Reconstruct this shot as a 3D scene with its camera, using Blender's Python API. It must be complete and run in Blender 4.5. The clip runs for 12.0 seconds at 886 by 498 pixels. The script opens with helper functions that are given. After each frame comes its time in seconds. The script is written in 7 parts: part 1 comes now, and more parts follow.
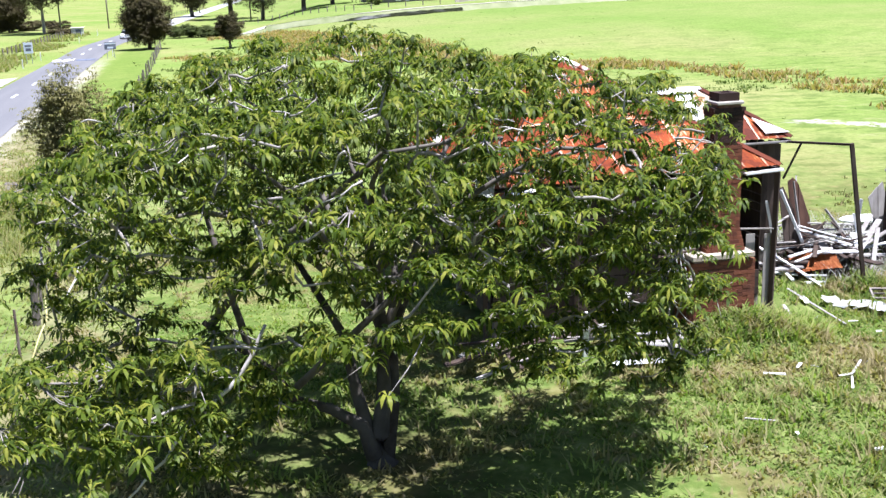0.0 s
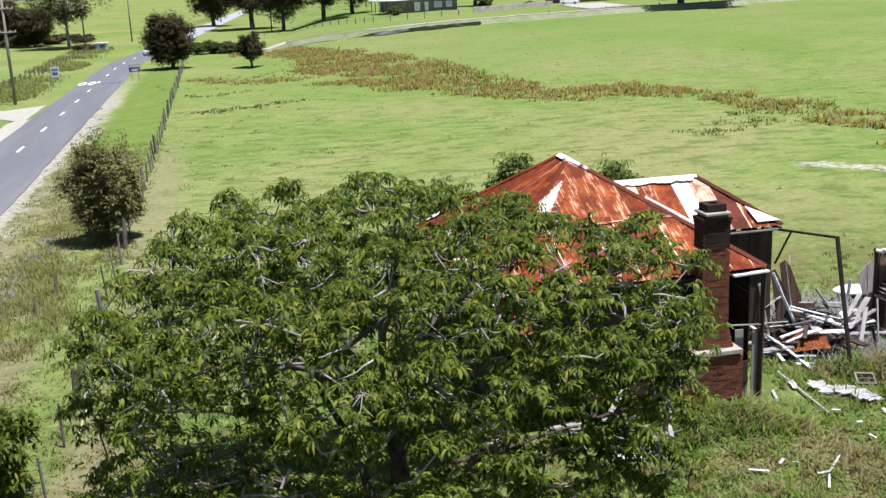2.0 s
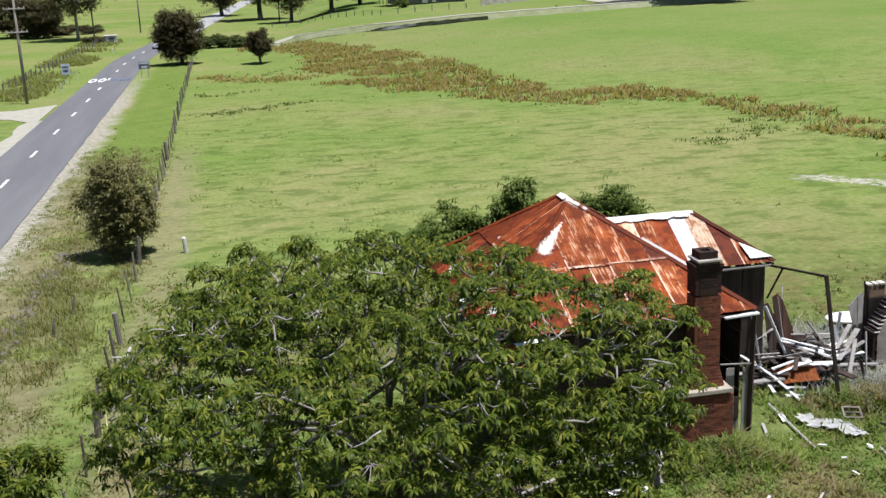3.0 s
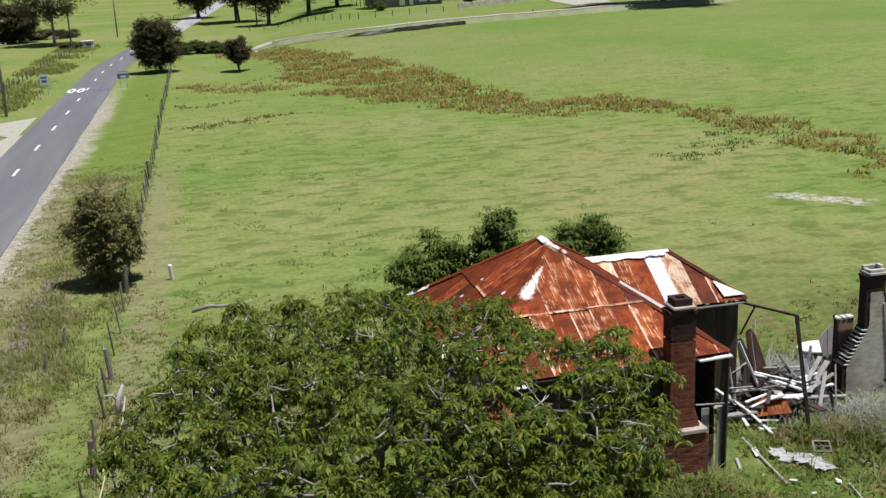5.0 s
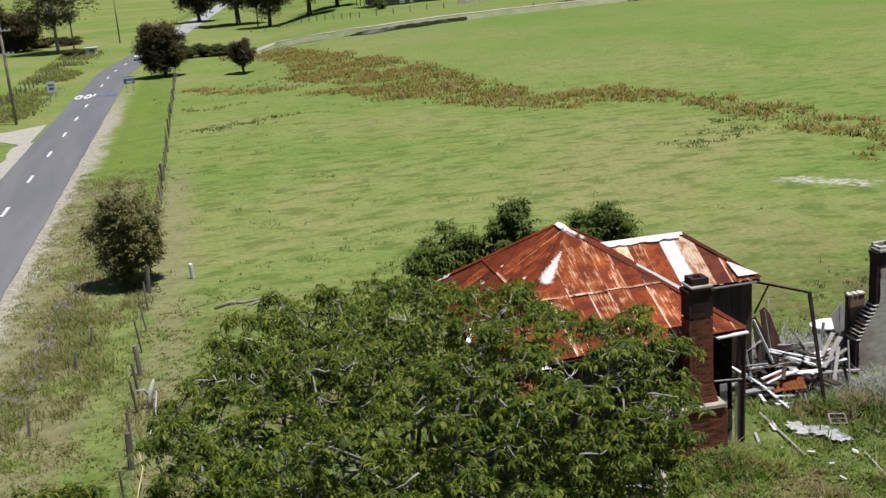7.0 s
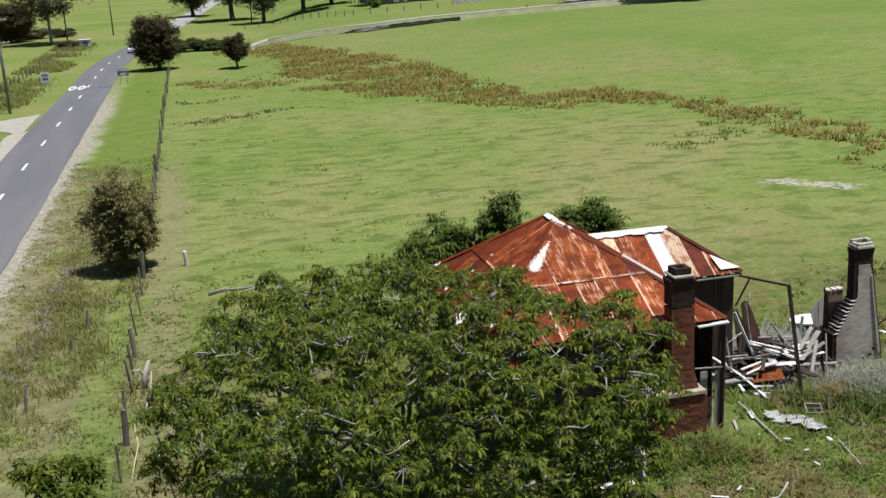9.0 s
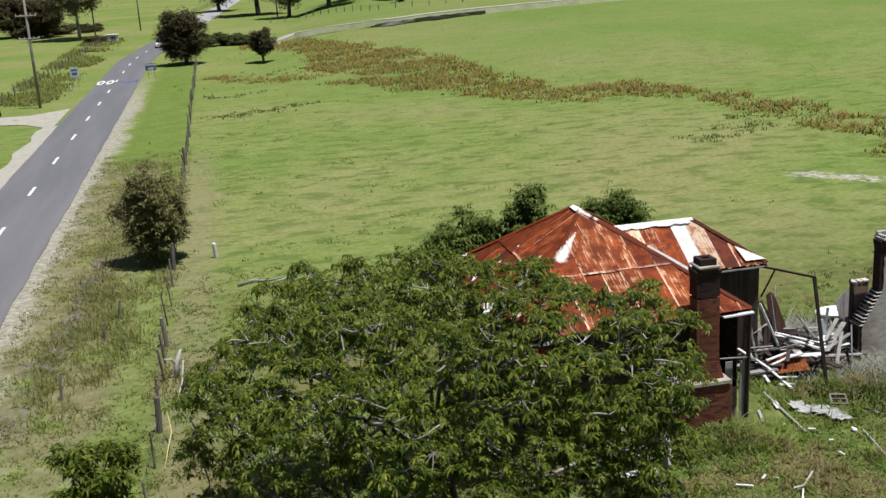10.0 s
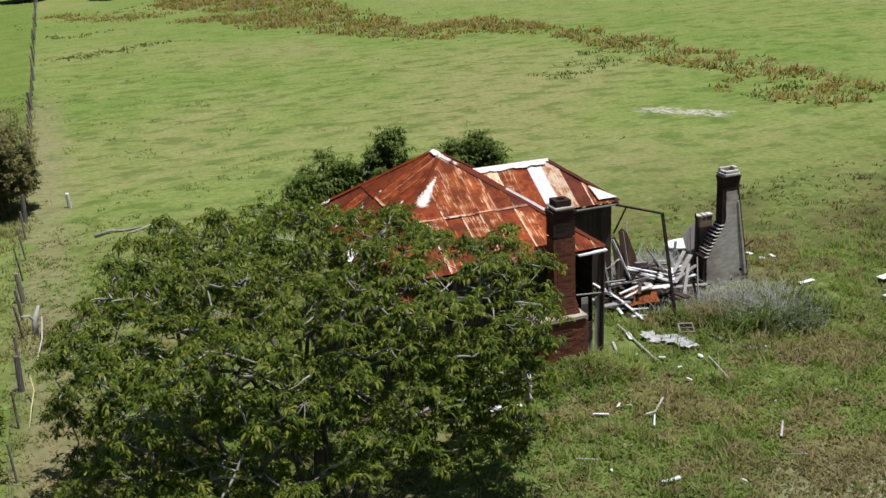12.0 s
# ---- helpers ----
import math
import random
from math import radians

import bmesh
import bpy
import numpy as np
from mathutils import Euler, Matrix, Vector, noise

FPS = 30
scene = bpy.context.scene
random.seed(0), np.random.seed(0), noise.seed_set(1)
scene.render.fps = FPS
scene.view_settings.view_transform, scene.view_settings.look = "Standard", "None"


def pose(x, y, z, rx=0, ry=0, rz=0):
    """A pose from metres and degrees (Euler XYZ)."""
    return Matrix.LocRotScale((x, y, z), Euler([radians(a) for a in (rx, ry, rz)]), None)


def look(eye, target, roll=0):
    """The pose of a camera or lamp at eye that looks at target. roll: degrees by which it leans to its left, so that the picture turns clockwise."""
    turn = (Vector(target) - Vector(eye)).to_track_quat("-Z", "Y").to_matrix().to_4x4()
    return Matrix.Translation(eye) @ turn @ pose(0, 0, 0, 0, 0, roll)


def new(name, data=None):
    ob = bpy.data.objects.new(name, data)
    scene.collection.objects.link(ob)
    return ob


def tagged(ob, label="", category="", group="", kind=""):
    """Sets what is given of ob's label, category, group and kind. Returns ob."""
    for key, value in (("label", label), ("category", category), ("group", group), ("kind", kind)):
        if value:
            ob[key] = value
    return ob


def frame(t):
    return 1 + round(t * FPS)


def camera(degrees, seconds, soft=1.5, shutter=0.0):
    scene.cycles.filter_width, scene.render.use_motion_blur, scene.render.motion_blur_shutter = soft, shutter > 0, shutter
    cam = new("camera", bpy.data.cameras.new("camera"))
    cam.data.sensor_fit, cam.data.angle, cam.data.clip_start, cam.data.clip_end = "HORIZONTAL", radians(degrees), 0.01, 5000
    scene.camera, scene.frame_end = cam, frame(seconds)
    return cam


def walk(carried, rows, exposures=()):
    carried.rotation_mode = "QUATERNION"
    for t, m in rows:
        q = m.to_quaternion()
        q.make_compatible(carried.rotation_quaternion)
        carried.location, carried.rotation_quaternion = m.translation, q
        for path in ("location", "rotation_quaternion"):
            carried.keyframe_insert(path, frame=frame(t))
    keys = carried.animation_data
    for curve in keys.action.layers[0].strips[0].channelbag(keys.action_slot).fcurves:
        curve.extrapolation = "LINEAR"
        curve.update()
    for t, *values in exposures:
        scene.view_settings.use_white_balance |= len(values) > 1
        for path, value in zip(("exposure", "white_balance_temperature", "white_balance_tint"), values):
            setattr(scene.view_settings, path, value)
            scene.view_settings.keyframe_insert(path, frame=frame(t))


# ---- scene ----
cam = camera(44.6, 12.0, soft=1.45)
PATH = [
    (0, (14.525, -70.637, 8.147), (14.943, -68.741, 7.663), -2.0),
    (0.5, (14.535, -70.882, 8.718), (14.947, -68.983, 8.243), -1.9),
    (1, (14.621, -71.228, 9.453), (15.009, -69.329, 8.961), -2.5),
    (1.5, (14.659, -71.567, 10.252), (15.044, -69.666, 9.765), -2.7),
    (2, (14.623, -71.997, 10.993), (15.002, -70.094, 10.506), -2.6),
    (2.5, (14.592, -72.479, 11.912), (14.953, -70.576, 11.413), -2.5),
    (4.5, (14.43, -73.402, 14.086), (14.824, -71.514, 13.557), -2.7),
    (5, (14.349, -73.458, 14.313), (14.751, -71.569, 13.791), -2.7),
    (5.5, (14.373, -73.571, 14.358), (14.767, -71.675, 13.856), -1.8),
    (6, (14.056, -73.822, 14.375), (14.474, -71.931, 13.873), -1.8),
    (6.5, (13.797, -74.051, 14.378), (14.207, -72.166, 13.852), -4.3),
    (8.5, (13.482, -75.006, 14.214), (13.829, -73.106, 13.694), -3.5),
    (9, (13.347, -75.241, 14.214), (13.76, -73.356, 13.687), -3.1),
    (9.5, (13.179, -75.49, 14.23), (13.57, -73.603, 13.695), -3.3),
    (10, (13.158, -75.656, 14.244), (13.526, -73.764, 13.709), -3.4),
    (10.5, (13.099, -75.723, 14.326), (13.449, -73.826, 13.798), -3.1),
    (11, (13.368, -75.7, 14.313), (13.984, -73.867, 13.819), -2.0),
    (11.5, (13.045, -75.92, 14.42), (13.711, -74.111, 13.904), -1.9),
    (12, (13.034, -76.026, 14.7), (13.631, -74.24, 14.039), -2.9),
]
EXPOSURES = [(0.0, 1.43, 5700, 18), (1.0, 1.12, 5700, 18), (2.0, 0.70, 5850, 16), (3.0, 0.43, 6000, 14), (4.5, 0.27, 6100, 13), (5.5, 0.18, 6150, 13), (12.0, 0.15, 6150, 13)]
walk(cam, [(t, look(eye, target, roll)) for t, eye, target, roll in PATH], EXPOSURES)


# ---- daylight ----
SUN_EL, SUN_AZ = 74.0, 128.0      # degrees; azimuth clockwise from +y
world = bpy.data.worlds.new("sky")
scene.world = world
world.use_nodes = True
wn = world.node_tree.nodes
sky = wn.new("ShaderNodeTexSky")
sky.sky_type = "NISHITA"
sky.sun_disc = False
sky.sun_elevation = radians(SUN_EL)
sky.sun_rotation = radians(SUN_AZ)
wn["Background"].inputs["Strength"].default_value = 0.05
world.node_tree.links.new(sky.outputs["Color"], wn["Background"].inputs["Color"])

sun = new("sun", bpy.data.lights.new("sun", "SUN"))
sun.data.energy = 4.8
sun.data.angle = radians(0.5)
sun.data.color = (1.0, 0.96, 0.88)
_el, _az = radians(SUN_EL), radians(SUN_AZ)
SUN_FROM = Vector((math.sin(_az) * math.cos(_el), math.cos(_az) * math.cos(_el), math.sin(_el)))
sun.matrix_world = look(SUN_FROM * 100, (0, 0, 0))


# ---- materials ----
class Nodes:
    """A small node-tree builder."""

    def __init__(self, name):
        self.mat = bpy.data.materials.new(name)
        self.mat.use_nodes = True
        self.tree = self.mat.node_tree
        self.bsdf = self.tree.nodes["Principled BSDF"]
        self.pos = self.tree.nodes.new("ShaderNodeNewGeometry").outputs["Position"]

    def add(self, kind, **inputs):
        node = self.tree.nodes.new(kind)
        for key, value in inputs.items():
            self.put(value, node.inputs[key.replace("_", " ")])
        return node

    def put(self, value, socket):
        if isinstance(value, bpy.types.NodeSocket):
            self.tree.links.new(value, socket)
        else:
            socket.default_value = value

    def scaled(self, sx, sy, sz, source=None):
        node = self.add("ShaderNodeVectorMath")
        node.operation = "MULTIPLY"
        self.put(source or self.pos, node.inputs[0])
        node.inputs[1].default_value = (sx, sy, sz)
        return node.outputs[0]

    def noise(self, scale, detail=3.0, rough=0.55, vector=None, distortion=0.0):
        node = self.add("ShaderNodeTexNoise", Vector=vector or self.pos, Scale=scale, Detail=detail, Roughness=rough, Distortion=distortion)
        return node.outputs["Fac"]

    def ramp(self, fac, stops):
        node = self.tree.nodes.new("ShaderNodeValToRGB")
        els = node.color_ramp.elements
        while len(els) < len(stops):
            els.new(0.5)
        for el, (at, col) in zip(els, stops):
            el.position = at
            el.color = (*col, 1) if not isinstance(col, (int, float)) else (col, col, col, 1)
        self.put(fac, node.inputs["Fac"])
        return node.outputs["Color"]

    def mix(self, fac, a, b, mode="MIX"):
        node = self.tree.nodes.new("ShaderNodeMix")
        node.data_type, node.blend_type = "RGBA", mode
        self.put(fac, node.inputs["Factor"])
        for value, key in ((a, 6), (b, 7)):
            self.put((*value, 1) if isinstance(value, tuple) and len(value) == 3 else value, node.inputs[key])
        return node.outputs[2]

    def math(self, op, a, b=0.0, clamp=False):
        node = self.tree.nodes.new("ShaderNodeMath")
        node.operation, node.use_clamp = op, clamp
        self.put(a, node.inputs[0])
        self.put(b, node.inputs[1])
        return node.outputs[0]

    def axis(self, n):
        node = self.add("ShaderNodeSeparateXYZ", Vector=self.pos)
        return node.outputs[n]

    def span(self, value, a, b, c, d):
        """1 between b and c, falling to 0 at a and d."""
        up = self.tree.nodes.new("ShaderNodeMapRange")
        down = self.tree.nodes.new("ShaderNodeMapRange")
        for node, (lo, hi), (out0, out1) in ((up, (a, b), (0, 1)), (down, (c, d), (1, 0))):
            self.put(value, node.inputs["Value"])
            for key, num in (("From Min", lo), ("From Max", hi), ("To Min", out0), ("To Max", out1)):
                node.inputs[key].default_value = num
        return self.math("MULTIPLY", up.outputs[0], down.outputs[0], True)

    def object_random(self):
        return self.tree.nodes.new("ShaderNodeObjectInfo").outputs["Random"]

    def island(self):
        return self.tree.nodes.new("ShaderNodeNewGeometry").outputs["Random Per Island"]

    def bump(self, height, strength=0.3, distance=0.02):
        node = self.add("ShaderNodeBump", Strength=strength, Distance=distance, Height=height)
        self.put(node.outputs["Normal"], self.bsdf.inputs["Normal"])

    def done(self, color, rough=0.8, metal=0.0, spec=0.3):
        self.put((*color, 1) if isinstance(color, tuple) and len(color) == 3 else color, self.bsdf.inputs["Base Color"])
        self.put(rough, self.bsdf.inputs["Roughness"])
        self.put(metal, self.bsdf.inputs["Metallic"])
        self.put(spec, self.bsdf.inputs["Specular IOR Level"])
        return self.mat


def plain(name, dark, light, scale=6.0, rough=0.75, metal=0.0, bump=0.3, stain=(0.5, 0.5, 0.5), stain_amount=0.25, vary=0.0, stretch=(1, 1, 1)):
    """Two-scale mottled material: fine grain between two colours, coarse stains over it."""
    n = Nodes(name)
    fine = n.noise(scale, 4, 0.65, n.scaled(*stretch))
    coarse = n.noise(scale * 0.13, 3, 0.6)
    col = n.mix(n.ramp(fine, [(0.3, 0.0), (0.7, 1.0)]), dark, light)
    col = n.mix(n.math("MULTIPLY", n.ramp(coarse, [(0.45, 0.0), (0.7, 1.0)]), stain_amount), col, stain)
    if vary:
        tint = n.ramp(n.object_random(), [(0.0, 1.0 - vary), (1.0, 1.0 + 0.0)])
        col = n.mix(1.0, col, tint, "MULTIPLY")
    n.bump(fine, bump, 0.01)
    return n.done(col, rough, metal)


def leaf_material(name, colours, rough=0.6, glow=0.22, patch=None, gloss=0.14):
    """Leaves: each with a tint of its own, letting some light through."""
    n = Nodes(name)
    steps = [(i / (len(colours) - 1), c) for i, c in enumerate(colours)]
    col = n.ramp(n.island(), steps)
    col = n.mix(n.math("MULTIPLY", n.noise(0.8, 2), 0.5), col, tuple(0.55 * c for c in colours[0]))
    if patch:
        fresh = n.ramp(n.noise(0.42, 4, 0.6), [(0.50, 0.0), (0.60, 1.0)])
        col = n.mix(n.math("MULTIPLY", fresh, 0.55), col, n.mix(n.island(), (0.25, 0.33, 0.075), (0.36, 0.40, 0.12)))
        dry = n.math("ADD", n.math("MULTIPLY", n.noise(0.22, 4, 0.6), 0.6), n.math("MULTIPLY", n.noise(1.3, 3, 0.6), 0.4))
        col = n.mix(n.math("MULTIPLY", n.ramp(dry, [(0.48, 0.0), (0.54, 1.0)]), 0.75), col, n.mix(n.island(), patch[0], patch[1]))
    mat = n.done(col, rough, 0.0, gloss)
    trans = n.add("ShaderNodeBsdfTranslucent", Color=n.mix(1.0, col, (1.3, 1.5, 0.6), "MULTIPLY"))
    both = n.add("ShaderNodeMixShader", Fac=glow)
    n.put(n.bsdf.outputs[0], both.inputs[1])
    n.put(trans.outputs[0], both.inputs[2])
    n.put(both.outputs[0], n.tree.nodes["Material Output"].inputs["Surface"])
    return mat


def ground_material():
    n = Nodes("pasture_ground")
    x, y = n.axis(0), n.axis(1)
    big = n.noise(0.035, 4, 0.6)
    mid = n.noise(0.35, 4, 0.6)
    fine = n.noise(3.0, 5, 0.7)
    streak = n.noise(0.9, 3, 0.6, n.scaled(0.55, 1.0, 1.0))
    col = n.ramp(big, [(0.36, (0.155, 0.225, 0.052)), (0.5, (0.205, 0.245, 0.075)), (0.62, (0.25, 0.25, 0.10))])
    distant = n.math("MULTIPLY", n.math("MULTIPLY", n.span(n.math("ADD", y, n.math("MULTIPLY", n.noise(0.05, 3), 40.0)), 30.0, 75.0, 900.0, 1500.0), n.span(x, 14.0, 48.0, 900.0, 1500.0)), 0.4)
    col = n.mix(distant, col, (0.145, 0.21, 0.058))
    col = n.mix(n.math("MULTIPLY", n.ramp(mid, [(0.42, 0.0), (0.75, 1.0)]), n.math("ADD", n.math("MULTIPLY", n.span(y, -60.0, -40.0, 0.0, 50.0), 0.16), 0.26)), col, (0.10, 0.165, 0.036))
    col = n.mix(n.math("MULTIPLY", n.ramp(streak, [(0.55, 0.0), (0.72, 1.0)]), n.math("ADD", n.math("MULTIPLY", n.span(y, -60.0, -40.0, 0.0, 50.0), 0.24), 0.14)), col, (0.27, 0.27, 0.115))
    tuft = n.noise(1.0, 4, 0.62, n.scaled(0.42, 0.75, 1.0))
    close = n.span(y, -60.0, -40.0, 8.0, 60.0)
    col = n.mix(n.math("MULTIPLY", n.math("MULTIPLY", n.ramp(tuft, [(0.51, 0.0), (0.60, 1.0)]), n.math("ADD", n.math("MULTIPLY", close, 0.6), 0.06)), 0.8), col, (0.07, 0.115, 0.026))
    col = n.mix(n.math("MULTIPLY", n.math("MULTIPLY", n.ramp(tuft, [(0.30, 1.0), (0.42, 0.0)]), close), 0.45), col, (0.29, 0.275, 0.14))
    # rough paddock round the ruin
    wob = n.math("ADD", y, n.math("MULTIPLY", n.noise(0.12, 2), 9.0))
    near = n.math("MULTIPLY", n.span(wob, -140.0, -110.0, -38.0, -20.0), n.span(x, 8.0, 10.5, 70.0, 95.0))
    dry = n.math("ADD", n.math("MULTIPLY", n.noise(0.22, 4, 0.6), 0.6), n.math("MULTIPLY", n.noise(1.3, 3, 0.6), 0.4))
    rough_col = n.ramp(mid, [(0.28, (0.065, 0.108, 0.022)), (0.5, (0.135, 0.178, 0.046)), (0.7, (0.185, 0.20, 0.072))])
    lump = n.noise(1.9, 4, 0.65)
    rough_col = n.mix(n.math("MULTIPLY", n.ramp(lump, [(0.45, 0.0), (0.62, 1.0)]), 0.7), rough_col, (0.045, 0.082, 0.016))
    rough_col = n.mix(n.math("MULTIPLY", n.ramp(lump, [(0.33, 1.0), (0.45, 0.0)]), 0.75), rough_col, (0.26, 0.275, 0.115))
    rough_col = n.mix(n.math("MULTIPLY", n.ramp(dry, [(0.50, 0.0), (0.57, 1.0)]), 0.7), rough_col, n.ramp(n.noise(2.4, 4, 0.65), [(0.3, (0.10, 0.072, 0.034)), (0.55, (0.17, 0.125, 0.06)), (0.75, (0.28, 0.23, 0.14))]))
    col = n.mix(n.math("MULTIPLY", near, 0.85), col, rough_col)
    # brown swampy ground east of the ruin
    brown = n.math("MULTIPLY", n.span(n.math("ADD", x, n.math("MULTIPLY", n.noise(0.1, 3), 14.0)), 39.0, 49.0, 90.0, 120.0), n.span(wob, -110.0, -80.0, -34.0, -28.0))
    col = n.mix(n.math("MULTIPLY", n.math("MULTIPLY", brown, n.ramp(n.noise(0.28, 4, 0.6), [(0.38, 0.15), (0.6, 1.0)])), 0.85), col, n.ramp(n.noise(0.6, 4), [(0.3, (0.055, 0.06, 0.022)), (0.6, (0.10, 0.085, 0.04)), (0.8, (0.13, 0.14, 0.05))]))
    # bare pale earth in the yard
    bare_x = n.math("ADD", x, n.math("MULTIPLY", n.math("SUBTRACT", n.noise(0.7, 4), 0.5), 3.0))
    bare = n.math("MULTIPLY", n.span(bare_x, 26.6, 28.6, 34.0, 37.0), n.span(n.math("ADD", y, n.math("MULTIPLY", n.noise(0.5, 3), 2.0)), -62.0, -58.5, -56.3, -54.6))
    col = n.mix(n.math("MULTIPLY", n.math("MULTIPLY", bare, n.ramp(n.noise(1.4, 4, 0.6), [(0.35, 0.3), (0.55, 1.0)])), 0.85), col, n.ramp(fine, [(0.3, (0.20, 0.215, 0.14)), (0.7, (0.34, 0.345, 0.26))]))
    # dark leaf litter under the shade tree, the crown's shade put into its colour
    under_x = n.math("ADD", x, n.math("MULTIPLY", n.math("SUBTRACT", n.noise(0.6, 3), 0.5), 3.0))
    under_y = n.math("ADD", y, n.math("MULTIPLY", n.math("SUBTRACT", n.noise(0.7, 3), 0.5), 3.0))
    shaded_litter = n.math("MULTIPLY", n.math("MULTIPLY", n.span(under_x, 11.5, 13.0, 18.5, 20.5), n.span(under_y, -58.0, -56.5, -51.0, -49.5)), n.ramp(n.noise(1.2, 4, 0.6), [(0.36, 0.2), (0.52, 1.0)]))
    col = n.mix(n.math("MULTIPLY", shaded_litter, 0.6), col, n.ramp(fine, [(0.3, (0.035, 0.027, 0.015)), (0.7, (0.085, 0.064, 0.038))]))
    # worn, dusty roadside
    edge = n.math("ADD", x, n.math("MULTIPLY", n.math("SUBTRACT", n.noise(0.35, 4), 0.5), 3.4))
    strip = n.math("MULTIPLY", n.span(edge, 2.0, 2.6, 3.6, 4.9), n.span(y, -300, -290, 46.0, 80.0))
    col = n.mix(strip, col, n.ramp(fine, [(0.3, (0.28, 0.255, 0.20)), (0.7, (0.42, 0.395, 0.33))]))
    worn = n.math("MULTIPLY", n.math("MULTIPLY", n.span(edge, 3.6, 4.6, 7.4, 9.0), n.span(wob, -52, -38, 10.0, 16.0)), n.ramp(n.noise(0.45, 4), [(0.38, 0.0), (0.47, 1.0)]))
    col = n.mix(n.math("MULTIPLY", worn, 0.8), col, n.ramp(n.noise(1.1, 4), [(0.3, (0.145, 0.115, 0.07)), (0.55, (0.235, 0.20, 0.12)), (0.8, (0.37, 0.33, 0.25))]))
    scar_x = n.math("SUBTRACT", edge, n.math("ADD", 5.6, n.math("MULTIPLY", n.math("ADD", y, 34.0), 0.065)))
    scar = n.math("MULTIPLY", n.math("MULTIPLY", n.span(scar_x, -0.7, -0.3, 0.3, 0.8), n.span(y, -46.0, -40.0, -22.0, -17.0)), n.ramp(n.noise(0.7, 4), [(0.40, 0.0), (0.52, 1.0)]))
    col = n.mix(n.math("MULTIPLY", scar, 0.85), col, n.ramp(n.noise(2.2, 4), [(0.3, (0.10, 0.085, 0.07)), (0.7, (0.26, 0.23, 0.19))]))
    by_fence = n.math("MULTIPLY", n.span(edge, 9.6, 10.2, 11.2, 12.6), n.span(y, -60.0, -50.0, 4.0, 14.0))
    col = n.mix(n.math("MULTIPLY", by_fence, 0.55), col, (0.25, 0.215, 0.13))
    verge = n.math("MULTIPLY", n.span(edge, 4.4, 5.4, 9.4, 10.2), n.span(wob, 10.0, 16.0, 92.0, 100.0))
    col = n.mix(n.math("MULTIPLY", verge, 0.8), col, n.ramp(mid, [(0.3, (0.10, 0.165, 0.03)), (0.7, (0.165, 0.22, 0.05))]))
    col = n.mix(n.math("MULTIPLY", n.ramp(fine, [(0.35, 1.0), (0.6, 0.0)]), 0.35), col, (0.05, 0.075, 0.018))
    # pale bare patch and gravel lane
    rag = n.math("MULTIPLY", n.math("SUBTRACT", n.noise(0.9, 4, 0.65), 0.5), 3.0)
    pale = n.math("MULTIPLY", n.span(n.math("ADD", n.math("ADD", x, y), rag), 27.7, 28.4, 29.9, 30.6), n.span(n.math("ADD", n.math("SUBTRACT", x, y), rag), 62.5, 64.0, 70.0, 71.5))
    pale = n.math("MULTIPLY", pale, n.ramp(n.noise(1.6, 5, 0.7), [(0.40, 0.0), (0.52, 1.0)]))
    col = n.mix(n.math("MULTIPLY", pale, 0.95), col, n.ramp(n.noise(3.5, 4, 0.7), [(0.35, (0.20, 0.19, 0.13)), (0.6, (0.50, 0.48, 0.41))]))
    n.bump(n.math("ADD", fine, n.math("MULTIPLY", mid, 2.0)), 0.6, 0.08)
    return n.done(col, 1.0, 0.0, 0.0)


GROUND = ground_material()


def asphalt_material():
    n = Nodes("asphalt")
    fine = n.noise(14.0, 5, 0.75)
    wheel = n.noise(0.5, 3, 0.6, n.scaled(1.0, 0.08, 1.0))
    col = n.mix(n.ramp(fine, [(0.3, 0.0), (0.7, 1.0)]), (0.105, 0.105, 0.113), (0.16, 0.16, 0.168))
    col = n.mix(n.math("MULTIPLY", n.ramp(wheel, [(0.4, 0.0), (0.7, 1.0)]), 0.5), col, (0.20, 0.196, 0.196))
    n.bump(fine, 0.4, 0.01)
    return n.done(col, 0.85, 0.0, 0.3)


ASPHALT = asphalt_material()
# paler seal past the bend, grazing sky glare put into its colour
FAR_SEAL = plain("pale_glare_seal", (0.30, 0.30, 0.29), (0.38, 0.38, 0.37), 2.0, 0.8, stain=(0.22, 0.22, 0.22), stain_amount=0.4)
GRAVEL = plain("pale_gravel", (0.30, 0.28, 0.23), (0.46, 0.44, 0.38), 9.0, 0.95, bump=0.6, stain=(0.22, 0.22, 0.11), stain_amount=0.4)
ROAD_PAINT = plain("road_paint", (0.62, 0.62, 0.60), (0.78, 0.78, 0.76), 8.0, 0.6, stain=(0.3, 0.3, 0.3), stain_amount=0.3)
BLUE_PATCH = plain("bluish_road_patch", (0.08, 0.10, 0.15), (0.11, 0.13, 0.19), 8.0, 0.8)


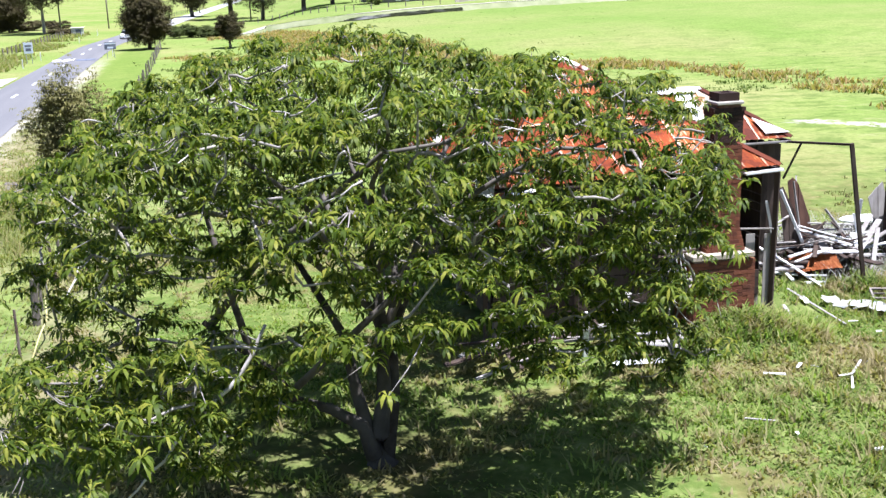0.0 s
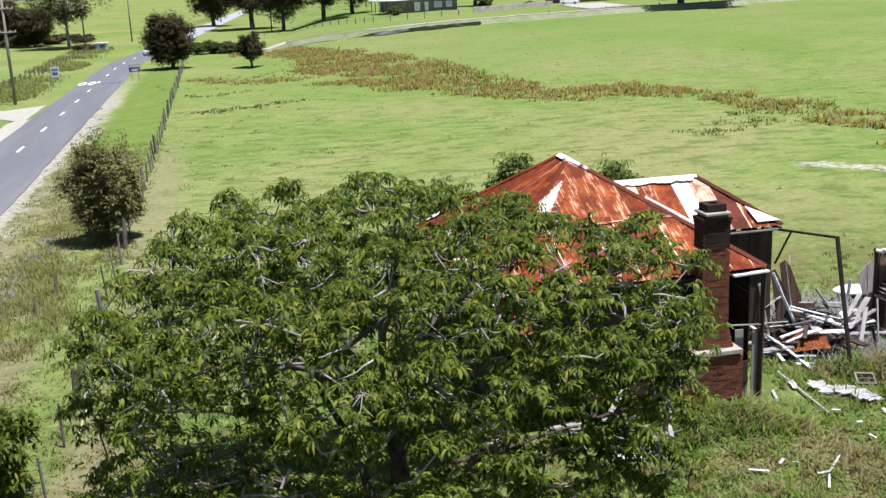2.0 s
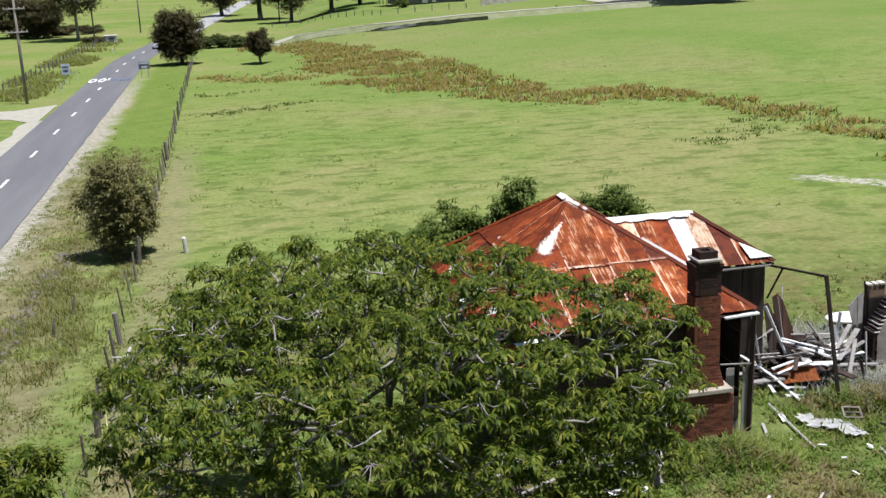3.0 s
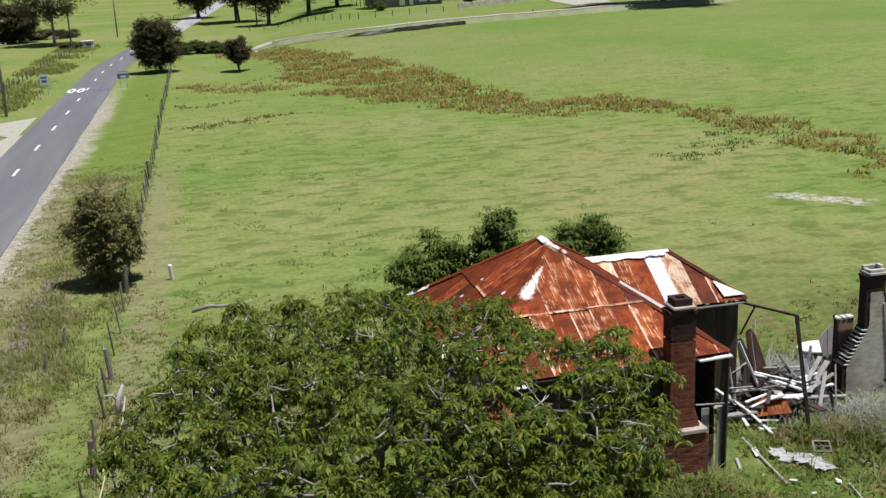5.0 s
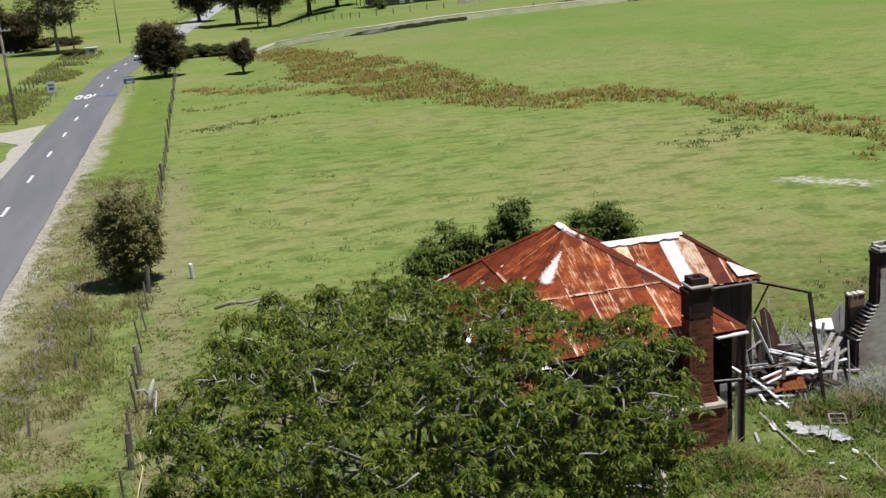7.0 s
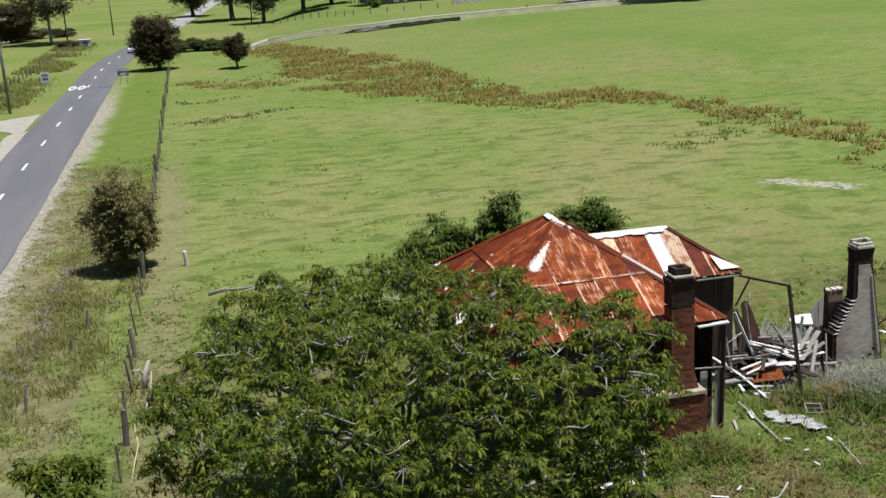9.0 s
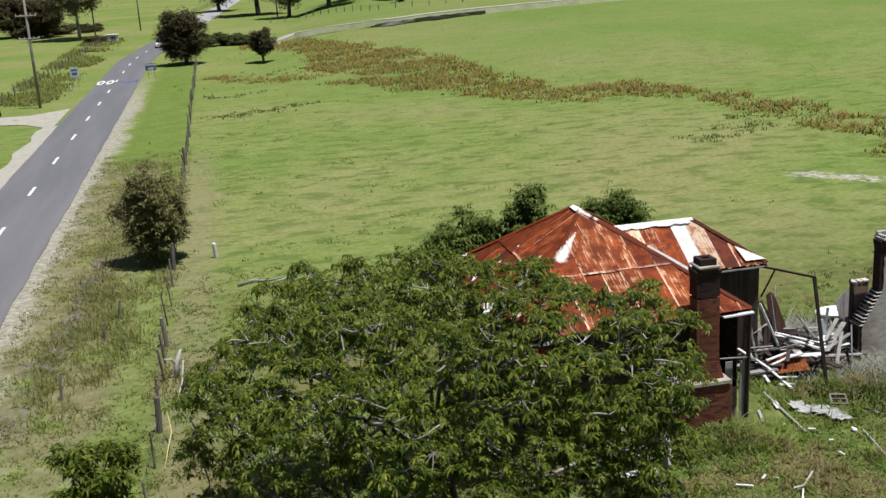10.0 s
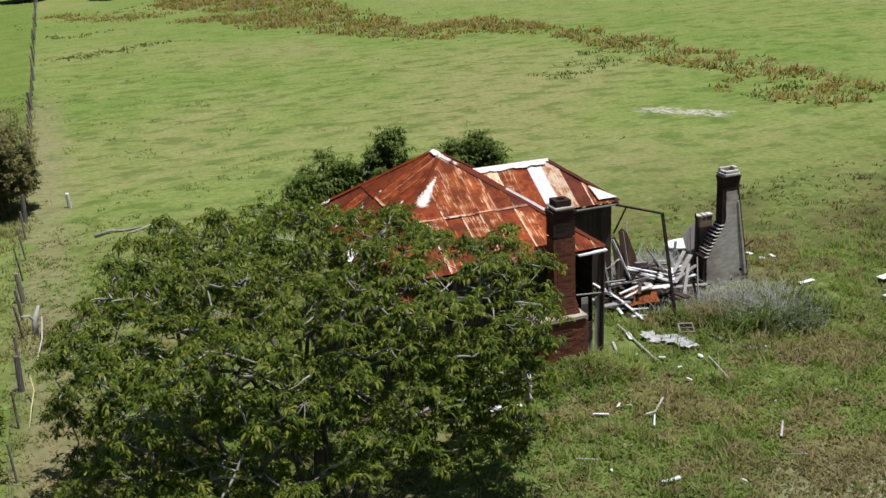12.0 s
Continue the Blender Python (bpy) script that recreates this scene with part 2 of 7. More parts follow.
def rust_material(name, base, light, dark, pale, streak_from, seam=0.75):
    """Rusted corrugated iron: smooth dark rust, streaks of pale zinc down the flutes, thin pale lines at the laps."""
    n = Nodes(name)
    shift = n.object_random()
    off = n.add("ShaderNodeVectorMath")
    off.operation = "ADD"
    n.put(n.pos, off.inputs[0])
    comb = n.add("ShaderNodeCombineXYZ", X=n.math("MULTIPLY", shift, 37.0), Y=n.math("MULTIPLY", shift, 11.0), Z=0.0)
    n.put(comb.outputs[0], off.inputs[1])
    p = off.outputs[0]
    lap = n.tree.nodes.new("ShaderNodeAttribute")
    lap.attribute_name = "lap"
    across = n.add("ShaderNodeSeparateXYZ", Vector=lap.outputs["Vector"])
    u, v = across.outputs[0], across.outputs[1]
    blotch = n.noise(1.1, 4, 0.6, p)
    grain = n.noise(16.0, 4, 0.7, p)
    fine = n.add("ShaderNodeCombineXYZ", X=n.math("MULTIPLY", u, 15.0), Y=n.math("MULTIPLY", v, 4.2), Z=n.math("MULTIPLY", shift, 50.0))
    streak = n.noise(1.0, 3, 0.6, fine.outputs[0])
    broad = n.add("ShaderNodeCombineXYZ", X=n.math("MULTIPLY", u, 1.3), Y=n.math("MULTIPLY", v, 6.0), Z=n.math("MULTIPLY", shift, 90.0))
    zone = n.noise(1.0, 3, 0.6, broad.outputs[0])
    col = n.mix(n.ramp(blotch, [(0.35, 0.0), (0.65, 1.0)]), base, light)
    col = n.mix(n.math("MULTIPLY", n.ramp(zone, [(0.50, 0.0), (0.57, 1.0)]), 0.75), col, dark)
    col = n.mix(n.math("MULTIPLY", n.ramp(grain, [(0.4, 0.0), (0.75, 1.0)]), 0.3), col, tuple(0.55 * c for c in base))
    worn = n.math("ADD", n.math("MULTIPLY", streak, 0.6), n.math("MULTIPLY", n.math("SUBTRACT", 1.0, zone), 0.4))
    col = n.mix(n.math("MULTIPLY", n.ramp(worn, [(streak_from, 0.0), (streak_from + 0.09, 1.0)]), 0.8), col, pale)
    side = n.span(u, 0.9, 0.95, 1.05, 1.09)
    end = n.span(v, 0.90, 0.94, 0.985, 1.0)
    ragged = n.ramp(n.noise(2.6, 4, 0.6, p), [(0.40, 0.0), (0.52, 1.0)])
    rim = n.math("MULTIPLY", n.math("MULTIPLY", n.math("MAXIMUM", side, end), ragged), seam)
    col = n.mix(rim, col, n.mix(0.35, pale, (0.78, 0.70, 0.62)))
    tint = n.ramp(shift, [(0.0, 0.68), (0.5, 0.92), (1.0, 1.15)])
    col = n.mix(1.0, col, tint, "MULTIPLY")
    # white paint left on a few spots of the main roof
    for spot, size in (((23.82, -44.05, 6.02), 0.2), ((24.0, -44.22, 5.93), 0.17), ((24.17, -44.44, 5.82), 0.12), *(((23.30 - 0.8 * u, -44.94 - 0.96 * u, 5.59 - 0.47 * u), 0.04 + 0.17 * u) for u in (0.0, 0.09, 0.18, 0.27, 0.36, 0.45, 0.54, 0.63, 0.72, 0.81, 0.9, 1.0)), ((21.93, -43.3, 4.9), 0.06), ((21.26, -43.34, 4.49), 0.08), ((22.1, -45.1, 5.0), 0.08)):
        gap = n.tree.nodes.new("ShaderNodeVectorMath")
        gap.operation = "DISTANCE"
        n.put(n.pos, gap.inputs[0])
        gap.inputs[1].default_value = spot
        edge = n.math("ADD", n.math("DIVIDE", gap.outputs["Value"], size), n.math("MULTIPLY", n.math("SUBTRACT", n.noise(9.0, 5, 0.7), 0.5), 1.9))
        col = n.mix(n.span(edge, -9.0, -8.0, 0.5, 1.1), col, (0.74, 0.68, 0.61))
    n.bump(grain, 0.35, 0.006)
    return n.done(col, 0.75, 0.0, 0.12)


RUST_RED = rust_material("rusted_iron_red", (0.20, 0.038, 0.012), (0.30, 0.066, 0.016), (0.115, 0.025, 0.012), (0.66, 0.27, 0.09), 0.575, 0.85)
RUST_ORANGE = rust_material("rusted_iron_orange", (0.25, 0.055, 0.014), (0.36, 0.092, 0.022), (0.13, 0.029, 0.012), (0.76, 0.48, 0.31), 0.53, 1.0)
RUST_DARK = rust_material("rusted_iron_dark", (0.12, 0.030, 0.016), (0.165, 0.042, 0.020), (0.08, 0.022, 0.014), (0.42, 0.17, 0.08), 0.68, 0.5)
RUST_SIDE = rust_material("rusted_iron_brown", (0.16, 0.032, 0.010), (0.21, 0.044, 0.012), (0.12, 0.026, 0.010), (0.42, 0.15, 0.05), 0.70, 0.0)
RUST_CREAM = rust_material("flaking_cream_over_rust", (0.62, 0.36, 0.20), (0.74, 0.52, 0.34), (0.36, 0.10, 0.03), (0.84, 0.68, 0.52), 0.47, 0.9)
ZINC = rust_material("weathered_zinc", (0.74, 0.73, 0.71), (0.82, 0.81, 0.79), (0.66, 0.63, 0.60), (0.55, 0.30, 0.17), 0.66, 0.3)


def brick_material(name, a, b, c):
    n = Nodes(name)
    pick = n.math("FRACT", n.math("ADD", n.object_random(), n.island()))
    col = n.ramp(pick, [(0.0, a), (0.5, b), (1.0, c)])
    grain = n.noise(22.0, 4, 0.7)
    soot = n.noise(1.6, 4, 0.6)
    col = n.mix(n.math("MULTIPLY", n.ramp(grain, [(0.4, 0.0), (0.8, 1.0)]), 0.4), col, tuple(0.5 * v for v in a))
    col = n.mix(n.math("MULTIPLY", n.ramp(soot, [(0.5, 0.0), (0.75, 1.0)]), 0.45), col, (0.055, 0.04, 0.034))
    n.bump(grain, 0.4, 0.006)
    return n.done(col, 0.9, 0.0, 0.15)


BRICK = brick_material("old_red_brick", (0.16, 0.060, 0.036), (0.21, 0.080, 0.046), (0.115, 0.046, 0.031))
BRICK_SOOT = brick_material("sooty_brick", (0.04, 0.025, 0.021), (0.058, 0.034, 0.027), (0.032, 0.023, 0.021))
BRICK_BROWN = brick_material("brown_brick", (0.27, 0.19, 0.13), (0.34, 0.25, 0.17), (0.22, 0.15, 0.105))
MORTAR = plain("lime_mortar", (0.10, 0.048, 0.034), (0.15, 0.072, 0.05), 20.0, 0.95)
RENDER_GREY = plain("lime_render", (0.38, 0.355, 0.31), (0.54, 0.51, 0.455), 5.0, 0.95, bump=0.6, stain=(0.20, 0.17, 0.14), stain_amount=0.6)
BAND_CREAM = plain("stained_cream_concrete", (0.36, 0.31, 0.25), (0.52, 0.47, 0.39), 6.0, 0.9, stain=(0.2, 0.14, 0.1), stain_amount=0.6)
OLD_RENDER = plain("crumbling_render", (0.34, 0.31, 0.265), (0.56, 0.52, 0.46), 5.0, 0.95, bump=0.5, stain=(0.17, 0.12, 0.085), stain_amount=0.7, stretch=(0.6, 0.6, 1.6))
BROWN_BOARD = plain("brown_stained_boards", (0.085, 0.04, 0.028), (0.15, 0.075, 0.05), 7.0, 0.85, stain=(0.05, 0.035, 0.03), stain_amount=0.5, vary=0.4, stretch=(1, 1, 0.2))
CONCRETE = plain("pale_concrete", (0.50, 0.47, 0.42), (0.66, 0.63, 0.58), 7.0, 0.9, stain=(0.3, 0.26, 0.22), stain_amount=0.35)
WOOD_GREY = plain("silvered_timber", (0.30, 0.28, 0.26), (0.46, 0.44, 0.42), 9.0, 0.85, stain=(0.16, 0.13, 0.11), stain_amount=0.5, vary=0.35, stretch=(1, 1, 0.2))
WOOD_WHITE = plain("flaking_white_timber", (0.74, 0.74, 0.74), (0.86, 0.86, 0.86), 7.0, 0.75, stain=(0.40, 0.36, 0.32), stain_amount=0.4, vary=0.2)
WOOD_DARK = plain("dark_weathered_boards", (0.045, 0.03, 0.024), (0.085, 0.058, 0.045), 8.0, 0.85, stain=(0.13, 0.11, 0.095), stain_amount=0.4, vary=0.4, stretch=(1, 1, 0.15))
WOOD_POST = plain("weathered_post_timber", (0.17, 0.145, 0.125), (0.30, 0.27, 0.24), 9.0, 0.9, stain=(0.09, 0.075, 0.065), stain_amount=0.5, vary=0.35, stretch=(1, 1, 0.15))
BARK = plain("grey_bark", (0.20, 0.18, 0.16), (0.37, 0.345, 0.32), 6.0, 0.9, bump=0.8, stain=(0.10, 0.085, 0.075), stain_amount=0.7)
# near-black bark: shade under the crown is put into the trunk's colour
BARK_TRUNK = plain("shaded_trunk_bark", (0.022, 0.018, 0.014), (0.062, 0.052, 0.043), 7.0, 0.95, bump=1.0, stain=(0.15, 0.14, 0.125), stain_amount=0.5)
BARK_LIMB = plain("grey_limb_bark", (0.05, 0.043, 0.036), (0.13, 0.115, 0.10), 7.0, 0.9, bump=0.9, stain=(0.24, 0.22, 0.20), stain_amount=0.5)
BARK_DARK = plain("dark_bark", (0.055, 0.043, 0.035), (0.115, 0.092, 0.075), 5.0, 0.95, bump=0.8)
IRON_POST = plain("rusty_steel_post", (0.06, 0.04, 0.034), (0.12, 0.08, 0.062), 12.0, 0.7)
LEAF_TREE = leaf_material("broad_leaves", [(0.030, 0.052, 0.007), (0.081, 0.122, 0.014), (0.152, 0.197, 0.021), (0.31, 0.312, 0.05)], 0.5, 0.38, gloss=0.16)
LEAF_BUSH = leaf_material("dull_bush_leaves", [(0.11, 0.10, 0.038), (0.20, 0.19, 0.072), (0.32, 0.295, 0.12)])
LEAF_DARK = leaf_material("dark_tree_leaves", [(0.06, 0.048, 0.024), (0.10, 0.082, 0.04), (0.125, 0.115, 0.05)])
LEAF_HEDGE = leaf_material("dull_hedge_leaves", [(0.045, 0.062, 0.016), (0.075, 0.098, 0.026), (0.11, 0.13, 0.04)])
WHITE_SHEET = plain("dirty_white_sheet", (0.62, 0.62, 0.61), (0.78, 0.78, 0.77), 4.0, 0.6, stain=(0.35, 0.34, 0.3), stain_amount=0.4)
LEAF_SHRUB = leaf_material("garden_shrub_leaves", [(0.05, 0.085, 0.014), (0.10, 0.145, 0.024), (0.17, 0.20, 0.04)])


# ---- mesh helpers ----
def mesh_object(name, verts, faces, material, parent=None, label="", smooth=False):
    data = bpy.data.meshes.new(name)
    data.from_pydata([tuple(v) for v in verts], [], faces)
    data.materials.append(material)
    if smooth:
        data.polygons.foreach_set("use_smooth", [True] * len(data.polygons))
    ob = new(name, data)
    if parent:
        ob.parent = parent
    if label:
        ob["label"] = label
    return ob


def part(name, bm, material, parent=None, label="", smooth=False):
    """Links a bmesh as one mesh object under a thing."""
    data = bpy.data.meshes.new(name)
    bmesh.ops.recalc_face_normals(bm, faces=bm.faces)
    bm.to_mesh(data)
    bm.free()
    data.materials.append(material)
    if smooth:
        data.polygons.foreach_set("use_smooth", [True] * len(data.polygons))
    ob = new(name, data)
    if parent:
        ob.parent = parent
    if label:
        ob["label"] = label
    return ob


def thing(name, loc, label, category, group="", rz=0.0, rx=0.0, ry=0.0):
    ob = new(name)
    ob.empty_display_size = 0.2
    ob.matrix_world = pose(*loc, rx, ry, rz)
    return tagged(ob, label, category, group)


def box(bm, centre, size, m=None, bevel=0.0):
    """A box with its centre and full size, under the matrix m."""
    place = Matrix.LocRotScale(centre, None, size)
    made = bmesh.ops.create_cube(bm, size=1.0, matrix=(m @ place) if m else place)
    if bevel:
        edges = list({e for v in made["verts"] for e in v.link_edges})
        bmesh.ops.bevel(bm, geom=edges, offset=bevel, segments=1, affect="EDGES")
    return made["verts"]


def beam(bm, a, b, w, d, bevel=0.006):
    """A squared timber from a to b, rough in outline."""
    a, b = Vector(a), Vector(b)
    turn = (b - a).to_track_quat("Z", "X").to_matrix().to_4x4()
    m = Matrix.Translation((a + b) / 2) @ turn
    box(bm, (0, 0, 0), (w, d, (b - a).length), m, bevel)


def tube(bm, points, radii, sides=7):
    """A tapering round limb through the points."""
    rings = []
    points = [Vector(p) for p in points]
    for i, (p, r) in enumerate(zip(points, radii)):
        way = (points[min(i + 1, len(points) - 1)] - points[max(i - 1, 0)]).normalized()
        turn = way.to_track_quat("Z", "X").to_matrix()
        rings.append([bm.verts.new(p + turn @ Vector((r * math.cos(2 * math.pi * k / sides), r * math.sin(2 * math.pi * k / sides), 0))) for k in range(sides)])
    for lo, hi in zip(rings, rings[1:]):
        for k in range(sides):
            bm.faces.new((lo[k], lo[(k + 1) % sides], hi[(k + 1) % sides], hi[k]))
    bm.faces.new(rings[0][::-1])
    bm.faces.new(rings[-1])


def soup(name, verts, faces, material, parent=None, label="", kind=""):
    """A large joined mesh from arrays of vertices and triangles."""
    data = bpy.data.meshes.new(name)
    verts, faces = np.asarray(verts, np.float32), np.asarray(faces, np.int32)
    k = faces.shape[1]
    data.vertices.add(len(verts))
    data.vertices.foreach_set("co", verts.ravel())
    data.loops.add(faces.size)
    data.loops.foreach_set("vertex_index", faces.ravel())
    data.polygons.add(len(faces))
    data.polygons.foreach_set("loop_start", np.arange(0, faces.size, k, dtype=np.int32))
    data.update(calc_edges=True)
    data.materials.append(material)
    ob = new(name, data)
    if parent:
        ob.parent = parent
    if label:
        ob["label"] = label
    if kind:
        ob["kind"] = kind
    return ob


RNG = np.random.default_rng(7)


def blades(points, height, width, count, lean=0.5, spread=0.06, rng=RNG):
    """Tufts of narrow bent blades: vertices and triangles."""
    n = len(points) * count
    base = np.repeat(points, count, 0) + np.c_[rng.normal(0, spread, (n, 2)), np.zeros(n)]
    h = np.repeat(height, count) * rng.uniform(0.5, 1.1, n)
    ang = rng.uniform(0, 2 * np.pi, n)
    out = np.c_[np.cos(ang), np.sin(ang), np.zeros(n)]
    side = np.c_[-np.sin(ang), np.cos(ang), np.zeros(n)] * (np.repeat(width, count) * 0.5)[:, None]
    bend = h * rng.uniform(0.1, lean, n)
    mid = base + out * (bend * 0.35)[:, None] + np.c_[np.zeros((n, 2)), h * 0.6]
    tip = base + out * bend[:, None] + np.c_[np.zeros((n, 2)), h]
    v = np.stack([base - side, base + side, mid + side * 0.7, mid - side * 0.7, tip], 1)
    f = np.array([[0, 1, 2], [0, 2, 3], [3, 2, 4]])
    idx = (np.arange(n)[:, None, None] * 5 + f[None]).reshape(-1, 3)
    return v.reshape(-1, 3), idx


# ---- ground ----
def ground_height(x, y):
    """Gentle unevenness, flat along the road, rising beyond the creek, with grown-over rubble banked against the chimney."""
    away = np.clip((np.abs(x) - 4.0) / 4.0, 0, 1)
    z = 0.05 * np.sin(x * 0.71 + 1.3 * np.sin(y * 0.23)) * np.sin(y * 0.53 + 0.7 * np.sin(x * 0.31)) + 0.03 * np.sin(1.9 * x + 2.3 * y)
    heap = 0.6 * np.exp(-((x - 26.0) / 1.3) ** 2 - ((y + 49.3) / 1.1) ** 2)
    beyond = np.maximum(y - 32.0, 0) * np.maximum(x - 17.0 - 0.12 * np.maximum(y - 60.0, 0), 0)
    return away * z + heap - 0.03 + 3.6 * (1 - np.exp(-beyond / 1600.0))


def spread_axis(lo, hi, step, far):
    fine = np.arange(lo, hi + step / 2, step)
    outer = np.array([1.6 ** k for k in range(1, 24)]) * step * 2
    outer = outer[outer < far]
    return np.concatenate([lo - outer[::-1], fine, hi + outer])


gx, gy = spread_axis(-30, 80, 0.7, 4500), spread_axis(-90, 130, 0.8, 4500)
XX, YY = np.meshgrid(gx, gy)
gv = np.c_[XX.ravel(), YY.ravel(), ground_height(XX, YY).ravel()]
nx, ny = len(gx), len(gy)
ii, jj = np.meshgrid(np.arange(nx - 1), np.arange(ny - 1))
q = (jj * nx + ii).ravel()
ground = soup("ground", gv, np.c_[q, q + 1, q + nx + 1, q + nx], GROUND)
ground.data.polygons.foreach_set("use_smooth", [True] * len(ground.data.polygons))
tagged(ground, "green pasture with dry grass and dusty worn patches", "ground", kind="structure")


# ---- road ----
def road_centre(y):
    """x of the road's centre line at y: straight, then a gentle bend to the right."""
    return 0.0 if y < 92 else 0.085 * (y - 92) ** 2 / 52 if y < 118 else 1.105 + 0.085 * (y - 118)


def strip(name, ys, left, right, z, material, label, category, crown=0.0, kind="structure", cells=6):
    verts, faces = [], []
    for y in ys:
        a, b = left(y), right(y)
        for k in range(cells + 1):
            u = k / cells
            verts.append((a + (b - a) * u, y, z + crown * (1 - (2 * u - 1) ** 2)))
    w = cells + 1
    for i in range(len(ys) - 1):
        for k in range(cells):
            faces.append((i * w + k, i * w + k + 1, (i + 1) * w + k + 1, (i + 1) * w + k))
    ob = mesh_object(name, verts, faces, material)
    return tagged(ob, label, category, kind=kind)


rng_edge = random.Random(3)
EDGE_L = {k: rng_edge.uniform(-0.04, 0.04) for k in range(-400, 1400)}
EDGE_R = {k: rng_edge.uniform(-0.06, 0.06) for k in range(-400, 1400)}
road_ys = [*range(-300, 160, 2)]
far_ys = [*range(158, 900, 8)]
road = strip("road", road_ys, lambda y: road_centre(y) - 2.55 + EDGE_L[y // 2], lambda y: road_centre(y) + 2.95 + EDGE_R[y // 2], 0.012, ASPHALT, "grey two-lane asphalt country road with worn edges", "road", crown=0.06)


strip("road_far", far_ys, lambda y: road_centre(y) - 2.75, lambda y: road_centre(y) + 3.1, 0.008, FAR_SEAL, "pale continuation of the country road, sky glare in its colour", "road", crown=0.06)


def road_dash(y, length=3.0, width=0.22):
    h = 0.084
    vs = [(road_centre(yy) - 0.1 + sx * width / 2, yy, h) for yy, sx in ((y - length / 2, -1), (y - length / 2, 1), (y + length / 2, 1), (y + length / 2, -1))]
    lo = [(x, yy, h - 0.012) for x, yy, _ in vs]
    faces = [(0, 1, 2, 3), (4, 5, 1, 0), (5, 6, 2, 1), (6, 7, 3, 2), (7, 4, 0, 3)]
    return mesh_object("lane_dash", vs + lo, faces, ROAD_PAINT, road, "white painted centre line dash")


for k in range(-12, 13):
    road_dash(12.0 * k)


# ---- the ruined house: roof ----
house = thing("ruined_farmhouse", (23.8, -44.5, 0.0), "abandoned timber farmhouse with rusted hipped iron roof, partly collapsed", "house")
HOUSE_AT = Vector((23.8, -44.5, 0.0))


def at_house(p):
    return Vector(p) - HOUSE_AT


def roof_face(parent, corners, seed, choose, course=1.95, width=0.58, lift=0.0):
    """Corrugated sheets in courses on one plane; the first two corners are its eave."""
    pts = [Vector(c) for c in corners]
    u = (pts[1] - pts[0]).normalized()
    nrm = None
    for p in pts[2:]:
        nrm = u.cross(p - pts[0]).normalized()
        break
    v = nrm.cross(u)
    flat = [((p - pts[0]).dot(u), (p - pts[0]).dot(v)) for p in pts]
    rnd = random.Random(seed)

    def span(s):
        hits = []
        for (a0, b0), (a1, b1) in zip(flat, flat[1:] + flat[:1]):
            if min(a0, a1) - 1e-9 <= s <= max(a0, a1) + 1e-9 and abs(a1 - a0) > 1e-9:
                hits.append(b0 + (b1 - b0) * (s - a0) / (a1 - a0))
        return (min(hits), max(hits)) if len(hits) > 1 else None

    long, high = flat[1][0], max(b for _, b in flat)
    rows = max(1, round(high / course))
    rise = [0.0] + [high * (k + 1) / rows for k in range(rows)]
    if rows == 2:
        rise[1] = high * 0.45
    for r in range(rows):
        for c in range(int(long / width) + 1):
            s0, s1 = c * width - 0.02, min((c + 1) * width + 0.02, long)
            sag, tilt, slip = rnd.uniform(-0.012, 0.012), rnd.uniform(-0.010, 0.010), rnd.uniform(-0.03, 0.03)
            verts, faces, laps = [], [], []
            steps = 32
            last = None
            for k in range(steps + 1):
                s = s0 + (s1 - s0) * k / steps
                got = span(min(max(s, 0.001), long - 0.001))
                lo = max(got[0], rise[r] - 0.08 + slip) if got else 0
                hi = min(got[1], rise[r + 1] + 0.02) if got else 0
                if not got or hi - lo < 0.02:
                    last = None
                    continue
                wave = 0.004 * math.cos(2 * math.pi * s / 0.076 * 0.5)
                row = []
                for b in (lo, (lo + hi) / 2, hi):
                    h = wave + lift + 0.02 * (r + 1) + sag + tilt * (s - s0) / width - 0.018 * (b - lo) / max(hi - lo, 0.1)
                    row.append(len(verts))
                    verts.append(pts[0] + u * s + v * b + nrm * h)
                    laps.append((1 + (s - s0) / (width + 0.04), 1 + (b - rise[r]) / (rise[r + 1] - rise[r]), 0))
                if last:
                    faces += [(last[0], row[0], row[1], last[1]), (last[1], row[1], row[2], last[2])]
                last = row
            if faces:
                mat = choose(c, r, rnd, (s0 + s1) / 2 / long)
                sheet = mesh_object("roof_sheet", [at_house(p) for p in verts], faces, mat, parent, smooth=True)
                sheet.data.attributes.new("lap", "FLOAT_VECTOR", "POINT").data.foreach_set("vector", np.array(laps, np.float32).ravel())


def rust_mix(c, r, rnd, f):
    return rnd.choices([RUST_RED, RUST_ORANGE, RUST_DARK], [7, 7, 3])[0]


def rust_dull(c, r, rnd, f):
    return rnd.choices([RUST_SIDE, RUST_DARK, RUST_RED], [8, 2, 2])[0]


def rust_wing(c, r, rnd, f):
    return {1: RUST_CREAM, 2: RUST_CREAM, 3: RUST_ORANGE, 4: RUST_RED, 5: ZINC, 6: RUST_CREAM, 7: RUST_DARK, 8: RUST_ORANGE, 9: RUST_DARK}.get(c, RUST_RED)


